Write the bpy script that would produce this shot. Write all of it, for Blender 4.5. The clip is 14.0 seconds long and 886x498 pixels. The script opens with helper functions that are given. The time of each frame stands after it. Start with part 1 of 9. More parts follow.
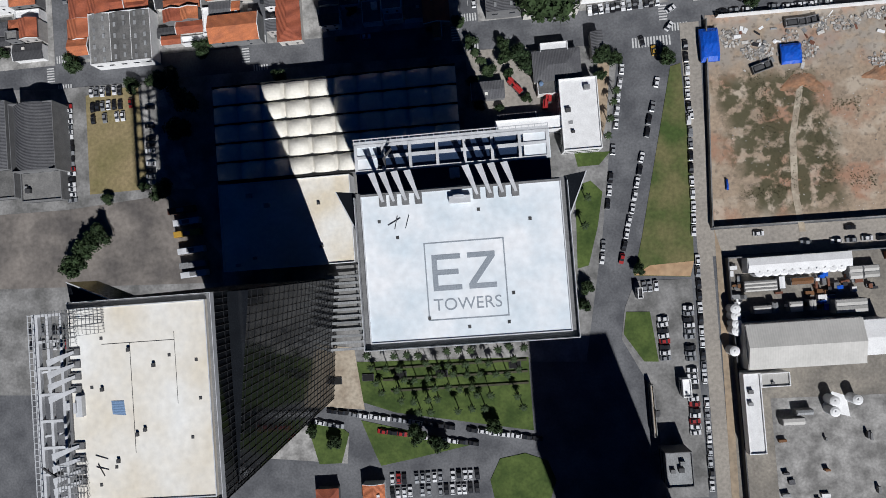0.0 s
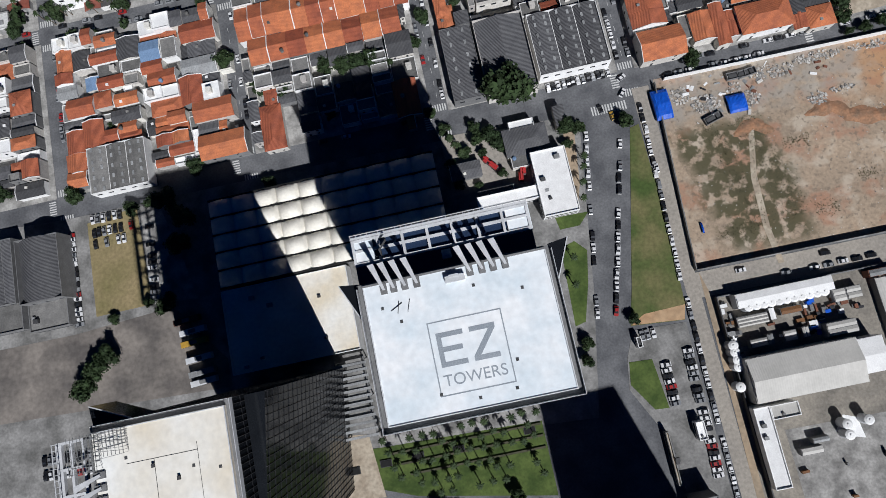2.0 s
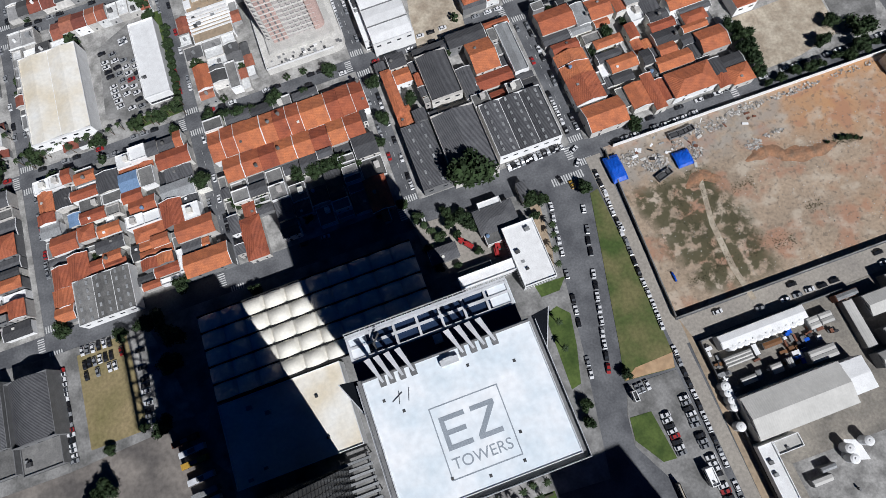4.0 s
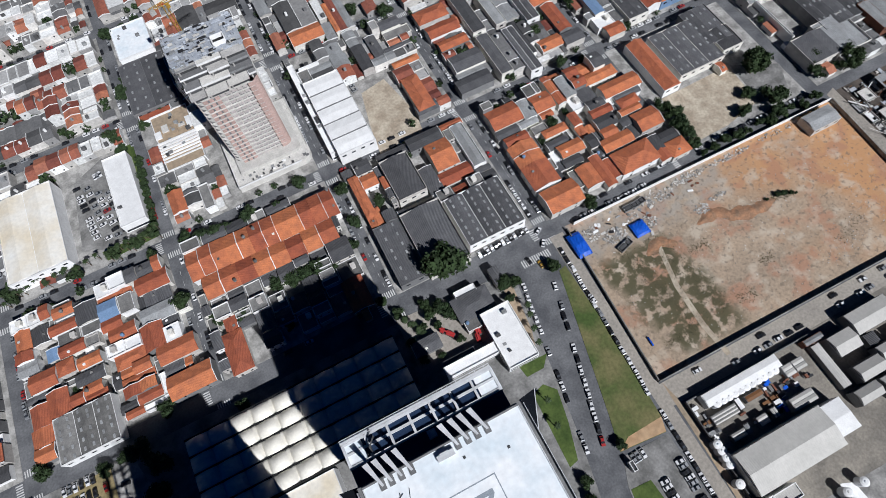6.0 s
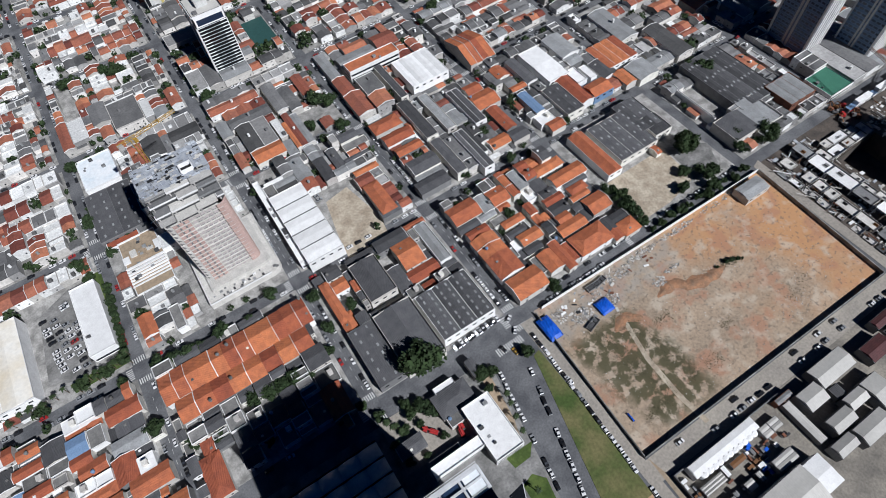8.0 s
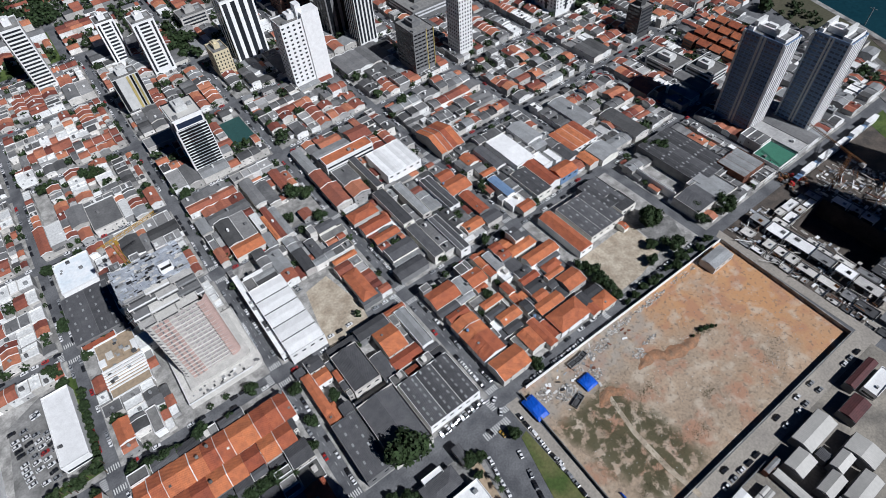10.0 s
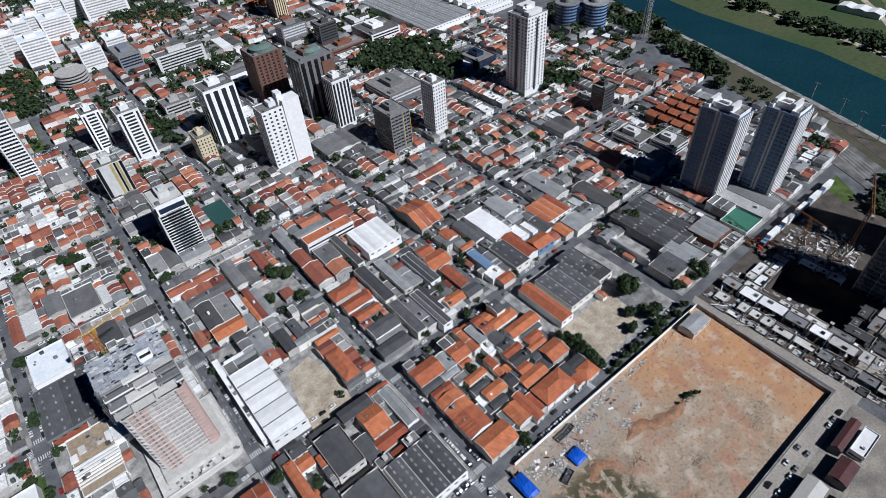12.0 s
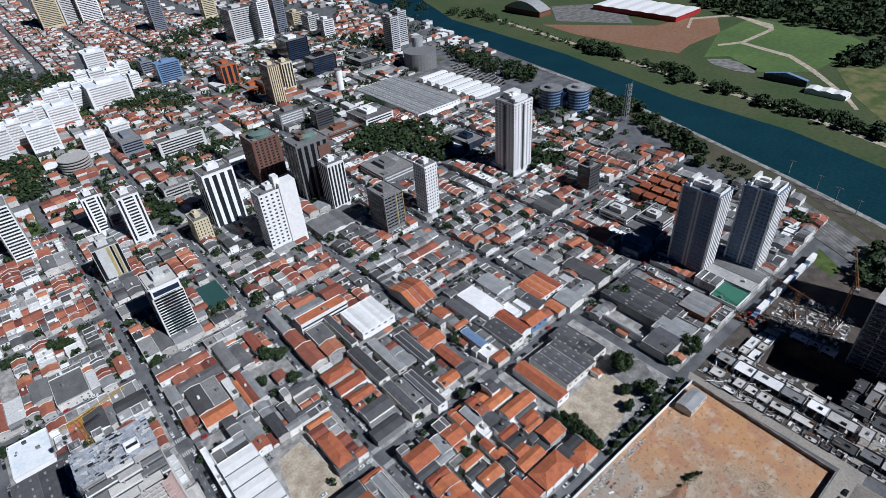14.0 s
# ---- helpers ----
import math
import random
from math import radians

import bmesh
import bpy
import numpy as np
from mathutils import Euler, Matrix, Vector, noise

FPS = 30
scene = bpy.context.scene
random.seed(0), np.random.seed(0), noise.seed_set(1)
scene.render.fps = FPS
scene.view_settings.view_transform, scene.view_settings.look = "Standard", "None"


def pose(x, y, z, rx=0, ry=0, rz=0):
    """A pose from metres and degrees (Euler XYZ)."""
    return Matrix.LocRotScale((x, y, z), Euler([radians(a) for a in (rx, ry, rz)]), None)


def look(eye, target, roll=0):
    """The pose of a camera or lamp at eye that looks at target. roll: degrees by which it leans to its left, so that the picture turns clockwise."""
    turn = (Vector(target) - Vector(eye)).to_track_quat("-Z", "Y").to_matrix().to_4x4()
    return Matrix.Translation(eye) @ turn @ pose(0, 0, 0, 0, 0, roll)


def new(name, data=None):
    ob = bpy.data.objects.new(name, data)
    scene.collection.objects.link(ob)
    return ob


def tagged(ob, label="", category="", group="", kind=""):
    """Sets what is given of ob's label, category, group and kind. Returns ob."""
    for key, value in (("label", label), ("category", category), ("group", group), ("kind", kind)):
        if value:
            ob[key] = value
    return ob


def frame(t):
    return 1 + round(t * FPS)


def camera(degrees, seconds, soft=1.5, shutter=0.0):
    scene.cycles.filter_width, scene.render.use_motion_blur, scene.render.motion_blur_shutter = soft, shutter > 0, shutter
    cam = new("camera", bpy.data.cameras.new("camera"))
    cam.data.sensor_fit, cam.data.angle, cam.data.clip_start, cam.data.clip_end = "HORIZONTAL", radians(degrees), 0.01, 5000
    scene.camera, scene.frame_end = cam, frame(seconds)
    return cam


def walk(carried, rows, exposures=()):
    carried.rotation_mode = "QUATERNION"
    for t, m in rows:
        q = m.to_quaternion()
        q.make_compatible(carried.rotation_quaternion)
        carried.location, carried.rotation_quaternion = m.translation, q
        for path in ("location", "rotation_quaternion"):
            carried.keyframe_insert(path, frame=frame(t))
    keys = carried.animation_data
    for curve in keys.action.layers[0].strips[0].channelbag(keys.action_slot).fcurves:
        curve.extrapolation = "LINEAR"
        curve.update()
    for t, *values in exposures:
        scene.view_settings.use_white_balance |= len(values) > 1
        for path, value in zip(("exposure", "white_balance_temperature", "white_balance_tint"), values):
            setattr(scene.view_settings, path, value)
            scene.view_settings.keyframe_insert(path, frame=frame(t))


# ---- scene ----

# camera: a drone that climbs over a tower and tilts up towards the city
cam = camera(77.11, 14.0, soft=0.7)
PATH = [
    (0.0, pose(0.00, -0.00, 225.00, 1.161, 3.826, -4.356)),
    (0.5, pose(-0.10, 0.51, 227.38, 2.825, 3.801, -6.140)),
    (1.0, pose(-0.17, 0.86, 229.67, 4.511, 3.779, -8.091)),
    (1.5, pose(-0.18, 0.99, 231.87, 6.306, 3.778, -10.042)),
    (2.0, pose(-0.16, 1.10, 234.01, 8.114, 3.775, -11.901)),
    (2.5, pose(-0.14, 1.37, 236.16, 9.901, 3.759, -13.785)),
    (5.0, pose(-0.44, 2.16, 247.34, 19.551, 3.386, -23.891)),
    (5.5, pose(-0.40, 2.29, 249.70, 21.640, 3.369, -25.496)),
    (6.0, pose(-0.33, 2.45, 252.14, 23.727, 3.349, -27.046)),
    (6.5, pose(-0.27, 2.63, 254.57, 25.834, 3.311, -28.717)),
    (7.0, pose(-0.19, 2.70, 256.95, 27.921, 3.260, -30.370)),
    (7.5, pose(-0.07, 2.74, 259.28, 30.022, 3.247, -32.032)),
    (8.0, pose(0.12, 2.89, 261.48, 32.237, 3.230, -33.473)),
    (10.5, pose(0.59, 2.52, 269.72, 41.619, 3.325, -37.998)),
    (11.0, pose(0.83, 2.33, 271.18, 43.328, 3.365, -38.799)),
    (11.5, pose(1.07, 2.09, 272.53, 45.078, 3.377, -39.455)),
    (12.0, pose(1.27, 1.77, 273.73, 46.863, 3.387, -39.930)),
    (12.5, pose(1.37, 1.40, 274.96, 48.691, 3.411, -40.213)),
    (13.0, pose(1.40, 1.07, 276.32, 50.536, 3.460, -40.445)),
    (13.5, pose(1.49, 0.89, 277.81, 52.405, 3.521, -40.661)),
    (14.0, pose(1.62, 0.76, 279.34, 54.299, 3.602, -40.934)),
]
walk(cam, PATH, [(0.0, -0.34, 6050, 10), (5.0, -0.21, 5950, 10), (11.0, -0.23, 5800, 10), (14.0, -0.25, 5680, 10)])

# world, sun
SUN_EL, SUN_AZ = radians(43.0), math.atan2(0.287, -0.958)
world = bpy.data.worlds.new("sky")
scene.world = world
world.use_nodes = True
wn = world.node_tree
sky = wn.nodes.new("ShaderNodeTexSky")
sky.sky_type, sky.sun_disc = "NISHITA", False
sky.sun_elevation, sky.sun_rotation = SUN_EL, SUN_AZ
sky.ozone_density = 7.0
blue_sky = wn.nodes.new("ShaderNodeHueSaturation")
blue_sky.inputs["Saturation"].default_value = 3.0
blue_sky.inputs["Hue"].default_value = 0.525
wn.links.new(sky.outputs[0], blue_sky.inputs["Color"])
wn.links.new(blue_sky.outputs[0], wn.nodes["Background"].inputs[0])
wn.nodes["Background"].inputs[1].default_value = 0.0105
sun = new("sun", bpy.data.lights.new("sun", "SUN"))
sun.data.energy, sun.data.angle, sun.data.color = 6.0, radians(0.5), (1.0, 0.97, 0.94)
sun.matrix_world = look((0, 0, 400), (0 - math.sin(SUN_AZ) * 100, 0 - math.cos(SUN_AZ) * 100, 400 - 100 * math.tan(SUN_EL)))

# ---------------------------------------------------------------- materials


def mat(name, col, col2=None, rough=0.85, metal=0.0, scale=0.35, fine=3.0, rnd=0.25, bump=0.25, ribs=None, island=False, spec=0.3, hue=0.0, contrast=0.25, grit=0.9):
    """Two colours mixed by stains and grain; ribs: (axis, spacing, depth)."""
    m = bpy.data.materials.new(name)
    m.use_nodes = True
    nt = m.node_tree
    N, L = nt.nodes, nt.links
    bs = N["Principled BSDF"]
    bs.inputs["Roughness"].default_value, bs.inputs["Metallic"].default_value = rough, metal
    bs.inputs["Specular IOR Level"].default_value = spec
    tc, oi = N.new("ShaderNodeTexCoord"), N.new("ShaderNodeObjectInfo")
    add = N.new("ShaderNodeVectorMath")
    L.new(tc.outputs["Object"], add.inputs[0])
    L.new(oi.outputs["Location"], add.inputs[1])
    n1, n2 = N.new("ShaderNodeTexNoise"), N.new("ShaderNodeTexNoise")
    n1.inputs["Scale"].default_value, n1.inputs["Detail"].default_value = scale, 5
    n2.inputs["Scale"].default_value, n2.inputs["Detail"].default_value = fine, 3
    for n in (n1, n2):
        L.new(add.outputs[0], n.inputs["Vector"])
    mr = N.new("ShaderNodeMapRange")
    mr.inputs[1].default_value, mr.inputs[2].default_value = 0.5 - contrast, 0.5 + contrast
    L.new(n1.outputs[0], mr.inputs[0])
    mix = N.new("ShaderNodeMix")
    mix.data_type = "RGBA"
    mix.inputs[6].default_value = (*col, 1)
    mix.inputs[7].default_value = (*(col2 or [c * 0.7 for c in col]), 1)
    L.new(mr.outputs[0], mix.inputs[0])
    hsv = N.new("ShaderNodeHueSaturation")
    L.new(mix.outputs[2], hsv.inputs["Color"])
    rand = N.new("ShaderNodeNewGeometry").outputs["Random Per Island"] if island else oi.outputs["Random"]
    val = N.new("ShaderNodeMath")
    val.operation = "MULTIPLY_ADD"
    L.new(rand, val.inputs[0])
    val.inputs[1].default_value, val.inputs[2].default_value = rnd * 2, 1 - rnd
    grain = N.new("ShaderNodeMath")
    grain.operation = "MULTIPLY_ADD"
    L.new(n2.outputs[0], grain.inputs[0])
    grain.inputs[1].default_value, grain.inputs[2].default_value = grit, 1 - grit / 2
    both = N.new("ShaderNodeMath")
    both.operation = "MULTIPLY"
    L.new(val.outputs[0], both.inputs[0])
    L.new(grain.outputs[0], both.inputs[1])
    L.new(both.outputs[0], hsv.inputs["Value"])
    if hue:
        hm = N.new("ShaderNodeMath")
        hm.operation = "MULTIPLY_ADD"
        L.new(rand, hm.inputs[0])
        hm.inputs[1].default_value, hm.inputs[2].default_value = hue, 0.5 - hue / 2
        L.new(hm.outputs[0], hsv.inputs["Hue"])
    height = n2.outputs[0]
    out = hsv.outputs[0]
    if ribs:
        axis, step, depth = ribs
        sep = N.new("ShaderNodeSeparateXYZ")
        L.new(tc.outputs["Object"], sep.inputs[0])
        sn = N.new("ShaderNodeMath")
        sn.operation = "MULTIPLY"
        L.new(sep.outputs[axis], sn.inputs[0])
        sn.inputs[1].default_value = 2 * math.pi / step
        s2 = N.new("ShaderNodeMath")
        s2.operation = "SINE"
        L.new(sn.outputs[0], s2.inputs[0])
        s3 = N.new("ShaderNodeMath")
        s3.operation = "MULTIPLY_ADD"
        L.new(s2.outputs[0], s3.inputs[0])
        s3.inputs[1].default_value = depth
        L.new(n2.outputs[0], s3.inputs[2])
        height = s3.outputs[0]
    if bump:
        bp = N.new("ShaderNodeBump")
        bp.inputs["Strength"].default_value, bp.inputs["Distance"].default_value = bump, 0.15
        L.new(height, bp.inputs["Height"])
        L.new(bp.outputs[0], bs.inputs["Normal"])
    L.new(out, bs.inputs["Base Color"])
    return m


M = dict(
    pale=mat("pale_sheet", (0.50, 0.485, 0.45), (0.40, 0.39, 0.36), 0.7, scale=0.1, fine=0.8, rnd=0.12, ribs=(0, 0.9, 0.7), grit=0.35),
    scrub=mat("scrub", (0.05, 0.055, 0.03), (0.09, 0.08, 0.055), 0.95, scale=0.05, fine=0.5, rnd=0, bump=0.5),
    dome=mat("weathered_copper", (0.15, 0.21, 0.185), (0.11, 0.16, 0.14), 0.6, rnd=0.05),
    dusty=mat("dusty_road", (0.33, 0.30, 0.255), (0.235, 0.215, 0.19), 0.95, scale=0.05, fine=0.8, rnd=0.05),
    asphalt=mat("asphalt", (0.145, 0.147, 0.152), (0.08, 0.082, 0.088), 0.9, scale=0.09, fine=1.1, rnd=0, bump=0.1, contrast=0.14),
    concrete=mat("concrete", (0.35, 0.34, 0.32), (0.17, 0.165, 0.155), 0.9, scale=0.16, fine=1.0, rnd=0.12, contrast=0.13),
    worksyard=mat("works_yard_ground", (0.27, 0.245, 0.205), (0.15, 0.138, 0.12), 0.95, scale=0.09, fine=0.9, rnd=0.0, contrast=0.15, bump=0.3),
    yard=mat("yard_concrete", (0.23, 0.225, 0.215), (0.11, 0.108, 0.102), 0.9, scale=0.12, fine=0.9, rnd=0.25, contrast=0.14),
    clay=mat("clay_tile", (0.49, 0.152, 0.068), (0.29, 0.094, 0.052), 0.85, scale=0.3, fine=2.5, rnd=0.28, ribs=(0, 0.45, 0.9), bump=0.5, hue=0.014),
    clay_y=mat("clay_tile_cross", (0.49, 0.152, 0.068), (0.29, 0.094, 0.052), 0.85, scale=0.3, fine=2.5, rnd=0.28, ribs=(1, 0.45, 0.9), bump=0.5, hue=0.014),
    grey=mat("fibre_cement", (0.10, 0.10, 0.103), (0.065, 0.065, 0.07), 0.9, scale=0.25, fine=2.0, rnd=0.35, ribs=(0, 0.6, 0.8), bump=0.5),
    grey_y=mat("fibre_cement_cross", (0.10, 0.10, 0.103), (0.065, 0.065, 0.07), 0.9, scale=0.25, fine=2.0, rnd=0.35, ribs=(1, 0.6, 0.8), bump=0.5),
    light=mat("galvanised_sheet", (0.30, 0.31, 0.31), (0.2, 0.2, 0.2), 0.6, scale=0.2, fine=1.5, rnd=0.25, ribs=(0, 0.8, 0.7)),
    slab=mat("roof_slab", (0.2, 0.195, 0.185), (0.11, 0.108, 0.104), 0.9, scale=0.3, fine=1.8, rnd=0.4),
    white=mat("white_paint", (0.80, 0.80, 0.785), (0.67, 0.665, 0.65), 0.7, scale=0.3, fine=2.0, rnd=0.12, grit=0.35),
    render_wall=mat("wall_render", (0.64, 0.615, 0.57), (0.46, 0.44, 0.40), 0.85, scale=0.5, fine=2.0, rnd=0.35, hue=0.06),
    roofwhite=mat("white_roof_coat", (0.62, 0.685, 0.72), (0.79, 0.80, 0.80), 0.7, scale=0.11, fine=0.6, rnd=0.03, bump=0.1, contrast=0.16, grit=0.35),
    roofcream=mat("cream_roof_coat", (0.79, 0.785, 0.745), (0.66, 0.585, 0.45), 0.7, scale=0.05, fine=0.6, rnd=0.03, bump=0.1, contrast=0.17, grit=0.35),
    blue=mat("blue_sheet", (0.18, 0.27, 0.42), (0.14, 0.22, 0.34), 0.6, scale=0.3, ribs=(0, 0.6, 0.7), rnd=0.15),
    tarp=mat("blue_tarpaulin", (0.01, 0.10, 0.55), (0.01, 0.07, 0.42), 0.45, scale=0.5, rnd=0.05, bump=0.4),
    glass_dark=mat("dark_glass", (0.012, 0.014, 0.017), (0.008, 0.009, 0.011), 0.12, scale=0.2, rnd=0.15, bump=0, spec=0.5),
    glass_blue=mat("blue_glass", (0.02, 0.035, 0.07), (0.015, 0.025, 0.05), 0.12, scale=0.2, rnd=0.2, bump=0, spec=0.5),
    window=mat("window_glass", (0.03, 0.034, 0.04), (0.018, 0.02, 0.025), 0.15, rnd=0.3, bump=0, spec=0.5),
    steel=mat("steel_dark", (0.07, 0.07, 0.075), None, 0.5, 0.6, rnd=0.1),
    spandrel=mat("dark_spandrel", (0.022, 0.023, 0.026), (0.016, 0.017, 0.02), 0.35, rnd=0.1, bump=0),
    steelwhite=mat("steel_white", (0.62, 0.63, 0.64), None, 0.5, rnd=0.05, grit=0.35),
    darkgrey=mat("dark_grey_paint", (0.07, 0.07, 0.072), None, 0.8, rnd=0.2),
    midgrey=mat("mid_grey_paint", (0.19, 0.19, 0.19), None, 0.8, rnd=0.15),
    membrane=mat("white_membrane", (0.74, 0.71, 0.63), (0.62, 0.59, 0.51), 0.6, scale=0.15, fine=0.8, rnd=0.05, bump=0.05, grit=0.35),
    grass=mat("grass", (0.085, 0.12, 0.03), (0.04, 0.066, 0.015), 0.95, scale=0.12, fine=0.8, rnd=0.05, contrast=0.14),
    drygrass=mat("dry_grass", (0.145, 0.135, 0.058), (0.055, 0.085, 0.022), 0.95, scale=0.06, fine=0.7, rnd=0.05, contrast=0.12),
    parkgrass=mat("worn_grass", (0.27, 0.21, 0.115), (0.16, 0.14, 0.06), 0.95, scale=0.08, fine=0.7, rnd=0.05),
    busyard=mat("worn_yard", (0.23, 0.205, 0.18), (0.105, 0.095, 0.088), 0.95, scale=0.06, fine=0.5, rnd=0.05, contrast=0.15),
    mown=mat("mown_field", (0.095, 0.15, 0.045), (0.06, 0.105, 0.032), 0.95, scale=0.012, fine=0.15, rnd=0),
    field=mat("green_field", (0.035, 0.065, 0.02), (0.07, 0.08, 0.036), 0.95, scale=0.012, fine=0.2, rnd=0.05),
    dirt=mat("bare_earth", (0.36, 0.27, 0.18), (0.27, 0.22, 0.16), 0.95, scale=0.035, fine=0.5, rnd=0.0, bump=0.4, contrast=0.18),
    orange_dirt=mat("orange_earth", (0.42, 0.22, 0.10), (0.40, 0.28, 0.17), 0.95, scale=0.04, fine=0.4, rnd=0.0, bump=0.4, contrast=0.2),
    redbank=mat("eroded_earth", (0.34, 0.18, 0.10), (0.20, 0.13, 0.085), 0.95, scale=0.25, fine=1.2, rnd=0.0, bump=0.5, contrast=0.15),
    maroon=mat("maroon_sheet", (0.10, 0.035, 0.035), (0.06, 0.025, 0.026), 0.7, scale=0.2, fine=1.2, rnd=0.1, ribs=(1, 0.9, 0.7)),
    weeds=mat("weeds", (0.07, 0.07, 0.035), (0.16, 0.135, 0.085), 0.95, scale=0.12, fine=0.8, rnd=0.0, bump=0.5),
    sand=mat("sand", (0.46, 0.40, 0.31), (0.31, 0.255, 0.19), 0.95, scale=0.14, fine=0.7, rnd=0, bump=0.4, contrast=0.13),
    leaf=mat("leaves", (0.018, 0.034, 0.012), (0.03, 0.05, 0.016), 0.8, scale=0.3, rnd=0.35, bump=0, island=True),
    palm=mat("palm_leaves", (0.022, 0.04, 0.013), (0.034, 0.054, 0.017), 0.7, scale=0.3, rnd=0.3, bump=0, island=True),
    bark=mat("bark", (0.12, 0.09, 0.06), None, 0.9, rnd=0.2),
    water=mat("river_water", (0.012, 0.045, 0.056), (0.008, 0.034, 0.044), 0.16, scale=0.02, fine=0.3, rnd=0, bump=0.08, spec=0.5),
    stripe=mat("road_paint", (0.6, 0.6, 0.58), (0.4, 0.4, 0.39), 0.8, scale=1.0, rnd=0.1),
    letter=mat("grey_roof_paint", (0.30, 0.33, 0.36), (0.24, 0.27, 0.30), 0.8, scale=0.3, rnd=0.02),
    brick=mat("red_brick", (0.2, 0.085, 0.05), (0.14, 0.06, 0.04), 0.85, scale=0.5, rnd=0.15),
    brownstone=mat("brown_granite", (0.17, 0.085, 0.06), (0.12, 0.065, 0.05), 0.6, scale=0.5, rnd=0.1),
    gold=mat("gold_cladding", (0.52, 0.42, 0.16), (0.40, 0.32, 0.12), 0.45, 0.2, rnd=0.1),
    cream=mat("cream_paint", (0.62, 0.54, 0.36), (0.52, 0.45, 0.30), 0.8, rnd=0.1),
    paleapt=mat("pale_apartment", (0.60, 0.60, 0.58), (0.48, 0.48, 0.46), 0.8, rnd=0.12),
    greyapt=mat("grey_apartment", (0.22, 0.24, 0.28), (0.17, 0.19, 0.225), 0.8, rnd=0.1),
    orangewall=mat("orange_cladding", (0.45, 0.12, 0.04), (0.34, 0.09, 0.03), 0.8, rnd=0.1),
    salmon=mat("salmon_netting", (0.45, 0.32, 0.28), (0.38, 0.28, 0.25), 0.9, scale=0.4, fine=1.5, rnd=0.08),
    rawconcrete=mat("raw_concrete", (0.46, 0.445, 0.42), (0.32, 0.31, 0.295), 0.9, scale=0.3, fine=2, rnd=0.15),
    palecon=mat("pale_concrete", (0.60, 0.58, 0.54), (0.46, 0.445, 0.41), 0.9, scale=0.3, fine=2, rnd=0.12),
    rust=mat("rust_orange_paint", (0.2, 0.085, 0.03), (0.14, 0.07, 0.03), 0.7, rnd=0.15),
    netgrey=mat("grey_netting", (0.43, 0.395, 0.375), (0.35, 0.325, 0.31), 0.9, scale=0.4, rnd=0.08),
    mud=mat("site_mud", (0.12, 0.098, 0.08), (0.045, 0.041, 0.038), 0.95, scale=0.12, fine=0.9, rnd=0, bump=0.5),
    redearth=mat("red_earth", (0.21, 0.10, 0.055), (0.22, 0.135, 0.085), 0.95, scale=0.02, fine=0.2, rnd=0, bump=0.3),
    # the blue holds the shaded tone of the twin towers' west faces
    blueapt=mat("blue_grey_apartment", (0.14, 0.21, 0.33), (0.10, 0.155, 0.25), 0.7, rnd=0.1),
    form=mat("formwork", (0.30, 0.33, 0.385), (0.48, 0.50, 0.52), 0.8, scale=0.4, rnd=0.3),
    yellow=mat("yellow_paint", (0.42, 0.25, 0.04), None, 0.5, rnd=0.1),
    red=mat("red_paint", (0.4, 0.03, 0.03), None, 0.5, rnd=0.2),
    rubber=mat("rubber", (0.015, 0.015, 0.015), None, 0.9, rnd=0),
    junk=mat("rubble", (0.47, 0.45, 0.42), (0.24, 0.225, 0.2), 0.9, scale=1.0, rnd=0.6, island=True),
    courtdark=mat("dark_court", (0.025, 0.075, 0.07), (0.02, 0.06, 0.055), 0.8, rnd=0.05),
    green=mat("green_court", (0.05, 0.17, 0.11), (0.04, 0.13, 0.09), 0.8, rnd=0.05),
    car_white=mat("car_white", (0.65, 0.65, 0.65), (0.6, 0.6, 0.6), 0.3, spec=0.6, rnd=0.05, bump=0),
    car_black=mat("car_black", (0.012, 0.012, 0.014), (0.012, 0.012, 0.014), 0.3, spec=0.6, rnd=0.05, bump=0),
    car_silver=mat("car_silver", (0.35, 0.36, 0.37), (0.3, 0.31, 0.32), 0.35, 0.4, spec=0.6, rnd=0.2, bump=0),
    car_red=mat("car_red", (0.3, 0.02, 0.02), (0.28, 0.02, 0.02), 0.3, spec=0.6, rnd=0.1, bump=0),
    far_clay=mat("far_clay", (0.35, 0.118, 0.068), (0.21, 0.082, 0.06), 0.9, scale=0.12, fine=0.8, rnd=0.5, island=True, bump=0, hue=0.022),
    far_grey=mat("far_grey", (0.155, 0.153, 0.15), (0.08, 0.08, 0.082), 0.9, scale=0.1, fine=0.8, rnd=0.5, island=True, bump=0),
    far_wall=mat("far_wall", (0.6, 0.58, 0.545), (0.43, 0.41, 0.375), 0.9, scale=0.1, fine=0.8, rnd=0.35, island=True, bump=0),
)



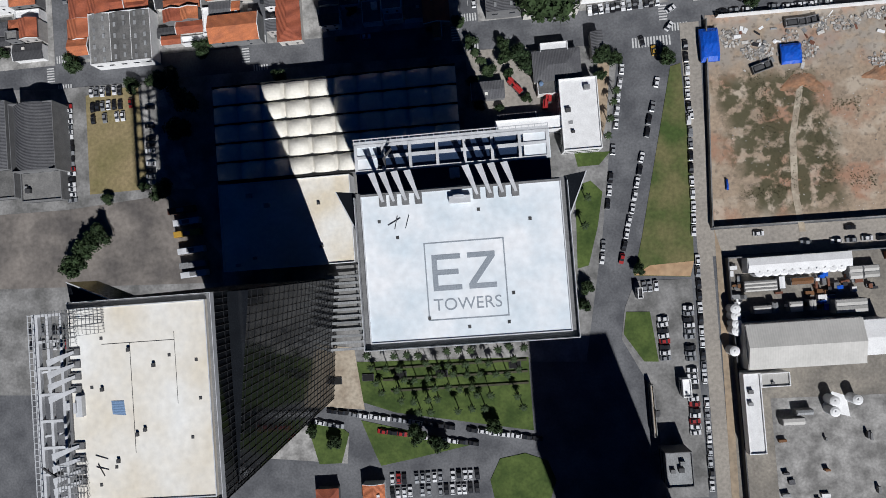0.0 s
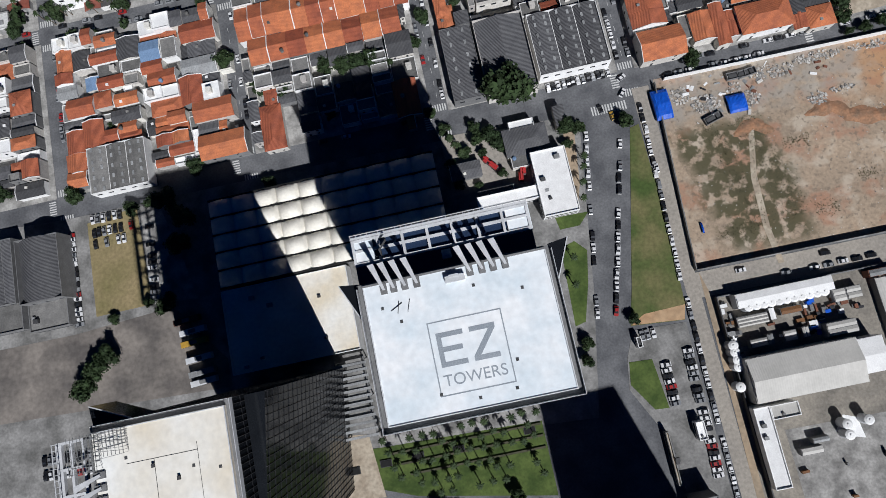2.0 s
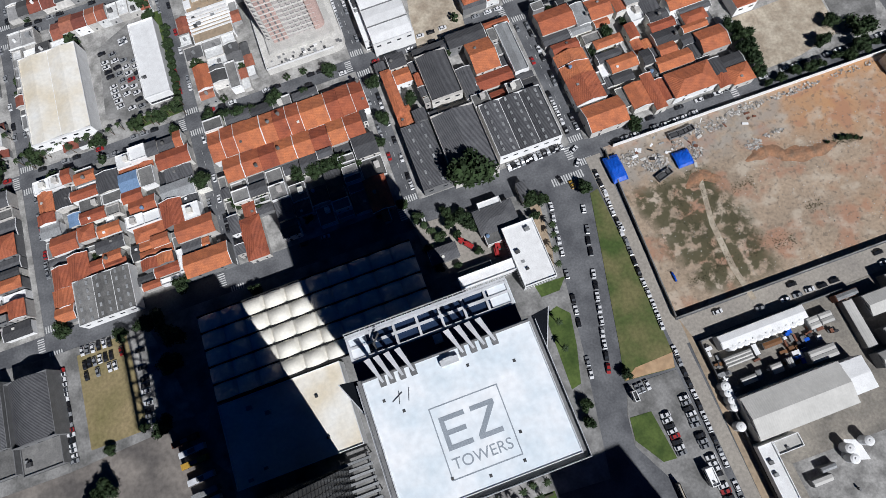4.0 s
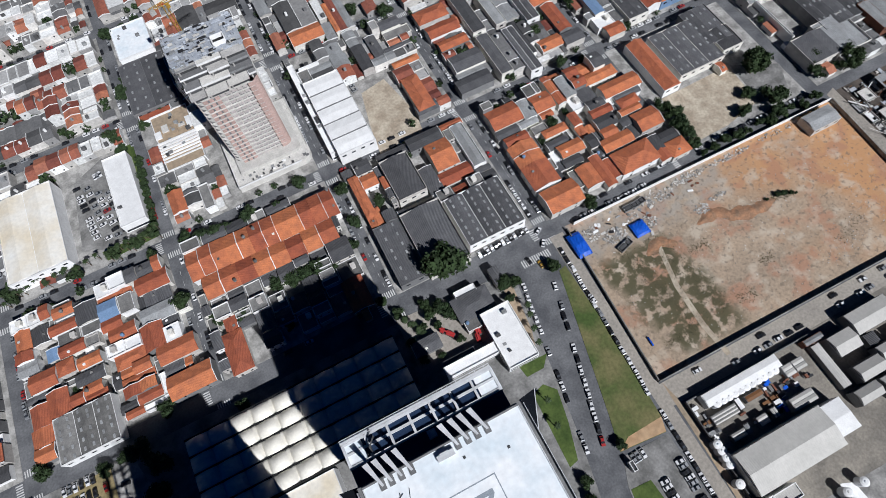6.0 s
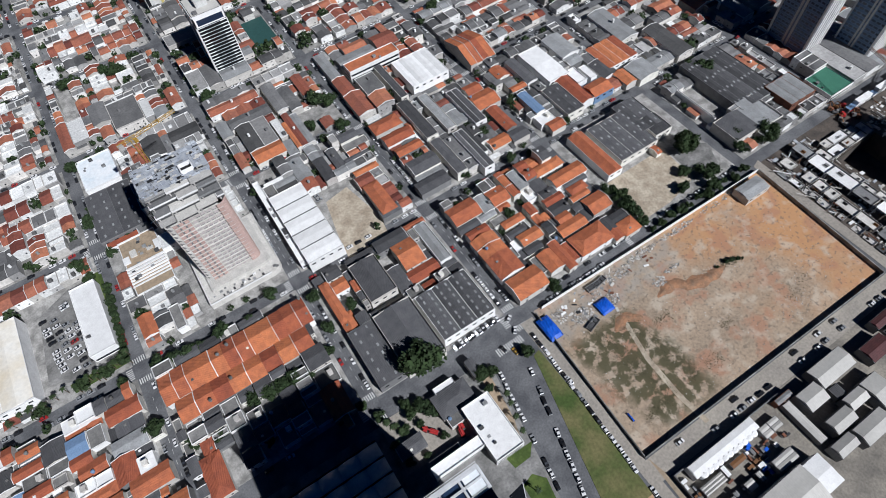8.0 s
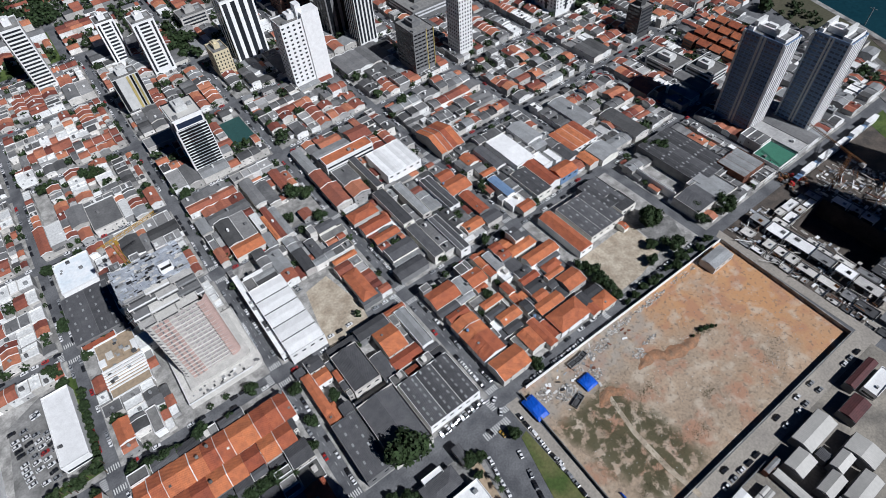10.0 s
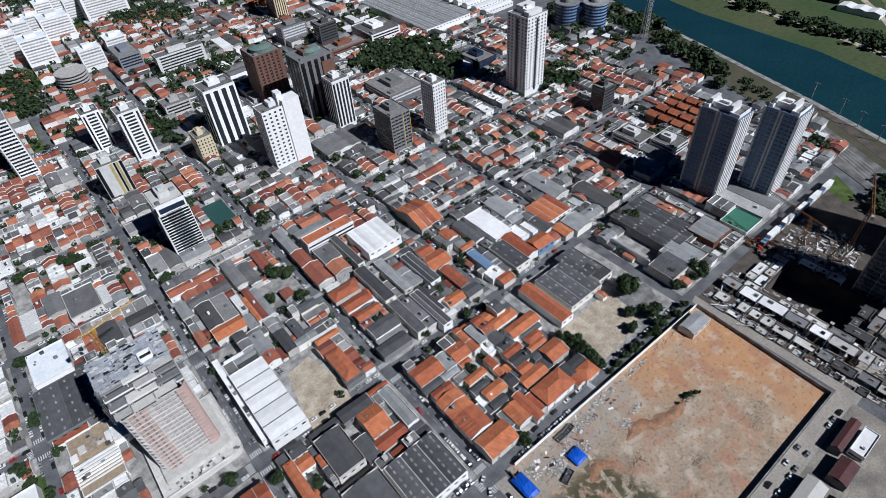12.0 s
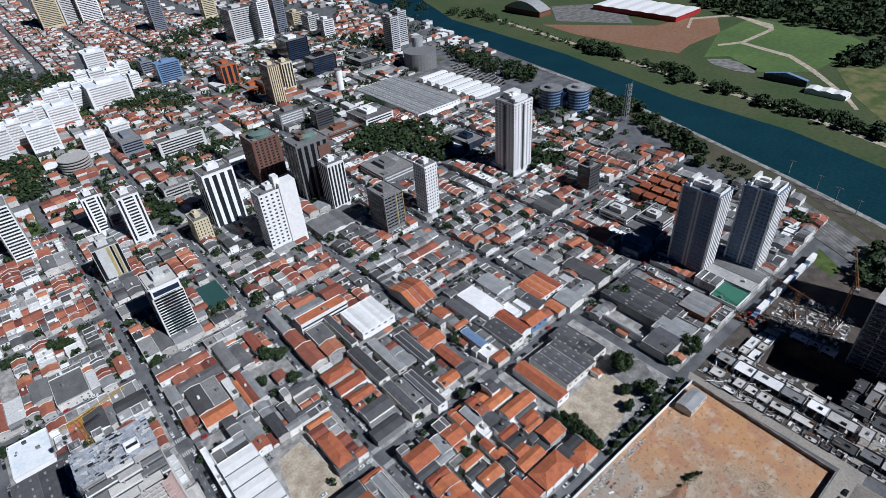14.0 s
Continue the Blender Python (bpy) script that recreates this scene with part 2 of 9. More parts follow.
def plot_earth():
    """Bare earth that turns from grey-beige to orange, mottled, with weed cover in two strips."""
    m = mat("plot_earth", (0.385, 0.295, 0.21), (0.28, 0.22, 0.16), 0.95, scale=0.06, fine=0.7, rnd=0.0, bump=0.5, contrast=0.2)
    nt = m.node_tree
    N, L = nt.nodes, nt.links
    bs = N["Principled BSDF"]
    src = bs.inputs["Base Color"].links[0].from_socket
    tc = N.new("ShaderNodeTexCoord")
    sep = N.new("ShaderNodeSeparateXYZ")
    L.new(tc.outputs["Object"], sep.inputs[0])

    def noise(scale, detail=6):
        n = N.new("ShaderNodeTexNoise")
        n.inputs["Scale"].default_value, n.inputs["Detail"].default_value = scale, detail
        L.new(tc.outputs["Object"], n.inputs["Vector"])
        return n.outputs[0]

    def ramp(sock, a, b):
        r = N.new("ShaderNodeMapRange")
        r.interpolation_type = "SMOOTHSTEP"
        r.inputs[1].default_value, r.inputs[2].default_value = a, b
        L.new(sock, r.inputs[0])
        return r.outputs[0]

    def op(kind, a, b):
        n = N.new("ShaderNodeMath")
        n.operation = kind
        for i, v in enumerate((a, b)):
            if isinstance(v, (int, float)):
                n.inputs[i].default_value = v
            else:
                L.new(v, n.inputs[i])
        return n.outputs[0]

    def blend(fac, a, col):
        n = N.new("ShaderNodeMix")
        n.data_type = "RGBA"
        L.new(fac, n.inputs[0])
        L.new(a, n.inputs[6])
        n.inputs[7].default_value = (*col, 1)
        return n.outputs[2]

    big = noise(0.035)
    east = op("ADD", op("MULTIPLY", op("SUBTRACT", big, 0.5), 170), op("ADD", sep.outputs[0], op("MULTIPLY", op("SUBTRACT", sep.outputs[1], 40), 0.7)))
    out = blend(op("MULTIPLY", ramp(east, 170, 260), 0.9), src, (0.47, 0.25, 0.115))
    out = blend(op("MULTIPLY", ramp(noise(0.07), 0.5, 0.64), 0.7), out, (0.36, 0.19, 0.12))
    out = blend(op("MULTIPLY", ramp(noise(0.11, 10), 0.5, 0.68), 0.65), out, (0.50, 0.43, 0.34))
    slab = op("MULTIPLY", op("MULTIPLY", ramp(sep.outputs[1], 62, 72), ramp(east, 235, 200)), ramp(noise(0.2, 10), 0.3, 0.6))
    out = blend(op("MULTIPLY", slab, 0.6), out, (0.31, 0.295, 0.265))
    out = blend(op("MULTIPLY", ramp(noise(0.45, 12), 0.54, 0.68), 0.65), out, (0.16, 0.13, 0.10))
    strip = op("ADD", op("ADD", sep.outputs[0], op("MULTIPLY", sep.outputs[1], 0.2)), op("MULTIPLY", op("SUBTRACT", big, 0.5), 26))
    band = op("MULTIPLY", ramp(strip, 106, 114), ramp(strip, 152, 142))
    band = op("MULTIPLY", band, op("MULTIPLY", ramp(sep.outputs[1], 6, 14), ramp(sep.outputs[1], 70, 60)))
    out = blend(op("MULTIPLY", op("MULTIPLY", band, ramp(noise(0.2, 10), 0.4, 0.52)), 0.93), out, (0.075, 0.07, 0.036))
    L.new(out, bs.inputs["Base Color"])
    return m


M["plot"] = plot_earth()

# ---------------------------------------------------------------- geometry helpers


class Geo:
    """Collects vertices and faces of one mesh."""

    def __init__(self):
        self.v, self.f, self.m = [], [], []

    def face(self, pts, m=0):
        n = len(self.v)
        self.v += [tuple(p) for p in pts]
        self.f.append(tuple(range(n, n + len(pts))))
        self.m.append(m)

    def box(self, x0, y0, z0, x1, y1, z1, m=0):
        n = len(self.v)
        self.v += [(x0, y0, z0), (x1, y0, z0), (x1, y1, z0), (x0, y1, z0), (x0, y0, z1), (x1, y0, z1), (x1, y1, z1), (x0, y1, z1)]
        for q in ((3, 2, 1, 0), (4, 5, 6, 7), (0, 1, 5, 4), (1, 2, 6, 5), (2, 3, 7, 6), (3, 0, 4, 7)):
            self.f.append(tuple(n + i for i in q))
            self.m.append(m)
        return self

    def prism(self, poly, z0, z1, m=0):
        """Upright prism over a counter-clockwise plan polygon."""
        n, k = len(self.v), len(poly)
        self.v += [(*p, z0) for p in poly] + [(*p, z1) for p in poly]
        self.f += [tuple(range(n + k - 1, n - 1, -1)), tuple(range(n + k, n + 2 * k))]
        self.f += [(n + i, n + (i + 1) % k, n + k + (i + 1) % k, n + k + i) for i in range(k)]
        self.m += [m] * (k + 2)
        return self

    def sweep(self, prof, a, b, axis, m=0):
        """Profile (s, z) carried from a to b along axis 0 (x) or 1 (y)."""
        n, k = len(self.v), len(prof)
        for e in (a, b):
            self.v += [(e, s, z) if axis == 0 else (s, e, z) for s, z in prof]
        self.f += [tuple(range(n + k - 1, n - 1, -1)), tuple(range(n + k, n + 2 * k))]
        self.f += [(n + i, n + (i + 1) % k, n + k + (i + 1) % k, n + k + i) for i in range(k)]
        self.m += [m] * (k + 2)
        return self

    def cyl(self, x, y, z0, z1, r, n=10, m=0, r2=None):
        r2 = r if r2 is None else r2
        k = len(self.v)
        an = [2 * math.pi * i / n for i in range(n)]
        self.v += [(x + r * math.cos(a), y + r * math.sin(a), z0) for a in an] + [(x + r2 * math.cos(a), y + r2 * math.sin(a), z1) for a in an]
        self.f += [tuple(range(k + n - 1, k - 1, -1)), tuple(range(k + n, k + 2 * n))]
        self.f += [(k + i, k + (i + 1) % n, k + n + (i + 1) % n, k + n + i) for i in range(n)]
        self.m += [m] * (n + 2)
        return self

    def beam(self, p, q, w, m=0):
        """Square bar from p to q."""
        p, q = Vector(p), Vector(q)
        d = (q - p).normalized()
        s = d.cross(Vector((0, 0, 1)))
        s = (s if s.length > 0.01 else Vector((1, 0, 0))).normalized() * (w / 2)
        u = s.cross(d).normalized() * (w / 2)
        n = len(self.v)
        self.v += [tuple(e + a * s + b * u) for e in (p, q) for a, b in ((-1, -1), (1, -1), (1, 1), (-1, 1))]
        for f in ((0, 1, 2, 3), (7, 6, 5, 4), (0, 4, 5, 1), (1, 5, 6, 2), (2, 6, 7, 3), (3, 7, 4, 0)):
            self.f.append(tuple(n + i for i in f))
            self.m.append(m)
        return self

    def mesh(self, name, *mats):
        me = bpy.data.meshes.new(name)
        me.from_pydata(self.v, [], self.f)
        for k in mats:
            me.materials.append(M[k] if isinstance(k, str) else k)
        if len(mats) > 1:
            me.polygons.foreach_set("material_index", self.m)
        me.update()
        return me


def part(name, geo, mats, parent=None, label="", at=None):
    """Links one mesh, as a part of parent. mats: a material key or several."""
    me = geo if isinstance(geo, bpy.types.Mesh) else geo.mesh(name, *([mats] if isinstance(mats, str) else mats))
    ob = new(name, me)
    ob.parent = parent
    if at is not None:
        ob.location = at
    return tagged(ob, label) if label else ob


def thing(name, label, category, group="", at=(0, 0, 0), turn=0, kind=""):
    ob = new(name)
    ob.location, ob.rotation_euler = at, (0, 0, radians(turn))
    ob.empty_display_size = 0.5
    return tagged(ob, label, category, group, kind)


def surface(name, pts, m, z, label, category="", depth=0.3):
    """A piece of ground: a slab over a plan polygon, its top at z."""
    area = sum(a[0] * b[1] - b[0] * a[1] for a, b in zip(pts, pts[1:] + pts[:1]))
    ob = new(name, Geo().prism(pts if area > 0 else pts[::-1], z - depth, z).mesh(name, m))
    return tagged(ob, label, category or name, kind="structure")


def rect(x0, y0, x1, y1):
    return [(x0, y0), (x1, y0), (x1, y1), (x0, y1)]


shared = {}


def once(key, build):
    """A mesh that several objects share."""
    if key not in shared:
        shared[key] = build()
    return shared[key]


OCC = []

# ---------------------------------------------------------------- houses
ROOFS = {
    "c": ("clay", "clay_y", "orange clay-tiled"), "g": ("grey", "grey_y", "grey fibre-cement"), "l": ("light", "light", "pale metal-sheet"),
    "b": ("blue", "blue", "blue metal-sheet"), "w": ("white", "white", "white-painted"), "f": ("slab", "slab", "bare concrete"),
}
rng = random.Random(4)


def gable_profile(a, b, z, rise, over, th):
    c, s = (a + b) / 2, rise / ((b - a) / 2)
    lo = z - over * s
    return [(a - over, lo), (c, z + rise), (b + over, lo), (b + over, lo + th), (c, z + rise + th), (a - over, lo + th)]


def hip_geo(w, d, z, rise, over, th):
    """Hipped roof over -w/2..w/2, -d/2..d/2 with its ridge along the longer side."""
    g = Geo()
    X, Y = w / 2 + over, d / 2 + over
    k = min(X, Y)
    r = [(-X + k, 0), (X - k, 0)] if X >= Y else [(0, -Y + k), (0, Y - k)]
    lo, hi = z - over * rise / k, z + rise
    for dz, up in ((0, False), (th, True)):
        c = [(-X, -Y, lo + dz), (X, -Y, lo + dz), (X, Y, lo + dz), (-X, Y, lo + dz)]
        p, q = (*r[0], hi + dz), (*r[1], hi + dz)
        fs = [[c[0], c[1], q, p], [c[1], c[2], q], [c[2], c[3], p, q], [c[3], c[0], p]] if X >= Y else [[c[1], c[2], q, p], [c[2], c[3], q], [c[3], c[0], p, q], [c[0], c[1], p]]
        for f in fs:
            g.face(f if up else f[::-1])
    for a, b in zip([(-X, -Y), (X, -Y), (X, Y), (-X, Y)], [(X, -Y), (X, Y), (-X, Y), (-X, -Y)]):
        g.face([(*a, lo), (*b, lo), (*b, lo + th), (*a, lo + th)])
    return g


def water_tank(parent, x, y, z, m="blue"):
    t = part("water_tank", once(("tank", m), lambda: Geo().cyl(0, 0, 0, 1.2, 0.75, 12, r2=0.85).mesh("water_tank", m)), m, parent, at=(x, y, z))
    part("lid", once(("tanklid", m), lambda: Geo().cyl(0, 0, 1.2, 1.4, 0.88, 12, r2=0.3).mesh("lid", m)), m, t)


def wall_openings(root, w, d, h, n, sides="sw"):
    pane = once("pane", lambda: Geo().box(-0.5, -0.06, 0, 0.5, 0.06, 1.0).mesh("window", "window"))
    door = once("door", lambda: Geo().box(-0.5, -0.07, 0, 0.5, 0.07, 2.1).mesh("door", "darkgrey"))
    for fl in range(max(1, int(h // 3))):
        k = 1 if h < 5 else min(2, max(1, int(w // 3.6)))
        for i in range(k):
            x = -w / 2 + w * (i + 0.5) / k
            if fl == 0 and i == 0 and h < 5:
                continue
            if fl == 0 and i == 0:
                part("door", door, "darkgrey", root, at=(x, -d / 2 - 0.02, 0.16))
            else:
                part("window", pane, "window", root, at=(x, -d / 2 - 0.02, 1.1 + 3 * fl))
        if d > 7 and fl == 0 and h > 4 and "w" in sides:
            o = part("window", pane, "window", root, at=(-w / 2 - 0.02, 0, 1.1 + 3 * fl))
            o.rotation_euler = (0, 0, radians(90))


def house(x0, y0, x1, y1, h=5.0, kind="c", axis=None, group="", hip=None, detail=True):
    """A low building on a plan rectangle. kind: see ROOFS."""
    x0, x1, y0, y1 = min(x0, x1), max(x0, x1), min(y0, y1), max(y0, y1)
    OCC.append((x0, y0, x1, y1))
    w, d = x1 - x0, y1 - y0
    rx, ry, words = ROOFS[kind]
    storeys = "two-storey" if h > 5.6 else "single-storey"
    axis = axis if axis is not None else (0 if w >= d else 1)
    span = d if axis == 0 else w
    hip = hip if hip is not None else (kind == "c" and rng.random() < 0.3)
    wallm = rng.choice(["render_wall", "render_wall", "white", "render_wall", "midgrey"]) if kind != "w" else "white"
    flat = kind in "fw"
    form = "flat" if flat else ("hipped" if hip else "gabled")
    root = thing("house", f"{storeys} house with {form} {words} roof in a dense block", "house", group, ((x0 + x1) / 2, (y0 + y1) / 2, 0))
    X, Y = w / 2, d / 2
    if flat:
        ph = rng.choice([0.4, 0.7, 1.0])
        wall = part("wall", Geo().box(-X, -Y, 0, X, Y, h), wallm, root)
        g = Geo()
        t = 0.22
        for a in ((-X, -Y, X, -Y + t), (-X, Y - t, X, Y), (-X, -Y + t, -X + t, Y - t), (X - t, -Y + t, X, Y - t)):
            g.box(a[0], a[1], h + 0.12, a[2], a[3], h + ph)
        part("parapet", g, "white" if rng.random() < 0.6 else wallm, root)
        part("roof", Geo().box(-X, -Y, h, X, Y, h + 0.12), rx, root)
        if w > 6 and d > 6 and rng.random() < 0.6:
            a, b = rng.uniform(-X + 2, X - 3.5), rng.uniform(-Y + 2, Y - 3.5)
            part("stair_house", Geo().box(a, b, h + 0.12, a + 2.2, b + 2.4, h + 2.2).box(a - 0.15, b - 0.15, h + 2.2, a + 2.35, b + 2.55, h + 2.35), "render_wall", root)
    else:
        rise = span * (0.16 if kind == "c" else 0.1)
        if hip:
            wall = part("wall", Geo().box(-X, -Y, 0, X, Y, h), wallm, root)
            part("roof", hip_geo(w, d, h, rise, 0.35, 0.14), rx if axis == 0 else ry, root)
        else:
            a, b = (-Y, Y) if axis == 0 else (-X, X)
            e = X if axis == 0 else Y
            c = (a + b) / 2
            wp = [(a, 0), (b, 0), (b, h), (c, h + rise), (a, h)]
            wall = part("wall", Geo().sweep(wp if axis == 0 else wp[::-1], -e, e, axis), wallm, root)
            pr = gable_profile(a, b, h, rise, 0.3, 0.14)
            o = rng.uniform(0.05, 0.3)
            part("roof", Geo().sweep(pr if axis == 0 else pr[::-1], -e - o, e + o, axis), rx if axis == 0 else ry, root)
            if rng.random() < 0.75:
                g = Geo()
                for q in (rng.choice((-e - o - 0.02, e + o - 0.2)),):
                    pp = [(a - 0.35, h), (c, h + rise + 0.05), (b + 0.35, h), (b + 0.35, h + 0.35), (c, h + rise + 0.42), (a - 0.35, h + 0.35)]
                    g.sweep(pp if axis == 0 else pp[::-1], q, q + 0.22, axis)
                part("parapet", g, "white", root)
    if rng.random() < 0.14 and w > 4 and d > 4:
        water_tank(root, rng.uniform(-X + 1.2, X - 1.2), rng.uniform(-Y + 1.2, Y - 1.2), h + (0.12 if flat else span * 0.14), "blue" if rng.random() < 0.3 else "slab")
    if not flat and span > 5 and rng.random() < 0.3:
        u, v = rng.uniform(-0.3, 0.3), rng.choice((-0.22, 0.22))
        q = (u * w, v * d) if axis == 0 else (v * w, u * d)
        part("dormer", Geo().box(q[0] - 0.6, q[1] - 0.5, h, q[0] + 0.6, q[1] + 0.5, h + rise * 0.56 + 0.55), rng.choice(("white", "light", "slab", "render_wall")), root)
    if detail and y0 < 178:
        wall_openings(wall, w, d, h, True)
    return root


def row(x0, y0, x1, y1, kinds, h=5.5, along=0, axis=None, group="terraced houses"):
    """A terrace: houses side by side along x (0) or y (1)."""
    n = len(kinds)
    for i, k in enumerate(kinds):
        dh = h + rng.uniform(-0.5, 0.5)
        if along == 0:
            a, b = x0 + (x1 - x0) * i / n, x0 + (x1 - x0) * (i + 1) / n
            house(a + 0.1, y0, b - 0.1, y1, dh, k, axis, group, hip=False)
        else:
            a, b = y0 + (y1 - y0) * i / n, y0 + (y1 - y0) * (i + 1) / n
            house(x0, a + 0.1, x1, b - 0.1, dh, k, axis, group, hip=False)


def shed(x0, y0, x1, y1, h=7.0, bays=1, axis=1, roof="grey", wall="render_wall", barrel=False, skylights=0, label="", parapet=True, name="warehouse", rise=None, gutter=False):
    """A hall with one or more roof bays whose ridges run along axis."""
    OCC.append((x0, y0, x1, y1))
    cx, cy, X, Y = (x0 + x1) / 2, (y0 + y1) / 2, (x1 - x0) / 2, (y1 - y0) / 2
    root = thing(name, label or "industrial hall with corrugated grey roof bays", "warehouse", at=(cx, cy, 0))
    body = part("wall", Geo().box(-X, -Y, 0, X, Y, h), wall, root)
    S, E = (X, Y) if axis == 1 else (Y, X)
    bw = 2 * S / bays
    rs = rise if rise is not None else bw * (0.16 if barrel else 0.1)
    rm = roof + "_y" if axis == 1 and roof in ("clay", "grey") else roof
    for i in range(bays):
        a, b = -S + bw * i + 0.12, -S + bw * (i + 1) - 0.12
        if barrel:
            k = 9
            top = [(a + (b - a) * j / k, h + rs * math.sin(math.pi * j / k) + 0.05) for j in range(k + 1)]
        else:
            top = [(a, h + 0.05), ((a + b) / 2, h + rs), (b, h + 0.05)]
        pr = [(b, h - 0.2), (a, h - 0.2)] + top if axis == 1 else ([(b, h - 0.2), (a, h - 0.2)] + top)[::-1]
        bay = part("roof_bay", Geo().sweep(pr, -E + 0.25, E - 0.25, axis), rm, root)
        if gutter and i:
            q = (a - 0.42, -E + 0.3, h + 0.02, a + 0.18, E - 0.3, h + 0.3)
            part("gutter", Geo().box(*q) if axis == 1 else Geo().box(q[1], q[0], q[2], q[4], q[3], q[5]), "midgrey", root)
        for j in range(skylights):
            for s in (0.27, 0.73):
                q = -E + 2 * E * (j + 0.5) / skylights + rng.uniform(-1, 1)
                u = a + (b - a) * s
                z = h + (rs * math.sin(math.pi * s) if barrel else rs * 0.54) - 0.1
                part("skylight", once("skylight", lambda: Geo().box(-0.5, -0.9, 0, 0.5, 0.9, 0.35).mesh("skylight", "light")), "light", bay, at=(u, q, z) if axis == 1 else (q, u, z))
    if parapet:
        g, t, p = Geo(), 0.3, h + max(0.5, rs * 0.6)
        for a in ((-X - 0.01, -Y - 0.01, X + 0.01, -Y + t), (-X - 0.01, Y - t, X + 0.01, Y + 0.01), (-X - 0.01, -Y + t, -X + 0.2, Y - t), (X - 0.2, -Y + t, X + 0.01, Y - t)):
            g.box(a[0], a[1], h - 0.3, a[2], a[3], p)
        part("parapet", g, wall, root)
    pane = once("bay_window", lambda: Geo().box(-1.1, -0.06, 0, 1.1, 0.06, 1.0).mesh("window", "window"))
    for i in range(max(1, int(2 * X // 5))):
        part("window", pane, "window", body, at=(-X + (i + 0.5) * 2 * X / max(1, int(2 * X // 5)), -Y - 0.03, h - 2.2))
    return root


def flat_hall(x0, y0, x1, y1, h, roof, wall, label, name="building", clutter=4, cat="building"):
    """A flat-roofed building with parapet, roof plant and rows of windows."""
    OCC.append((x0, y0, x1, y1))
    X, Y = (x1 - x0) / 2, (y1 - y0) / 2
    root = thing(name, label, cat, at=((x0 + x1) / 2, (y0 + y1) / 2, 0))
    body = part("wall", Geo().box(-X, -Y, 0, X, Y, h), wall, root)
    part("roof", Geo().box(-X + 0.3, -Y + 0.3, h, X - 0.3, Y - 0.3, h + 0.15), roof, root)
    g, t = Geo(), 0.3
    for a in ((-X, -Y, X, -Y + t), (-X, Y - t, X, Y), (-X, -Y + t, -X + t, Y - t), (X - t, -Y + t, X, Y - t)):
        g.box(a[0], a[1], h, a[2], a[3], h + 0.8)
    part("parapet", g, wall, root)
    for i in range(clutter):
        a, b = rng.uniform(-X + 1, max(-X + 1.1, X - 4)), rng.uniform(-Y + 1, max(-Y + 1.1, Y - 4))
        s = rng.uniform(0.8, 2.4)
        part("roof_unit", Geo().box(a, b, h + 0.15, a + s, b + s * 0.8, h + 0.5 + s * 0.5), rng.choice(["midgrey", "light", "darkgrey"]), root)
    for fl in range(max(1, int(h // 3.2))):
        z = 1.0 + 3.2 * fl
        part("window_band", Geo().box(-X + 0.6, -Y - 0.04, z, X - 0.6, -Y + 0.1, z + 1.4), "window", body)
        part("window_band", Geo().box(-X - 0.04, -Y + 0.6, z, -X + 0.1, Y - 0.6, z + 1.4), "window", body)
    return root


def fill(x0, y0, x1, y1, mix, seed, size=(8, 15), skip=0.06, detail=True, trees=0.05, hmax=6.5):
    """Lots of houses over a rectangle, leaving out what is built already."""
    r = random.Random(seed)
    todo, lots = [(x0, y0, x1, y1)], []
    while todo:
        a, b, c, d = todo.pop()
        w, e = c - a, d - b
        hit = [o for o in OCC if min(c, o[2]) - max(a, o[0]) > 0.6 and min(d, o[3]) - max(b, o[1]) > 0.6]
        lim_w, lim_e = (size[0] * r.uniform(0.8, 1.5), size[1] * r.uniform(0.7, 1.4))
        if hit and max(w, e) > 5:
            if any(o[0] <= a + 0.6 and o[1] <= b + 0.6 and o[2] >= c - 0.6 and o[3] >= d - 0.6 for o in hit):
                continue
            o = hit[0]
            cuts = [(0, v) for v in (o[0], o[2]) if a + 2.5 < v < c - 2.5] + [(1, v) for v in (o[1], o[3]) if b + 2.5 < v < d - 2.5]
            if cuts:
                ax, v = r.choice(cuts)
                todo += [(a, b, v, d), (v, b, c, d)] if ax == 0 else [(a, b, c, v), (a, v, c, d)]
            continue
        if hit:
            continue
        if w > lim_e and w >= e * 0.8:
            v = a + w * r.uniform(0.4, 0.6)
            todo += [(a, b, v, d), (v, b, c, d)]
        elif e > lim_w and (e > w * 0.6 or e > 12):
            v = b + e * r.uniform(0.4, 0.6)
            todo += [(a, b, c, v), (a, v, c, d)]
        elif w > 3 and e > 3:
            lots.append((a, b, c, d))
    for a, b, c, d in lots:
        u = r.random()
        if u < skip:
            continue
        if u < skip + trees:
            s = min(c - a, d - b)
            if s > 4:
                tree((a + c) / 2, (b + d) / 2, min(4.0, s * 0.55), seed=r.randrange(99))
            continue
        k = r.choice(mix)
        g = r.uniform(0.1, 0.5)
        house(a + g, b + g, c - r.uniform(0.1, 0.9), d - r.uniform(0.1, 0.9), r.choice([3.6, 4.2, 5.0, 6.2, hmax]), k, group="houses of the block", detail=detail)


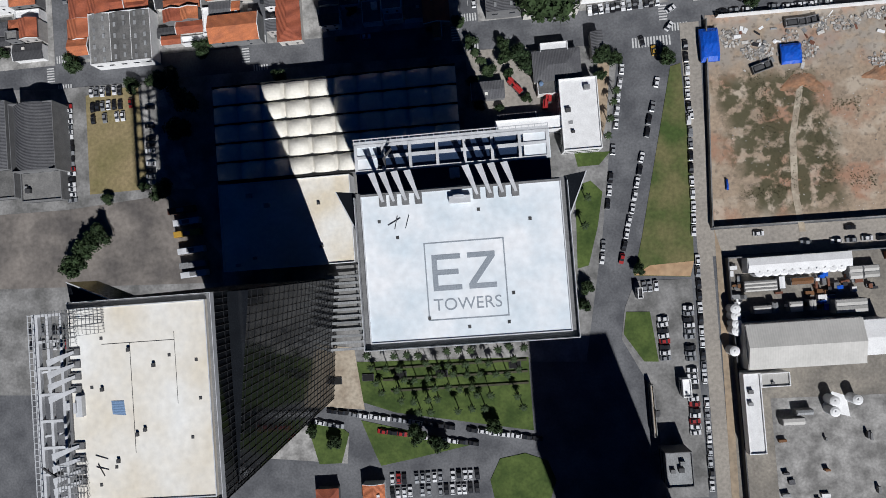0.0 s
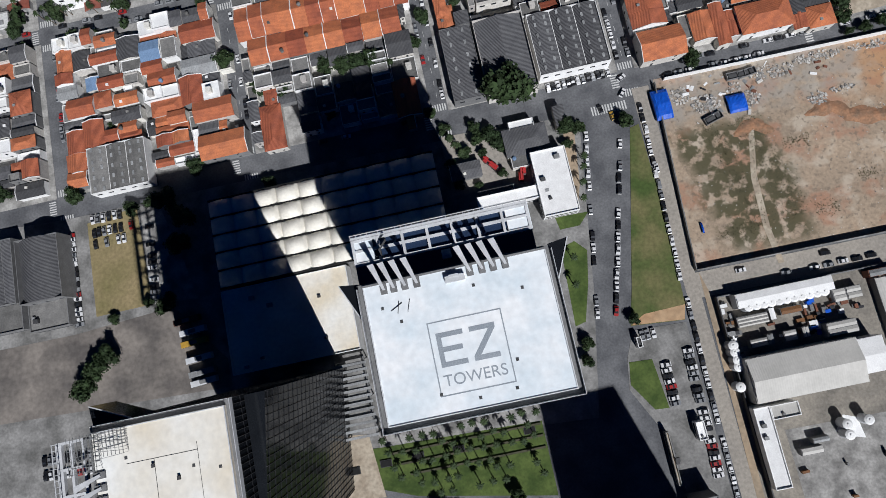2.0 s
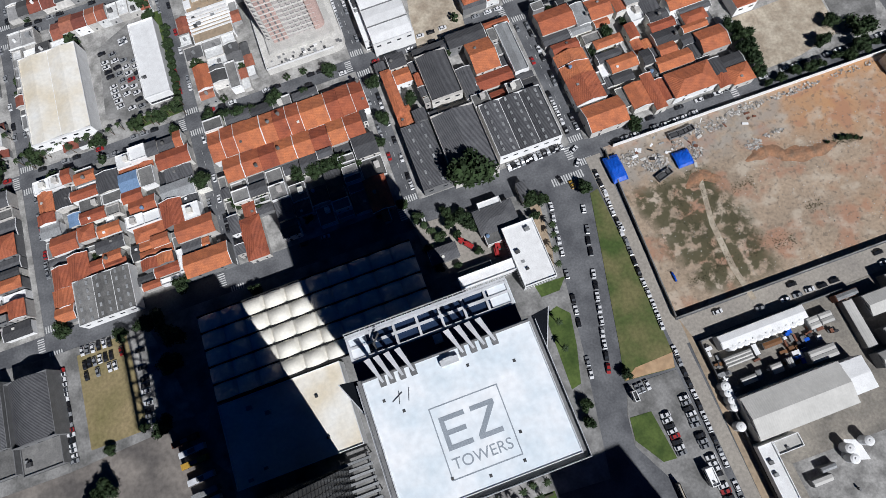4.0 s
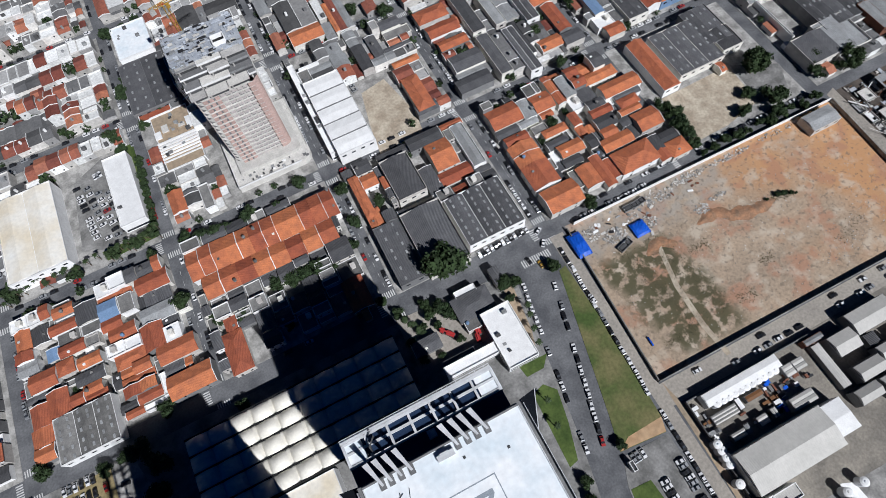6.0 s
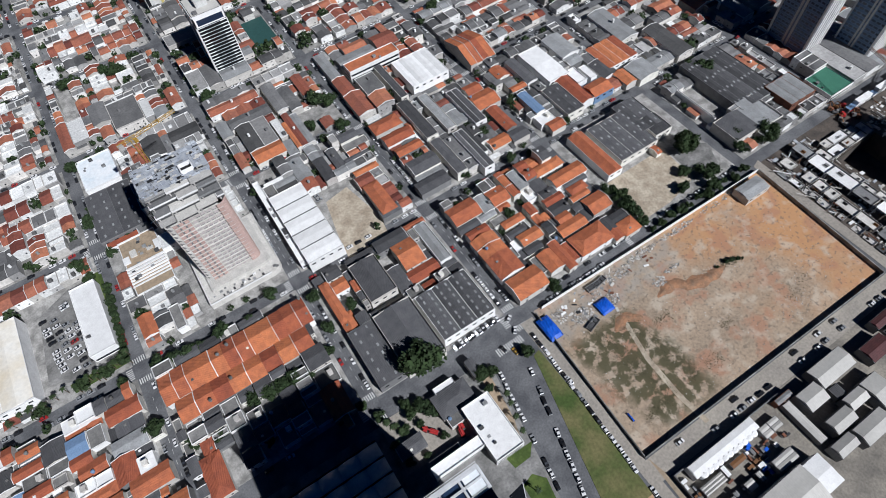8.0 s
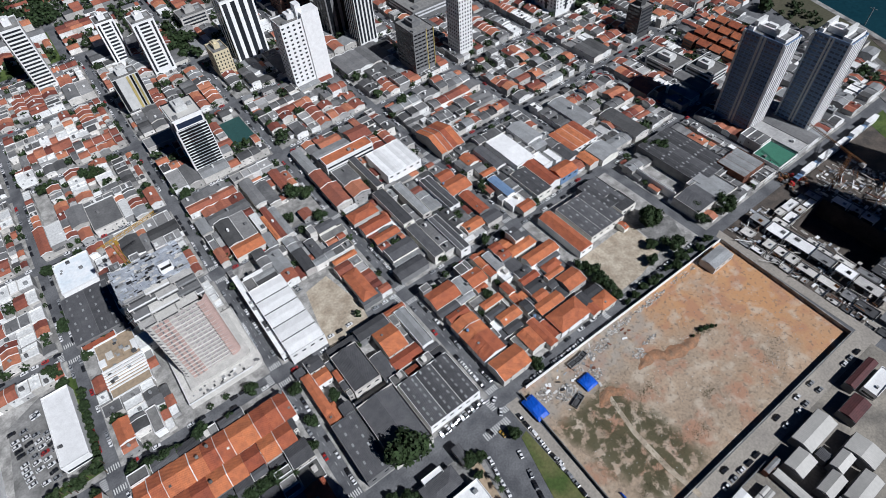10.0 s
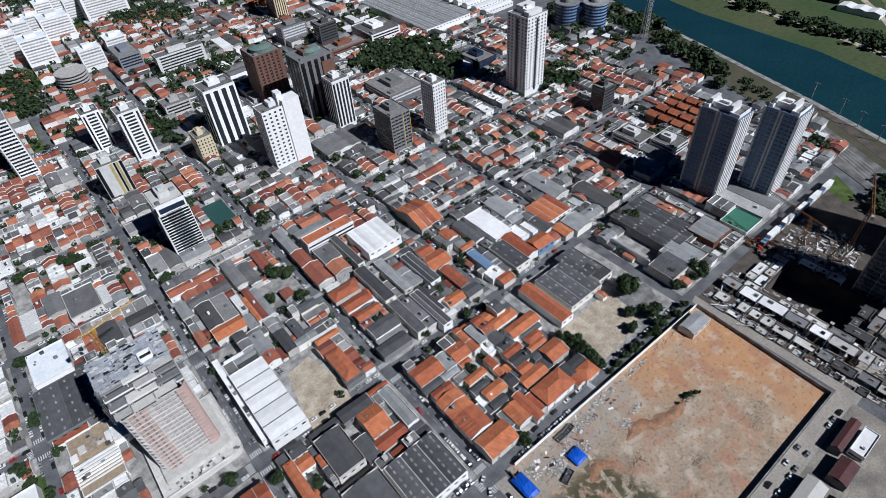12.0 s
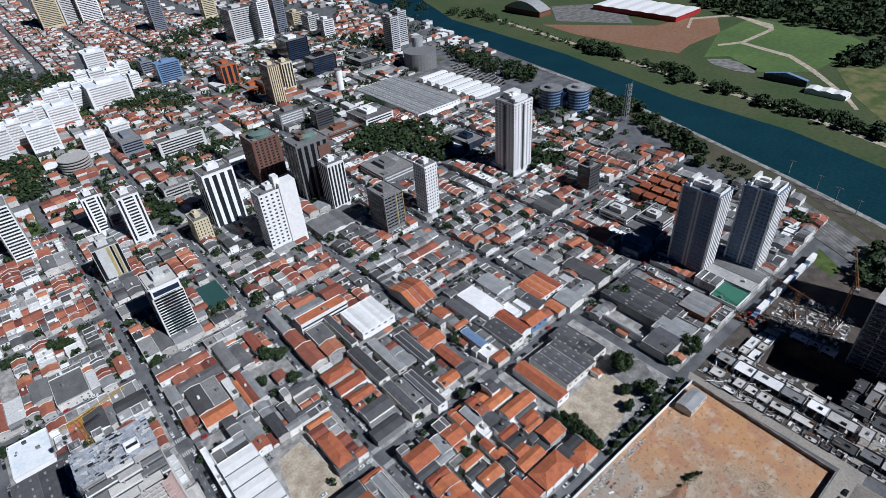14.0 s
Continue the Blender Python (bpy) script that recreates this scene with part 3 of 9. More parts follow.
# ---------------------------------------------------------------- trees
def crown_geo(seed, n=1500):
    r = random.Random(seed)
    blobs = [(r.uniform(-0.55, 0.55), r.uniform(-0.55, 0.55), r.uniform(0.75, 1.35), r.uniform(0.32, 0.5)) for _ in range(13)]
    g = Geo()
    for _ in range(n):
        x, y, z, s = r.choice(blobs)
        v = Vector((r.gauss(0, 1), r.gauss(0, 1), r.gauss(0, 0.8))).normalized() * s * r.uniform(0.75, 1.08)
        c = Vector((x, y, z)) + v
        a = Vector((r.gauss(0, 1), r.gauss(0, 1), r.gauss(0, 0.6))).normalized() * r.uniform(0.05, 0.105)
        b = a.cross(Vector((r.gauss(0, 1), r.gauss(0, 1), r.gauss(0, 1)))).normalized() * r.uniform(0.04, 0.085)
        g.face([c - a, c - b * 0.8, c + a, c + b])
    for x, y, z, s in blobs:
        k = 5
        for i in range(k):
            for j in range(3):
                an0, an1 = 2 * math.pi * i / k, 2 * math.pi * (i + 1) / k
                e0, e1 = -1.2 + 0.8 * j, -1.2 + 0.8 * (j + 1)
                q = 0.8 * s
                g.face([(x + q * math.cos(e) * math.cos(t), y + q * math.cos(e) * math.sin(t), z + q * math.sin(e)) for t, e in ((an0, e0), (an1, e0), (an1, e1), (an0, e1))])
    return g


def trunk_geo(seed):
    r = random.Random(seed)
    g = Geo().cyl(0, 0, 0, 0.75, 0.07, 7, r2=0.045)
    for i in range(4):
        a = i * 1.6 + r.uniform(0, 1)
        g.beam((0, 0, 0.6), (0.45 * math.cos(a), 0.45 * math.sin(a), 1.05), 0.04)
    return g


def tree(x, y, r, seed=0, label="leafy dark green broadleaf street tree", z=0.0):
    """Crown radius r."""
    k = seed % 5
    t = thing("tree", label, "tree", "street trees", (x, y, z), (seed * 67) % 360)
    t.scale = (r, r, r * (0.9 + 0.05 * (seed % 4)))
    part("trunk", once(("trunk", k), lambda: trunk_geo(k).mesh("trunk", "bark")), "bark", t)
    part("crown", once(("crown", k), lambda: crown_geo(k + 11).mesh("crown", "leaf")), "leaf", t)
    return t


def palm_geo(seed):
    r = random.Random(seed)
    g = Geo()
    for i in range(13):
        a = i * 2.4 + r.uniform(-0.2, 0.2)
        ln, dr = r.uniform(1.4, 2.1), r.uniform(0.4, 1.6)
        c, s = math.cos(a), math.sin(a)
        for k in range(4):
            t0, t1 = k / 4, (k + 1) / 4
            w0, w1 = 0.3 * math.sin(math.pi * (t0 * 0.8 + 0.15)), 0.3 * math.sin(math.pi * (t1 * 0.8 + 0.15))
            z0, z1 = 1.2 * t0 - (dr + 1) * t0 ** 2, 1.2 * t1 - (dr + 1) * t1 ** 2
            for sg in (-1, 1):
                g.face([(c * ln * t0, s * ln * t0, z0), (c * ln * t1, s * ln * t1, z1), (c * ln * t1 - sg * s * w1, s * ln * t1 + sg * c * w1, z1 - 0.3 * w1), (c * ln * t0 - sg * s * w0, s * ln * t0 + sg * c * w0, z0 - 0.3 * w0)])
    return g


def palm(x, y, h=7.0, seed=0):
    t = thing("palm_tree", "slender green palm tree with feathery fronds", "palm tree", "garden palms", (x, y, 0), (seed * 53) % 360)
    part("trunk", once(("ptrunk", h), lambda: Geo().cyl(0, 0, 0, h, 0.22, 8, r2=0.14).mesh("trunk", "bark")), "bark", t)
    part("fronds", once(("pfrond", seed % 4), lambda: palm_geo(seed % 4).mesh("fronds", "palm")), "palm", t, at=(0, 0, h))
    return t


# ---------------------------------------------------------------- cars
def car_geo():
    g = Geo()
    g.sweep([(-2.05, 0.3), (2.05, 0.3), (2.1, 0.6), (1.95, 0.82), (0.95, 0.92), (-1.75, 0.95), (-2.08, 0.75)][::-1], -0.86, 0.86, 1)
    for a in (-1.3, 1.3):
        for b in (-0.87, 0.67):
            g.sweep([(a + 0.31 * math.cos(k * 0.785), 0.31 + 0.31 * math.sin(k * 0.785)) for k in range(8)][::-1], b, b + 0.2, 1, 1)
    g.sweep([(-1.15, 1.38), (0.1, 1.4), (0.15, 1.46), (-1.1, 1.45)][::-1], -0.62, 0.62, 1)
    return g


def cabin_geo():
    g = Geo()
    b = [(-1.75, -0.8, 0.94), (1.0, -0.8, 0.92), (1.0, 0.8, 0.92), (-1.75, 0.8, 0.94)]
    t = [(-1.3, -0.64, 1.4), (0.2, -0.64, 1.42), (0.2, 0.64, 1.42), (-1.3, 0.64, 1.4)]
    for i in range(4):
        j = (i + 1) % 4
        g.face([b[i], b[j], t[j], t[i]])
    g.face(t)
    return g


CARS = {"white": "car_white", "black": "car_black", "silver": "car_silver", "red": "car_red", "yellow": "yellow"}


def car(x, y, turn=0, colour="white", z=0.0, group="parked cars"):
    m = CARS[colour]
    c = thing("car", f"{colour} hatchback car standing on asphalt", "car", group, (x, y, z), turn)
    part("body", once(("car", colour), lambda: car_geo().mesh("body", m, "rubber")), m, c)
    part("cabin_glass", once("cabin", lambda: cabin_geo().mesh("cabin_glass", "window")), "window", c)
    return c


PARKED = []
COLOURS = ["white"] * 9 + ["black"] * 7 + ["silver"] * 5 + ["red"]
crng = random.Random(9)


def cars(x0, y0, x1, y1, n, across=False, full=0.9, z=0.0):
    """Cars parked in a line from one point to another, end to end or side by side (across)."""
    a = math.degrees(math.atan2(y1 - y0, x1 - x0)) + (90 if across else 0)
    for i in range(n):
        if crng.random() < full and len(PARKED) < 480:
            PARKED.append(i)
            t = (i + 0.5) / n
            car(x0 + (x1 - x0) * t + crng.uniform(-0.2, 0.2), y0 + (y1 - y0) * t + crng.uniform(-0.2, 0.2), a + crng.choice([0, 180]) + crng.uniform(-2, 2), crng.choice(COLOURS), z)


# ---------------------------------------------------------------- tall buildings
def tower(x0, y0, w, d, h, wall, style, label, floor=3.2, turn=0, cols=6, glass="window", cap="slab", name="apartment_tower", trim=None, front=None, crown=False):
    """A tall building; x0, y0: its south-west corner. style: its west face, front: its south face."""
    OCC.append((x0, y0, x0 + w, y0 + d))
    root = thing(name, label, "tower", at=(x0, y0, 0), turn=turn)
    trim = trim or wall
    body = part("wall", Geo().box(0, 0, 0, w, d, h), wall, root)
    part("roof", Geo().box(0.4, 0.4, h, w - 0.4, d - 0.4, h + 0.2), cap, root)
    g, t = Geo(), 0.4
    for a in ((0, 0, w, t), (0, d - t, w, d), (0, t, t, d - t), (w - t, t, w, d - t)):
        g.box(a[0], a[1], h, a[2], a[3], h + 1.1)
    part("parapet", g, wall, root)
    part("machine_room", Geo().box(w * 0.3, d * 0.35, h + 0.2, w * 0.68, d * 0.8, h + 4.2), trim, root)
    if y0 < 640:
        part("water_tank", Geo().box(w * 0.4, d * 0.45, h + 4.2, w * 0.55, d * 0.65, h + 6), trim, root)
        part("roof_unit", Geo().box(w * 0.1, d * 0.1, h + 0.2, w * 0.24, d * 0.22, h + 1.6), "midgrey", root)
        part("roof_unit", Geo().box(w * 0.74, d * 0.5, h + 0.2, w * 0.9, d * 0.62, h + 1.8), "light", root)
    if crown:
        for a, b in ((1.5, d * 0.3), (d * 0.82, d - 1.5)):
            part("crown", Geo().box(1.5, a, h + 0.2, w - 1.5, a + 0.4, h + 3.0).box(1.5, b - 0.4, h + 0.2, w - 1.5, b, h + 3.0).box(1.5, a + 0.4, h + 0.2, 1.9, b - 0.4, h + 3.0).box(w - 1.9, a + 0.4, h + 0.2, w - 1.5, b - 0.4, h + 3.0), trim, root)
        part("crown", Geo().box(w * 0.2, d * 0.28, h + 3.0, w * 0.8, d * 0.36, h + 6.5).box(w * 0.2, d * 0.8, h + 3.0, w * 0.8, d * 0.88, h + 6.5), "paleapt", root)
    nf = max(2, int((h - 4) // floor))
    z0 = h - nf * floor

    def on(f, a, b, lo, hi, out, m, nm, par=None, deep=0.2):
        """A box on the south (0) or west (1) face, from a to b along it."""
        return part(nm, Geo().box(a, -out, lo, b, deep, hi) if f == 0 else Geo().box(-out, a, lo, deep, b, hi), m, par or body)

    for f, ln in ((0, w), (1, d)):
        st = (front or style) if f == 0 else style
        k = cols if f == 0 else max(2, round(cols * d / w))
        grid = Geo()
        for i in range(k):
            a, b = ln * (i + 0.22) / k, ln * (i + 0.78) / k
            if st == "dots":
                e = a + (b - a) * 0.75
                for fl in range(nf):
                    z = z0 + fl * floor + 0.9
                    if f == 0:
                        grid.box(a, -0.05, z, e, 0.2, z + 1.5)
                    else:
                        grid.box(-0.05, a, z, 0.2, e, z + 1.5)
            elif st == "strips":
                on(f, a, b, 4, h - 1.5, 0.06, glass, "window_strip")
            elif st == "ribs":
                on(f, ln * (i + 0.12) / k, ln * (i + 0.62) / k, 3, h + 0.5, 0.5, trim, "rib")
        if st == "ribs":
            # with white trim, a pale panel paints the sunny south face lighter
            on(f, 0.02 * ln, 0.98 * ln, 2, h, 0.03, "paleapt" if trim == "white" else wall, "front_panel")
            for fl in range(nf):
                z = z0 + fl * floor
                on(f, 0.06 * ln, 0.94 * ln, z + 0.9, z + 2.5, 0.05, glass, "window_band")
        if st == "grid":
            for fl in range(nf):
                z = z0 + fl * floor
                on(f, 0.04 * ln, 0.96 * ln, z + 1.1, z + 2.4, 0.05, glass, "window_band")
            for i in range(k + 1):
                a = ln * i / k
                on(f, max(0, a - 0.4), min(ln, a + 0.4), 3, h, 0.14, wall, "pier")
        if st == "bands" and y0 > 640:
            for fl in range(nf):
                z = z0 + fl * floor
                if f == 0:
                    grid.box(0.06 * ln, -0.05, z + 0.9, 0.94 * ln, 0.2, z + 2.5)
                else:
                    grid.box(-0.05, 0.06 * ln, z + 0.9, 0.2, 0.94 * ln, z + 2.5)
        if grid.f:
            tagged(part("window_grid", grid, glass, body), "rows of small dark windows", kind="stuff")
        if st == "balconies" or (st == "bands" and y0 <= 640):
            for fl in range(nf):
                z = z0 + fl * floor
                on(f, 0.06 * ln, 0.94 * ln, z + 0.9, z + 2.5, 0.05, glass, "window_band")
                if st == "balconies":
                    q0, q1 = 0.12 * ln, 0.88 * ln
                    part("balcony", Geo().box(q0, -1.3, z - 0.1, q1, 0.1, z + 0.1).box(q0, -1.3, z + 0.1, q1, -1.15, z + 1.05) if f == 0 else Geo().box(-1.3, q0, z - 0.1, 0.1, q1, z + 0.1).box(-1.3, q0, z + 0.1, -1.15, q1, z + 1.05), trim, root)
        if st == "centre":
            for fl in range(nf):
                z = z0 + fl * floor
                on(f, 0.28 * ln, 0.72 * ln, z + 0.8, z + 2.5, 0.05, glass, "window_band")
            on(f, 0.08 * ln, 0.17 * ln, 3, h - 1, 0.06, glass, "window_strip")
            on(f, 0.83 * ln, 0.92 * ln, 3, h - 1, 0.06, glass, "window_strip")
        if st == "louvre":
            on(f, 0, ln, h - 7, h + 1.1, 0.5, "white", "top_band")
            on(f, ln * 0.08, ln * 0.92, h - 6, h - 2, 0.6, glass, "window_band")
            on(f, 0, 0.5, 0, h, 0.5, "white", "edge_fin")
            on(f, ln - 0.5, ln, 0, h, 0.5, "white", "edge_fin")
            for fl in range(int(h / 2.4) - 4):
                z = 4 + 2.4 * fl
                on(f, 0.5, ln * 0.26, z, z + 0.4, 0.5, "white", "louvre")
                on(f, ln * 0.76, ln - 0.5, z, z + 0.4, 0.5, "white", "louvre")
                if f == 0:
                    on(f, ln * 0.26, ln * 0.76, z, z + 0.22, 0.3, "steelwhite", "louvre")
    return root


# ---------------------------------------------------------------- plans of terraced blocks
def terraces(x0, y0, x1, y1, mix, r, wid=(5.0, 8.5), dep=(8, 12), trees=0.05, big=46, hall=0.15, tall=0.06):
    """Yields (x0, y0, x1, y1, height, kind, ridge axis) of rows of houses with yards and annexes behind them."""
    near = [o for o in OCC if o[0] < x1 and o[2] > x0 and o[1] < y1 and o[3] > y0]
    todo = [(x0, y0, x1, y1)]
    while todo:
        a, b, c, d = todo.pop()
        w, e = c - a, d - b
        if w < 3 or e < 3:
            continue
        hit = [o for o in near if min(c, o[2]) - max(a, o[0]) > 0.5 and min(d, o[3]) - max(b, o[1]) > 0.5]
        if hit:
            o = max(hit, key=lambda q: (q[2] - q[0]) * (q[3] - q[1]))
            cuts = [(0, v) for v in (o[0], o[2]) if a + 1.5 < v < c - 1.5] + [(1, v) for v in (o[1], o[3]) if b + 1.5 < v < d - 1.5]
            if cuts:
                ax, v = r.choice(cuts)
                todo += [(a, b, v, d), (v, b, c, d)] if ax == 0 else [(a, b, c, v), (a, v, c, d)]
            continue
        if max(w, e) > big * r.uniform(0.8, 1.3):
            v = r.uniform(0.35, 0.65)
            todo += [(a, b, a + w * v, d), (a + w * v, b, c, d)] if w > e else [(a, b, c, b + e * v), (a, b + e * v, c, d)]
            continue
        along = 0 if w > e * r.uniform(0.6, 1.6) else 1
        if w > 11 and e > 11 and min(w, e) < 28 and r.random() < hall:
            n = max(1, round(min(w, e) / 13))
            for i in range(n):
                k = r.choice("ggglwp")
                if w > e:
                    yield (a + 0.2, b + e * i / n, c - 0.3, b + e * (i + 1) / n - 0.1, 5.6, k, 0)
                else:
                    yield (a + w * i / n, b + 0.2, a + w * (i + 1) / n - 0.1, d - 0.3, 5.6, k, 1)
            continue
        S0, S1, T0, T1 = (a, c, b, d) if along == 0 else (b, d, a, c)
        t = T0
        yard = False
        while T1 - t > 2.5:
            dd = r.uniform(2.5, 5.5) if yard else r.uniform(*dep)
            dd = T1 - t if T1 - t - dd < 3 else min(dd, T1 - t)
            s, run = S0, 0
            while S1 - s > 2.5:
                if run == 0:
                    run = r.choice((1, 1, 2, 2, 3, 4))
                    kind, h = r.choice(mix), r.choice((3.3, 3.8, 4.4, 5.2, 5.8))
                    h = r.uniform(6.5, 8.5) if r.random() < tall else h
                    axis = along if r.random() < 0.8 else 1 - along
                run -= 1
                ww = r.uniform(*wid) * (0.7 if yard else 1)
                ww = S1 - s if S1 - s - ww < 2.5 else ww
                u = r.random()
                k, hh, m = kind, h + r.uniform(-0.12, 0.12), r.uniform(0.0, 0.9)
                if yard or dd < 5:
                    k, hh = r.choice("ffgpccw"), r.uniform(2.5, 3.2)
                    if u < 0.2:
                        k = ""
                    elif u < 0.2 + trees * 2:
                        k = "t"
                elif u < 0.05:
                    k = ""
                elif u < 0.05 + trees:
                    k = "t"
                if k:
                    q = (s, t, s + ww - 0.06, t + dd - m) if along == 0 else (t, s, t + dd - m, s + ww - 0.06)
                    yield (*q, hh, k, axis)
                s += ww
            t += dd
            yard = not yard if r.random() < 0.75 else False


def terrace_block(x0, y0, x1, y1, mix, seed, **kw):
    """The same plan, built house by house."""
    r = random.Random(seed)
    for a, b, c, d, h, k, axis in list(terraces(x0, y0, x1, y1, mix, r, **kw)):
        if k == "t":
            tree((a + c) / 2, (b + d) / 2, min(3.6, max(2.0, min(c - a, d - b) * 0.5)), seed=r.randrange(99))
        else:
            house(a, b, c, d, h, "f" if k == "p" else k, axis, "houses of the block", hip=False, detail=h > 3.25)

# ---------------------------------------------------------------- ground
PIT = (300, 20, 338, 66)
g = Geo()
gx, gy = (-4000, PIT[0], PIT[2], 4500), (-4000, PIT[1], PIT[3], 4500)
for i in range(3):
    for j in range(3):
        if (i, j) != (1, 1):
            g.face([(gx[i], gy[j], 0), (gx[i + 1], gy[j], 0), (gx[i + 1], gy[j + 1], 0), (gx[i], gy[j + 1], 0)])
tagged(new("ground", g.mesh("ground", "asphalt")), "dark grey asphalt ground that reaches the horizon", "ground", kind="structure")
KERB = 0.15
SX = [-257, -171, -85, 3, 86, 171, 256]
SY = [93, 177.5, 266, 344, 430, 516, 602]
for i in range(len(SX) - 1):
    for j in range(len(SY) - 1):
        y0, y1 = SY[j] + 4.0, SY[j + 1] - 4.0
        if SX[i] < -100 and SY[j] > 440:
            continue
        surface("pavement", rect(SX[i] + 3.7, y0, SX[i + 1] - 3.7, y1), "concrete", KERB, "grey concrete pavement and yards of a city block", "pavement")
surface("pavement", [(-265.9, 93.1), (-172.8, 86.6), (-61.3, 85.8), (48.5, 82.6), (61.1, 80.4), (49.1, 5.5), (38.9, -43.3), (-60.7, -36.9), (-75.8, -49.8), (-272.8, -38.0)], "yard", KERB, "concrete yards round the office towers", "pavement")
surface("lawn", [(-59.5, -37.4), (16.2, -40.0), (16.1, -69.2), (-38.9, -58.9), (-65.1, -49.1)], "grass", KERB + 0.05, "green lawn with palms beside the tower", "lawn")
surface("lawn", [(40.1, 26.6), (46.3, 28.4), (50.6, 23.5), (47.7, 10.1), (42.9, -5.3), (38.4, -6.3)], "grass", KERB + 0.05, "bright green lawn beside the tower", "lawn")
surface("lawn", [(40.8, 39.8), (55.0, 39.4), (50.2, 34.4), (41.7, 34.3)], "grass", KERB + 0.05, "bright green lawn beside the tower", "lawn")
surface("median", [(81.1, 71.1), (85.1, 72.0), (85.5, 29.5), (83.7, -6.6), (81.9, -12.7), (60.2, -10.7), (64.5, 4.3)], "drygrass", KERB, "wide grass strip between two streets, partly worn dry", "grass strip")
surface("planting_strip", [(53.0, 76.0), (57.8, 76.0), (54.5, 52.0), (51.2, 42.0), (50.6, 56.0)], "dirt", KERB + 0.04, "bare planting strip with palms beside the avenue", "planting")
surface("bare_patch", [(66.6, -7.1), (83.7, -6.6), (81.9, -12.5), (60.6, -10.5)], "orange_dirt", KERB + 0.02, "bare orange earth at the end of the grass strip", "earth")
surface("car_park", [(60.4, -12.7), (82.2, -13.6), (81.7, -98.8), (65.5, -98.4), (64.5, -58.2), (53.3, -35.3), (55.6, -23.1)], "yard", 0.1, "grey asphalt car park beside a street", "car park")
surface("lawn", [(55.9, -24.7), (65.1, -25.3), (66.9, -45.1), (61.3, -44.7), (54.3, -33.5)], "grass", 0.2, "small green lawn in a car park", "lawn")
surface("grass_car_park", [(-161.9, 82.6), (-138.4, 85.2), (-137.0, 40.5), (-162.5, 40.3)], "parkgrass", KERB + 0.05, "dry grass car park", "car park")
surface("parking_strip", [(-138.6, 85.2), (-128.5, 84.2), (-121.8, 62.0), (-116.7, 38.8), (-137.0, 40.5), (-137.4, 61.0)], "concrete", KERB + 0.05, "pale concrete parking strip beside a grass car park", "car park")
surface("bus_yard", [(-268.9, 35.6), (-173.0, 34.6), (-127.8, 37.4), (-107.6, 10.8), (-107.1, -1.1), (-270.5, 6.0)], "busyard", KERB + 0.05, "worn grey asphalt bus yard", "yard")
surface("earth_lot", [(92, 6), (254.5, 4), (258.5, 86), (96, 90)], "plot", 0.1, "large bare earth building plot, beige turning to orange", "earth")
surface("side_street", [(84.5, -150), (90.5, -150), (91.0, 4), (93.5, 88), (86.0, 88), (85.5, 5)], "dusty", 0.06, "dusty pale concrete side street", "road")
surface("lot_street", [(91, -5.4), (330, -8), (330, 3), (91, 5.0)], "dusty", 0.07, "dusty pale concrete side street along the plot", "road")

# ---------------------------------------------------------------- office towers


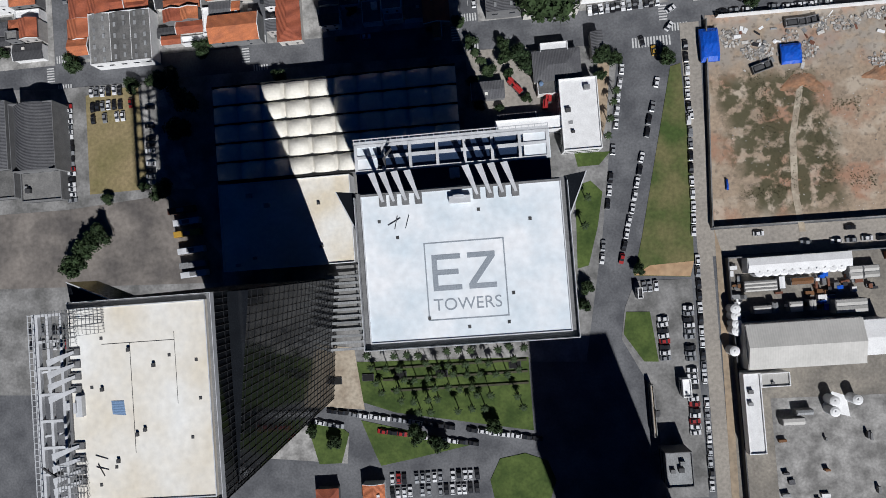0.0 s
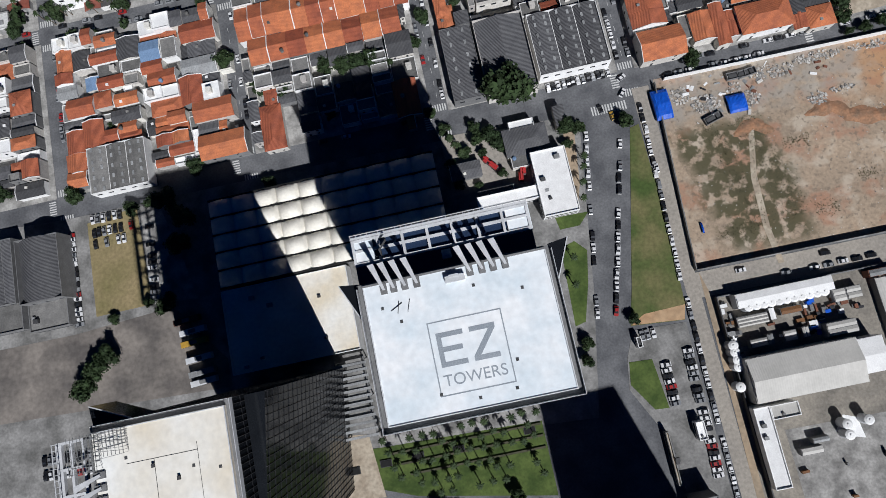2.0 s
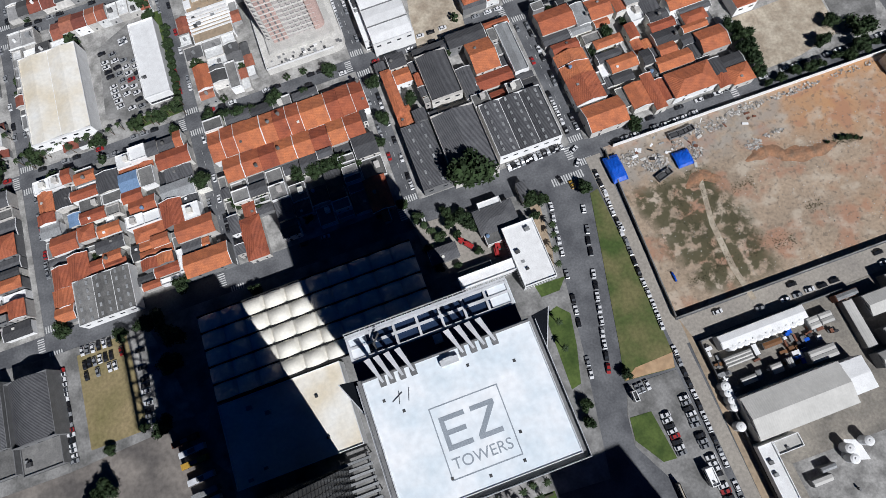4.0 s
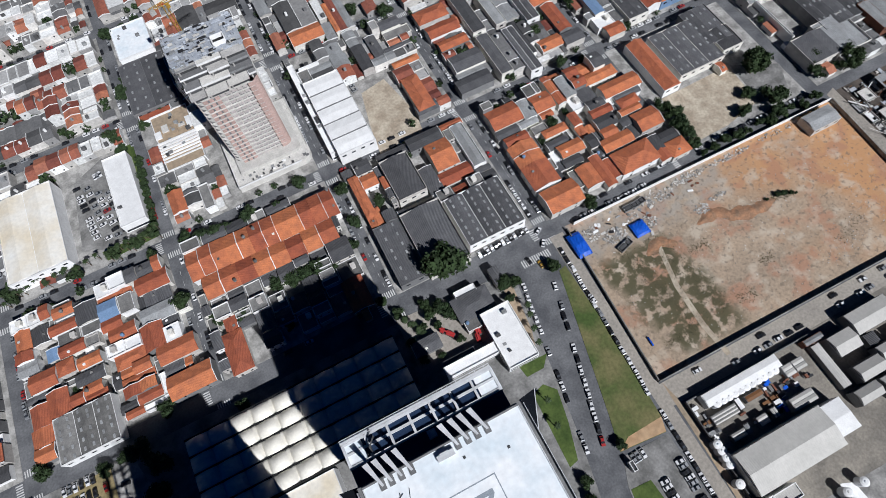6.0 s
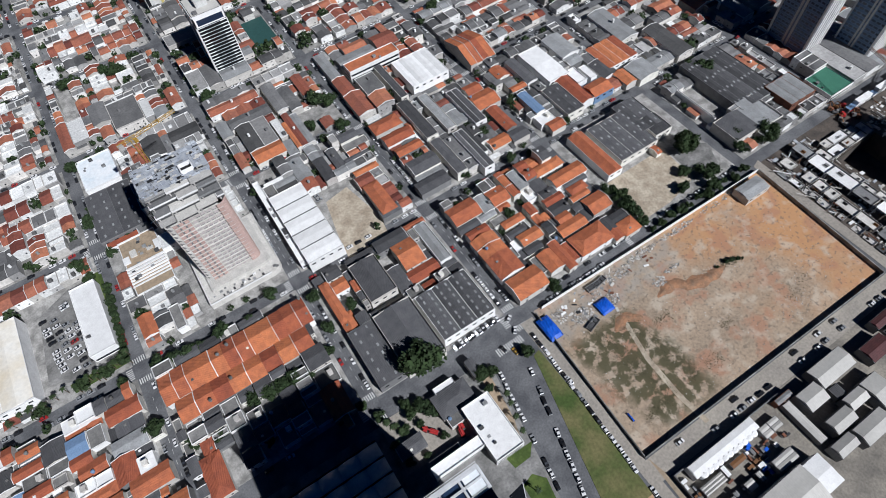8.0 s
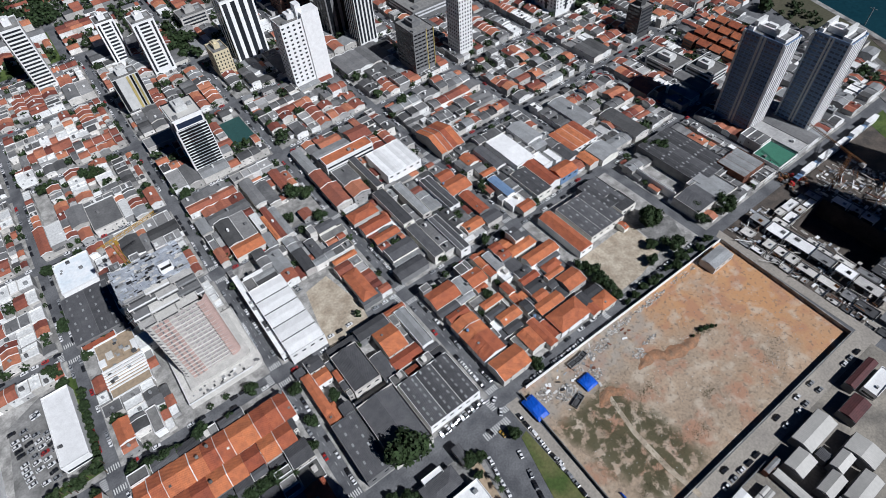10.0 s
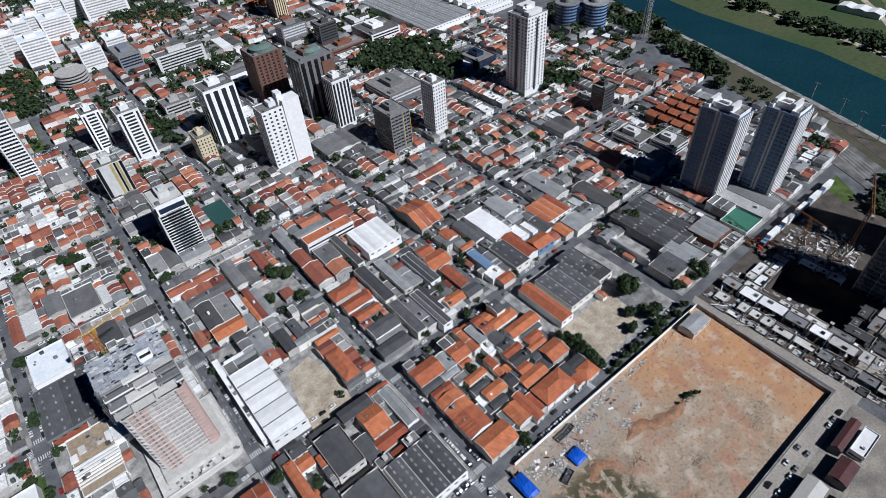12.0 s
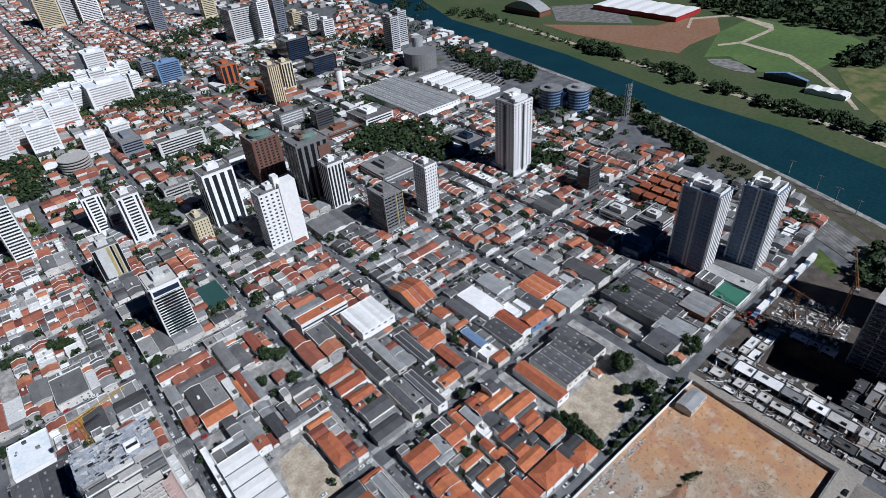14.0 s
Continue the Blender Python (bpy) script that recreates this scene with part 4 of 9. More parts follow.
def office_tower(at, turn, roofmat, lettering):
    """Dark glass tower with a pale flat roof; its roof blades point along local +y."""
    H, X, Y = 98.0, 23.0, 17.0
    t = thing("office_tower", "dark glass office tower with pale flat roof and white blades", "office tower", "twin office towers", at, turn)
    skin = part("facade", Geo().box(-X - 1.5, -Y - 1.5, 0, X + 1.5, Y + 1.0, H - 1.2), "glass_dark", t)
    for i in range(23):
        z = 4.0 + i * 4.0
        part("floor_band", once("efloor", lambda: Geo().box(-X - 1.62, -Y - 1.62, 0, X + 1.62, Y + 1.05, 0.35).mesh("floor_band", "spandrel")), "spandrel", skin, at=(0, 0, z))
    for i in range(31):
        part("mullion", once("emull", lambda: Geo().box(-0.06, -0.2, 0, 0.06, 0, H - 1.2).mesh("mullion", "darkgrey")), "darkgrey", skin, at=(-X - 1.4 + i * (2 * X + 2.8) / 30, -Y - 1.5, 0))
    for i in range(21):
        for s in (-1, 1):
            part("mullion", once("emully", lambda: Geo().box(-0.1, -0.06, 0, 0.1, 0.06, H - 1.2).mesh("mullion", "darkgrey")), "darkgrey", skin, at=(s * (X + 1.55), -Y - 1.4 + i * (2 * Y + 2.3) / 20, 0))
    part("gutter", Geo().box(-X - 1.3, -Y - 1.3, H - 1.2, X + 1.3, Y + 1.0, H - 0.9), "midgrey", t)
    top = part("roof", Geo().box(-X, -Y, H - 0.9, X, Y, H), roofmat, t)
    g = Geo()
    for a in ((-X, -Y, X, -Y + 0.25), (-X, -Y + 0.25, -X + 0.25, Y), (X - 0.25, -Y + 0.25, X, Y)):
        g.box(a[0], a[1], H, a[2], a[3], H + 0.25)
    part("roof_kerb", g, "steelwhite", t)
    for a in ((-X - 1.55, -Y - 1.55, X + 1.55, -Y - 1.42), (-X - 1.55, -Y - 1.42, -X - 1.42, Y), (X + 1.42, -Y - 1.42, X + 1.55, Y)):
        part("glass_screen", Geo().box(a[0], a[1], H - 1.2, a[2], a[3], H + 0.5), "steelwhite", t)
    # lower terrace with its white steel frame
    F = H - 6.0
    # deep blue of the terrace paints in the shade over its floor
    terr = part("terrace", Geo().box(-X - 2, Y + 1.0, F - 5, X - 1, Y + (13.0 if lettering else 4.0), F - 1.0), "glass_blue", t)
    part("back_wall", Geo().box(-X, Y, F - 1, X, Y + 0.5, H + 0.4), "midgrey", t)
    for y in (Y + 6.6, Y + 10.0, Y + 12.8):
        part("frame_beam", Geo().box(-X - 2, y, F - 1.0, X - 1, y + 0.7, F), "steelwhite", terr)
    for i in range(8):
        x = -X - 2 + i * (2 * X + 0.3) / 7
        part("frame_beam", Geo().box(x, Y + 6.6, F - 0.9, x + 0.7, Y + 13.4, F + 0.06), "steelwhite", terr)
    if lettering:
        part("deck", Geo().box(-X - 2, Y + 6.5, F - 1.6, -X + 3.5, Y + 13.6, F - 0.3), "roofwhite", t)
        part("deck", Geo().box(X - 7, Y + 6.5, F - 1.6, X - 0.8, Y + 13.6, F - 0.3), "roofwhite", t)
    else:
        for x in (-X - 2, -X + 14, X - 16, X - 1.7):
            part("bracket", Geo().beam((x + 0.35, Y + 1.0, F - 8), (x + 0.35, Y + 13.0, F - 0.6), 0.5), "steelwhite", terr)
    wk = part("walkway", Geo().box(-X - 2, Y + 13.5, F - 0.6, X - 1, Y + 14.3, F - 0.2).beam((-X - 2, Y + 13.5, F + 0.9), (X - 1, Y + 13.5, F + 0.9), 0.18).beam((-X - 2, Y + 14.6, F + 0.9), (X - 1, Y + 14.6, F + 0.9), 0.18), "steelwhite", t)
    for i in range(32):
        part("rung", once("erung", lambda: Geo().box(-0.07, 0, 0, 0.07, 1.2, 0.12).mesh("rung", "steelwhite")), "steelwhite", wk, at=(-X - 1.8 + i * (2 * X + 0.6) / 31, Y + 13.45, F + 0.85))
    part("crane_base", Geo().box(-X + 4, Y + 8, F, -X + 5.6, Y + 9.6, F + 1.6).beam((-X + 4.5, Y + 8.5, F + 1.6), (-X + 7.5, Y + 11.5, F + 2.4), 0.4), "darkgrey", t)
    part("skylight_box", Geo().box(-2.2, Y + 3.6, F - 1, 0.2, Y + 6.0, F + 0.8).box(-1.7, Y + 4.1, F + 0.8, -0.3, Y + 5.5, F + 1.4), "steelwhite", t)
    for i, x in enumerate((-18.5, -16, -13.2, -10.2, 3.2, 6.2, 9.0, 12.0)):
        q = [(x + 0.5, Y - 1.6), (x + 1.1, Y - 1.5), (x - 0.7, Y + 5.4), (x - 2.3, Y + 5.2)]
        part("roof_blade", Geo().prism(q, H + 0.5, H + 0.85), "steelwhite", t)
        # low grey block at the roof end of each blade
        part("blade_base", Geo().box(x - 0.1, Y - 2.6, H, x + 1.5, Y + 0.2, H + 0.5), "midgrey", t)
    for s in (-1, 1):
        q = [(s * (X + 1.4), Y + 1.5), (s * (X + 6.5), Y + 2.2), (s * (X + 1.4), Y - 9)]
        part("glass_sail", Geo().prism(q if s < 0 else q[::-1], H - 14, H - 3), "glass_dark", t)
        part("sail_edge", Geo().beam((q[1][0], q[1][1], H - 2.9), (q[2][0], q[2][1], H - 2.9), 0.25), "steelwhite", t)
    for x, y in ((-15, 7), (15.5, 9), (-9, -12), (0, -14.5), (10.5, -7.5), (-19, 11), (4, 12), (9, -14)):
        part("roof_drain", once("edrain", lambda: Geo().box(-0.35, -0.35, 0, 0.35, 0.35, 0.12).mesh("roof_drain", "darkgrey")), "darkgrey", top, at=(x, y, H))
    part("maintenance_unit", Geo().box(-2.5, Y - 3.2, H, 2.4, Y - 1.6, H + 1.3).box(-1.5, Y - 2, H + 1.3, 1, Y - 1.4, H + 1.8), "steelwhite", t)
    part("cable_heap", Geo().beam((-17, 10, H + 0.1), (-14, 11.5, H + 0.15), 0.15).beam((-15.5, 9, H + 0.1), (-14.7, 12, H + 0.15), 0.12).beam((-13, 9, H + 0.1), (-12, 12, H + 0.15), 0.12), "steel", t)
    if not lettering:
        r = random.Random(5)
        for x0, y0, w, d in ((-26, 14, 12, 6), (14, 15, 9, 7), (17, 8, 6, 8)):
            g = Geo()
            for i in range(9):
                g.beam((x0 + w * i / 8, y0, H + 0.1), (x0 + w * i / 8, y0, H + 2.4), 0.09).beam((x0 + w * i / 8, y0, H + 2.2), (x0 + w * i / 8 + r.uniform(-1, 1), y0 + d, H + 2.2), 0.1)
                g.beam((x0, y0 + d * i / 8, H + 2.2), (x0 + w, y0 + d * i / 8, H + 2.2), 0.1)
            part("scaffold", g, "light", t)
        for q in ((-12, 2.0, 14, 2.12), (-1, -9, 16, -8.9), (14, -9, 14.12, 9)):
            part("roof_joint", Geo().box(q[0], q[1], H, q[2], q[3], H + 0.05), "steel", t)
        part("tarpaulin", Geo().prism([(-3, 4), (0.5, 4.3), (0.6, 7.4), (-2.6, 7.2)], H, H + 0.06), "blue", t)
        for q in ((-8, 1), (-7, -1), (3, 9), (8, -4), (-14, 6), (12, 2)):
            part("vent", Geo().box(q[0], q[1], H, q[0] + 0.9, q[1] + 0.7, H + 0.6), "darkgrey", t)
    if lettering:
        z = H + 0.004
        g = Geo()
        x0, y1, x1, y0 = -9.2, 5.3, 9.2, -12.6
        for b in ((x0, y1 - 0.3, x1, y1), (x0, y0, x1, y0 + 0.3), (x0, y0 + 0.3, x0 + 0.3, y1 - 0.3), (x1 - 0.3, y0 + 0.3, x1, y1 - 0.3)):
            g.box(b[0], b[1], z, b[2], b[3], z + 0.02)
        part("painted_border", g, "letter", top)
        for b in ((-6.4, 1.2, -1.0, 2.4), (-6.4, -2.3, -1.6, -1.1), (-6.4, -5.9, -1.0, -4.7)):
            part("painted_bar", Geo().box(b[0], b[1], z, b[2], b[3], z + 0.02), "letter", top)
        part("painted_bar", Geo().box(-7.6, -5.9, z, -6.4, 2.4, z + 0.02), "letter", top)
        for b in ((0.6, 1.2, 6.9, 2.4), (0.6, -5.9, 6.9, -4.7)):
            part("painted_bar", Geo().box(b[0], b[1], z, b[2], b[3], z + 0.02), "letter", top)
        part("painted_bar", Geo().prism([(0.6, -4.7), (2.3, -4.7), (6.9, 1.2), (5.2, 1.2)], z, z + 0.02), "letter", top)
        cu = bpy.data.curves.new("painted_word", "FONT")
        cu.body, cu.size, cu.extrude, cu.align_x = "TOWERS", 3.9, 0.01, "CENTER"
        cu.materials.append(M["letter"])
        w = new("painted_word", cu)
        w.parent, w.location = top, (0, -10.4, z + 0.012)
        tagged(w, "grey painted roof lettering")
    return t


office_tower((-3.5, -0.4, 0), 0, "roofwhite", True)
second = office_tower((-82.2, -27.2, 0), 90, "roofcream", False)
# its front folds outwards towards the entrance, a wing added to widen the tower's shadow
wing = part("folded_front", Geo().prism([(-23.5, -18.62), (-4.0, -20.5), (24.2, -24.2), (24.2, -18.62)], 0, 90), "glass_dark", second)
for k in range(22):
    part("floor_band", once("wband", lambda: Geo().prism([(-23.5, -18.7), (-4.0, -20.62), (24.3, -24.32), (24.3, -18.7)], 0, 0.35).mesh("floor_band", "spandrel")), "spandrel", wing, at=(0, 0, 4.0 + 4.0 * k))
for k in range(24):
    u = k / 23
    x = -23.5 + 47.7 * u
    y = -18.62 - 1.88 * min(1, u / 0.41) - 3.7 * max(0, (u - 0.41) / 0.59)
    part("mullion", once("wmull", lambda: Geo().box(-0.06, -0.22, 0, 0.06, 0, 90).mesh("mullion", "darkgrey")), "darkgrey", wing, at=(x, y, 0))
OCC.append((-35, -20, 25, 35))
OCC.append((-115, -55, -60, 0))


# entrance canopy between the towers
pergola = thing("entrance_canopy", "pale louvred entrance canopy between the towers", "canopy", at=(-55, -16, 0))
for i in range(12):
    part("louvre", once("louvre", lambda: Geo().box(-7, -0.5, 7.5, 7, 0.5, 7.9).mesh("louvre", "light")), "light", pergola, at=(0, -15 + i * 2.6, 0))
for x in (-6, 6):
    part("beam", Geo().box(x - 0.25, -16, 6.9, x + 0.25, 16, 7.5), "midgrey", pergola)
    for y in (-15, 0, 15):
        part("post", Geo().cyl(x, y, 0, 7, 0.25, 8), "midgrey", pergola)

flat_hall(-102.5, 3.0, -49.0, 38.0, 8, "roofcream", "white", "low white podium building with a flat cream roof", "podium_building", 6)

# membrane hall
hall = thing("membrane_hall", "large event hall with a white quilted membrane roof", "hall", at=(-102, 39, 0))
part("wall", Geo().box(0.5, 0.5, 0, 97.5, 37.5, 9), "midgrey", hall)


def pillow():
    g, n = Geo(), 8
    P = lambda i, j: (9.8 * i / n, 7.6 * j / n, 9 + 2.6 * math.sin(math.pi * i / n) ** 0.7 * (0.12 + 0.88 * math.sin(math.pi * j / n) ** 0.5) + 0.5 * math.sin(math.pi * j / n))
    for i in range(n):
        for j in range(n):
            g.face([P(i, j), P(i + 1, j), P(i + 1, j + 1), P(i, j + 1)])
    me = g.mesh("roof_pillow", "membrane")
    me.polygons.foreach_set("use_smooth", [True] * len(me.polygons))
    return me


for i in range(10):
    for j in range(5):
        part("roof_pillow", once("pillow", pillow), "membrane", hall, at=(9.8 * i, 7.6 * j, 0))
for j in range(6):
    part("roof_cable", Geo().box(0, 7.6 * j - 0.4, 8.9, 98, 7.6 * j + 0.4, 9.85), "rubber", hall)
OCC.append((-102, 39, -3, 77))

# white building beside the avenue, and its neighbours
flat_hall(35.7, 39.8, 50.4, 67.8, 7, "white", "white", "white flat-roofed L-shaped commercial building", "commercial_building", 3)
flat_hall(10.0, 48.8, 46.0, 54.1, 6, "white", "white", "long low white flat-roofed annex", "annex", 2)
house(26.9, 68.7, 45.1, 80.5, 4.5, "g", 0, hip=True)
house(27.9, 63.6, 35.2, 70.4, 4, "f")
house(1.7, 64.0, 14.7, 70.7, 4, "g", 0, hip=False)
house(30.1, 79.6, 40.9, 83.8, 4, "w")
house(11.2, 51.6, 26.4, 56.8, 4, "g", 0, hip=False)
house(50.1, 77.1, 54.3, 86.3, 5, "g", 1, hip=False)

surface("gravel_yard", [(0.5, 58.5), (35.0, 57.5), (35.0, 66.0), (26.5, 70.5), (26.0, 84.5), (0.5, 85.5)], "dusty", 0.19, "pale gravel yard with plants and machines", "yard")

# a further tower south of the avenue, whose shade falls over the road
tower(47, -178, 31, 44, 98, "glass_dark", "bands", "dark glass office tower south of the avenue", floor=4.0, cap="slab", glass="glass_blue", name="office_building")

# ---------------------------------------------------------------- city blocks north of the towers
# terrace block
row(-78.8, 148.2, -0.1, 163.9, "cccccccccccc", 6.0, 0, 0)
row(-74.8, 135.5, -5.8, 147.7, "cccccccc", 5.5, 0, 0)
house(-75.2, 95.3, -65.6, 115.4, 5, "c", 1, hip=True)
house(-72.0, 113.2, -66.5, 123.1, 4, "c")
house(-15.1, 96.3, -4.9, 113.0, 5, "c", 1, hip=False)
house(-11.9, 91.0, -8.4, 99.4, 4, "c", 0)
# works block with the three barrel roofs
shed(48.0, 99.6, 78.5, 128.2, 7, 3, 1, "grey", "white", True, 7, "dark grey triple-barrel workshop with a white scalloped front")
shed(24.7, 95.7, 46.4, 130.8, 7, 1, 1, "grey", "render_wall", label="dark grey hipped workshop hall", rise=3)
shed(9.9, 97.4, 23.8, 131.4, 6, 1, 1, "grey", "midgrey", skylights=6, label="dark grey low workshop hall with small rooflights", rise=0.8)
shed(28.5, 138.5, 44.1, 164.2, 7, 1, 1, "grey", "render_wall", label="dark grey gabled workshop hall", rise=2.2)
house(10.5, 138.2, 15.4, 164.5, 5.5, "c", 1, hip=True)
house(10.5, 129.4, 17.7, 142.9, 4.5, "c", hip=True)
house(45.2, 135.1, 52.3, 151.9, 5, "g", 1, hip=False)
house(53.9, 145.6, 66.5, 163.0, 6, "c", 0, hip=False)
shed(71.1, 138.7, 78.3, 167.1, 6, 1, 1, "light", "white", label="long pale metal-roofed hall", rise=1.6)
house(52.0, 137.1, 70.3, 144.9, 4, "c", 0)
# red-roofed block
row(91.6, 111.3, 106.4, 140.7, "cccc", 5.5, 1, 1)
house(92.0, 96.4, 110.9, 109.6, 6, "c", 0, hip=False)
house(125.2, 96.5, 130.4, 115.7, 5, "c", 1)
house(91.8, 153.8, 109.8, 166.4, 5, "c")
house(109.8, 152.2, 117.1, 164.4, 5, "l")
house(117.1, 152.5, 128.7, 163.4, 5.4, "c")
house(91.0, 148.1, 104.4, 153.0, 4, "g")
house(105.2, 148.4, 115.6, 152.2, 4.4, "l")
house(92.7, 140.9, 106.2, 146.7, 5, "c")
house(109.1, 141.4, 117.8, 146.7, 3.6, "f")
house(113.0, 136.8, 126.6, 141.3, 4.6, "c")
house(114.3, 121.8, 127.9, 129.1, 5, "c")
house(111.0, 129.2, 122.9, 134.2, 4, "g")
house(113.0, 116.2, 123.5, 120.9, 4, "g")
house(115.9, 100.3, 125.2, 113.3, 4.6, "c")
house(111.6, 103.2, 115.9, 114.1, 3.4, "f")
house(135.4, 152.6, 141.7, 166.4, 7, "l")
house(135.1, 144.4, 142.1, 152.5, 4, "w")
house(142.2, 145.2, 150.9, 155.0, 4.6, "g")
house(149.4, 155.1, 169.6, 161.5, 5.2, "c")
house(154.0, 142.5, 176.8, 151.2, 5.6, "c")
house(158.1, 138.8, 174.2, 142.4, 4.4, "g")
house(157.9, 133.3, 169.5, 138.8, 5, "c")
house(141.0, 135.1, 153.7, 140.1, 5, "c")
house(154.7, 129.1, 167.5, 132.8, 5, "c")
house(139.9, 127.3, 152.2, 134.5, 4.6, "g")
house(139.4, 121.0, 148.1, 127.2, 4.8, "c")
house(158.6, 115.7, 172.2, 127.2, 5.2, "c")
house(152.2, 123.4, 158.5, 128.2, 4.2, "g")
house(135.0, 113.7, 152.5, 121.0, 5.2, "c")
house(135.2, 98.4, 157.2, 111.3, 6, "c")
house(157.2, 95.9, 163.4, 102.6, 4.8, "c")
house(163.6, 104.0, 174.2, 110.6, 4.2, "g")
house(163.5, 95.0, 174.2, 104.0, 5, "c")
# yard with trees and its long red-roofed hall
shed(183.4, 131.1, 194.1, 168.1, 6, 1, 1, "clay", "white", label="long hall with an orange clay-tiled gable roof", rise=2.4, parapet=False)
shed(196.8, 134.8, 225.8, 166.2, 6, 3, 1, "grey", "render_wall", skylights=4, label="dark grey three-bay workshop with rooflights")
surface("school_yard", [(183.0, 130.5), (228.0, 131.5), (226.0, 104.3), (202.4, 99.5), (181.2, 99.0), (182.4, 119.3)], "sand", 0.2, "pale sandy yard with trees", "yard")
surface("school_court", [(229.0, 131.0), (253.0, 119.0), (246.0, 104.0), (227.0, 104.3)], "yard", 0.2, "grey asphalt court under trees", "court")
shed(221.7, 144.8, 239.3, 171.4, 6, 2, 1, "grey", "midgrey", skylights=3, label="dark grey two-bay workshop hall")
shed(227.3, 137.7, 240.7, 153.7, 5.5, 1, 1, "grey", "render_wall", label="dark grey gabled workshop beside a yard")
house(219.2, 127.9, 223.1, 134.1, 3.6, "c", 0, hip=False)
# white retail hall and its neighbours
shed(12.0, 177.5, 33.2, 231.8, 9, 5, 0, "white", "white", label="long white retail hall with wide white roof bays", rise=0.4, gutter=True)
flat_hall(8.5, 182.7, 12.2, 250.6, 6, "white", "white", "low white annexe along a retail hall", "annex", 5)
flat_hall(13.9, 244.6, 26.3, 245.7, 6, "white", "white", "low white end wing of a retail hall", "annex", 1)
flat_hall(12.4, 234.5, 19.0, 244.7, 5, "slab", "white", "grey-roofed plant room of a retail hall", "annex", 2)
surface("sand_lot", [(40.1, 216.8), (55.6, 219.9), (61.5, 190.2), (59.2, 174.5), (32.7, 173.7), (35.6, 194.9)], "sand", 0.2, "pale sandy building plot", "earth")
OCC.append((33.0, 174.0, 61.0, 226.0))
house(62.3, 184.8, 71.6, 209.1, 6, "c", hip=True)
house(60.9, 183.0, 73.6, 188.9, 5, "g")
shed(113.4, 218.1, 121.8, 255.8, 7, 1, 1, "grey", label="grey gabled workshop with corrugated roof")
shed(127.9, 216.7, 134.6, 253.0, 7, 1, 1, "light", label="pale grey gabled workshop with corrugated roof")
shed(144.9, 210.3, 153.4, 245.1, 7, 2, 1, "grey", "white", label="dark workshop with a white front")
shed(112.8, 183.5, 120.3, 215.0, 7, 1, 1, "grey", label="dark grey gabled workshop with corrugated roof")
shed(128.1, 177.3, 135.5, 212.4, 7, 2, 1, "grey", "white", label="dark two-bay workshop with a white front")
house(46.7, 226.5, 53.5, 245.6, 5.6, "g")
house(56.9, 231.8, 62.7, 248.8, 5, "g")
house(67.5, 240.5, 83.9, 247.3, 4.4, "f")
house(68.2, 249.4, 80.7, 256.5, 4.6, "g")
house(63.1, 219.4, 78.7, 223.1, 5, "c")
house(63.5, 232.8, 79.6, 235.5, 4.8, "g")
house(17.8, 264.1, 37.9, 275.0, 5.4, "c")
house(37.9, 258.1, 43.6, 272.5, 4.6, "l")
house(44.6, 261.5, 47.4, 287.5, 5, "c")
house(89.5, 240.8, 108.8, 251.0, 5.6, "c")
house(90.7, 227.9, 110.1, 236.8, 5.6, "c")
house(92.0, 216.4, 109.7, 223.1, 5.6, "c")
house(92.3, 199.0, 111.1, 210.1, 5.2, "g")
house(87.9, 184.0, 108.3, 192.9, 5.4, "g")
house(135.6, 189.4, 138.9, 216.1, 5.4, "g")
house(158.1, 195.5, 166.0, 218.0, 5.4, "c")
house(154.5, 220.2, 171.8, 234.4, 5.2, "c")
house(157.1, 235.5, 168.4, 244.3, 5, "c")
house(142.2, 187.9, 156.4, 196.0, 4.6, "c")
house(156.5, 185.6, 168.8, 193.7, 5, "g")
# block with the white market halls
shed(130.4, 261.5, 158.5, 291.5, 8, 5, 1, "white", "white", label="white market hall with ribbed roof")
flat_hall(101.7, 296.4, 140.4, 306.5, 11, "clay", "white", "white four-storey block with a long orange roof", "apartment_block", 2)
shed(119.0, 258.4, 124.5, 297.7, 7, 1, 1, "grey", label="brownish grey hall with a low gable roof")
row(174.6, 258.2, 195.1, 291.0, "cccc", 6, 0, 0)
# market block further along
house(181.4, 195.0, 187.6, 215.6, 7, "b", 1, hip=False)
shed(196.2, 182.3, 209.7, 209.9, 6, 1, 1, "grey", skylights=3, label="grey hall with rooflights")
house(178.4, 186.2, 189.5, 194.9, 4.6, "w")
house(180.8, 178.3, 191.5, 186.1, 5, "c")
house(210.3, 184.9, 220.2, 212.0, 5.6, "c")
house(245.1, 181.4, 253.7, 194.7, 5.4, "c")
house(220.3, 200.8, 228.2, 214.9, 5.6, "w")
house(230.7, 199.8, 235.9, 212.7, 5.6, "w")
house(228.2, 225.7, 242.3, 249.2, 6.6, "l")
house(227.8, 217.3, 239.3, 225.5, 5.6, "l")
house(194.8, 220.8, 202.4, 247.1, 5.8, "g")
house(181.9, 235.9, 190.5, 247.9, 5, "c")
house(182.5, 221.1, 194.1, 225.7, 4.6, "c")
house(237.9, 194.8, 249.3, 211.5, 5.4, "g")
house(255.1, 179.0, 271.2, 195.2, 5.6, "l")
shed(220.2, 184.4, 236.6, 197.0, 6, 1, 0, "clay", "blue", label="red-roofed hall with a blue front", parapet=False, rise=2.2)
shed(205.5, 212.0, 222.0, 246.5, 7, 1, 0, "white", "white", label="large white-roofed hall in a dense block", rise=0.8)
shed(246.0, 199.5, 272.0, 224.0, 6, 4, 1, "clay", "white", label="red-roofed hall of four narrow bays", parapet=False)
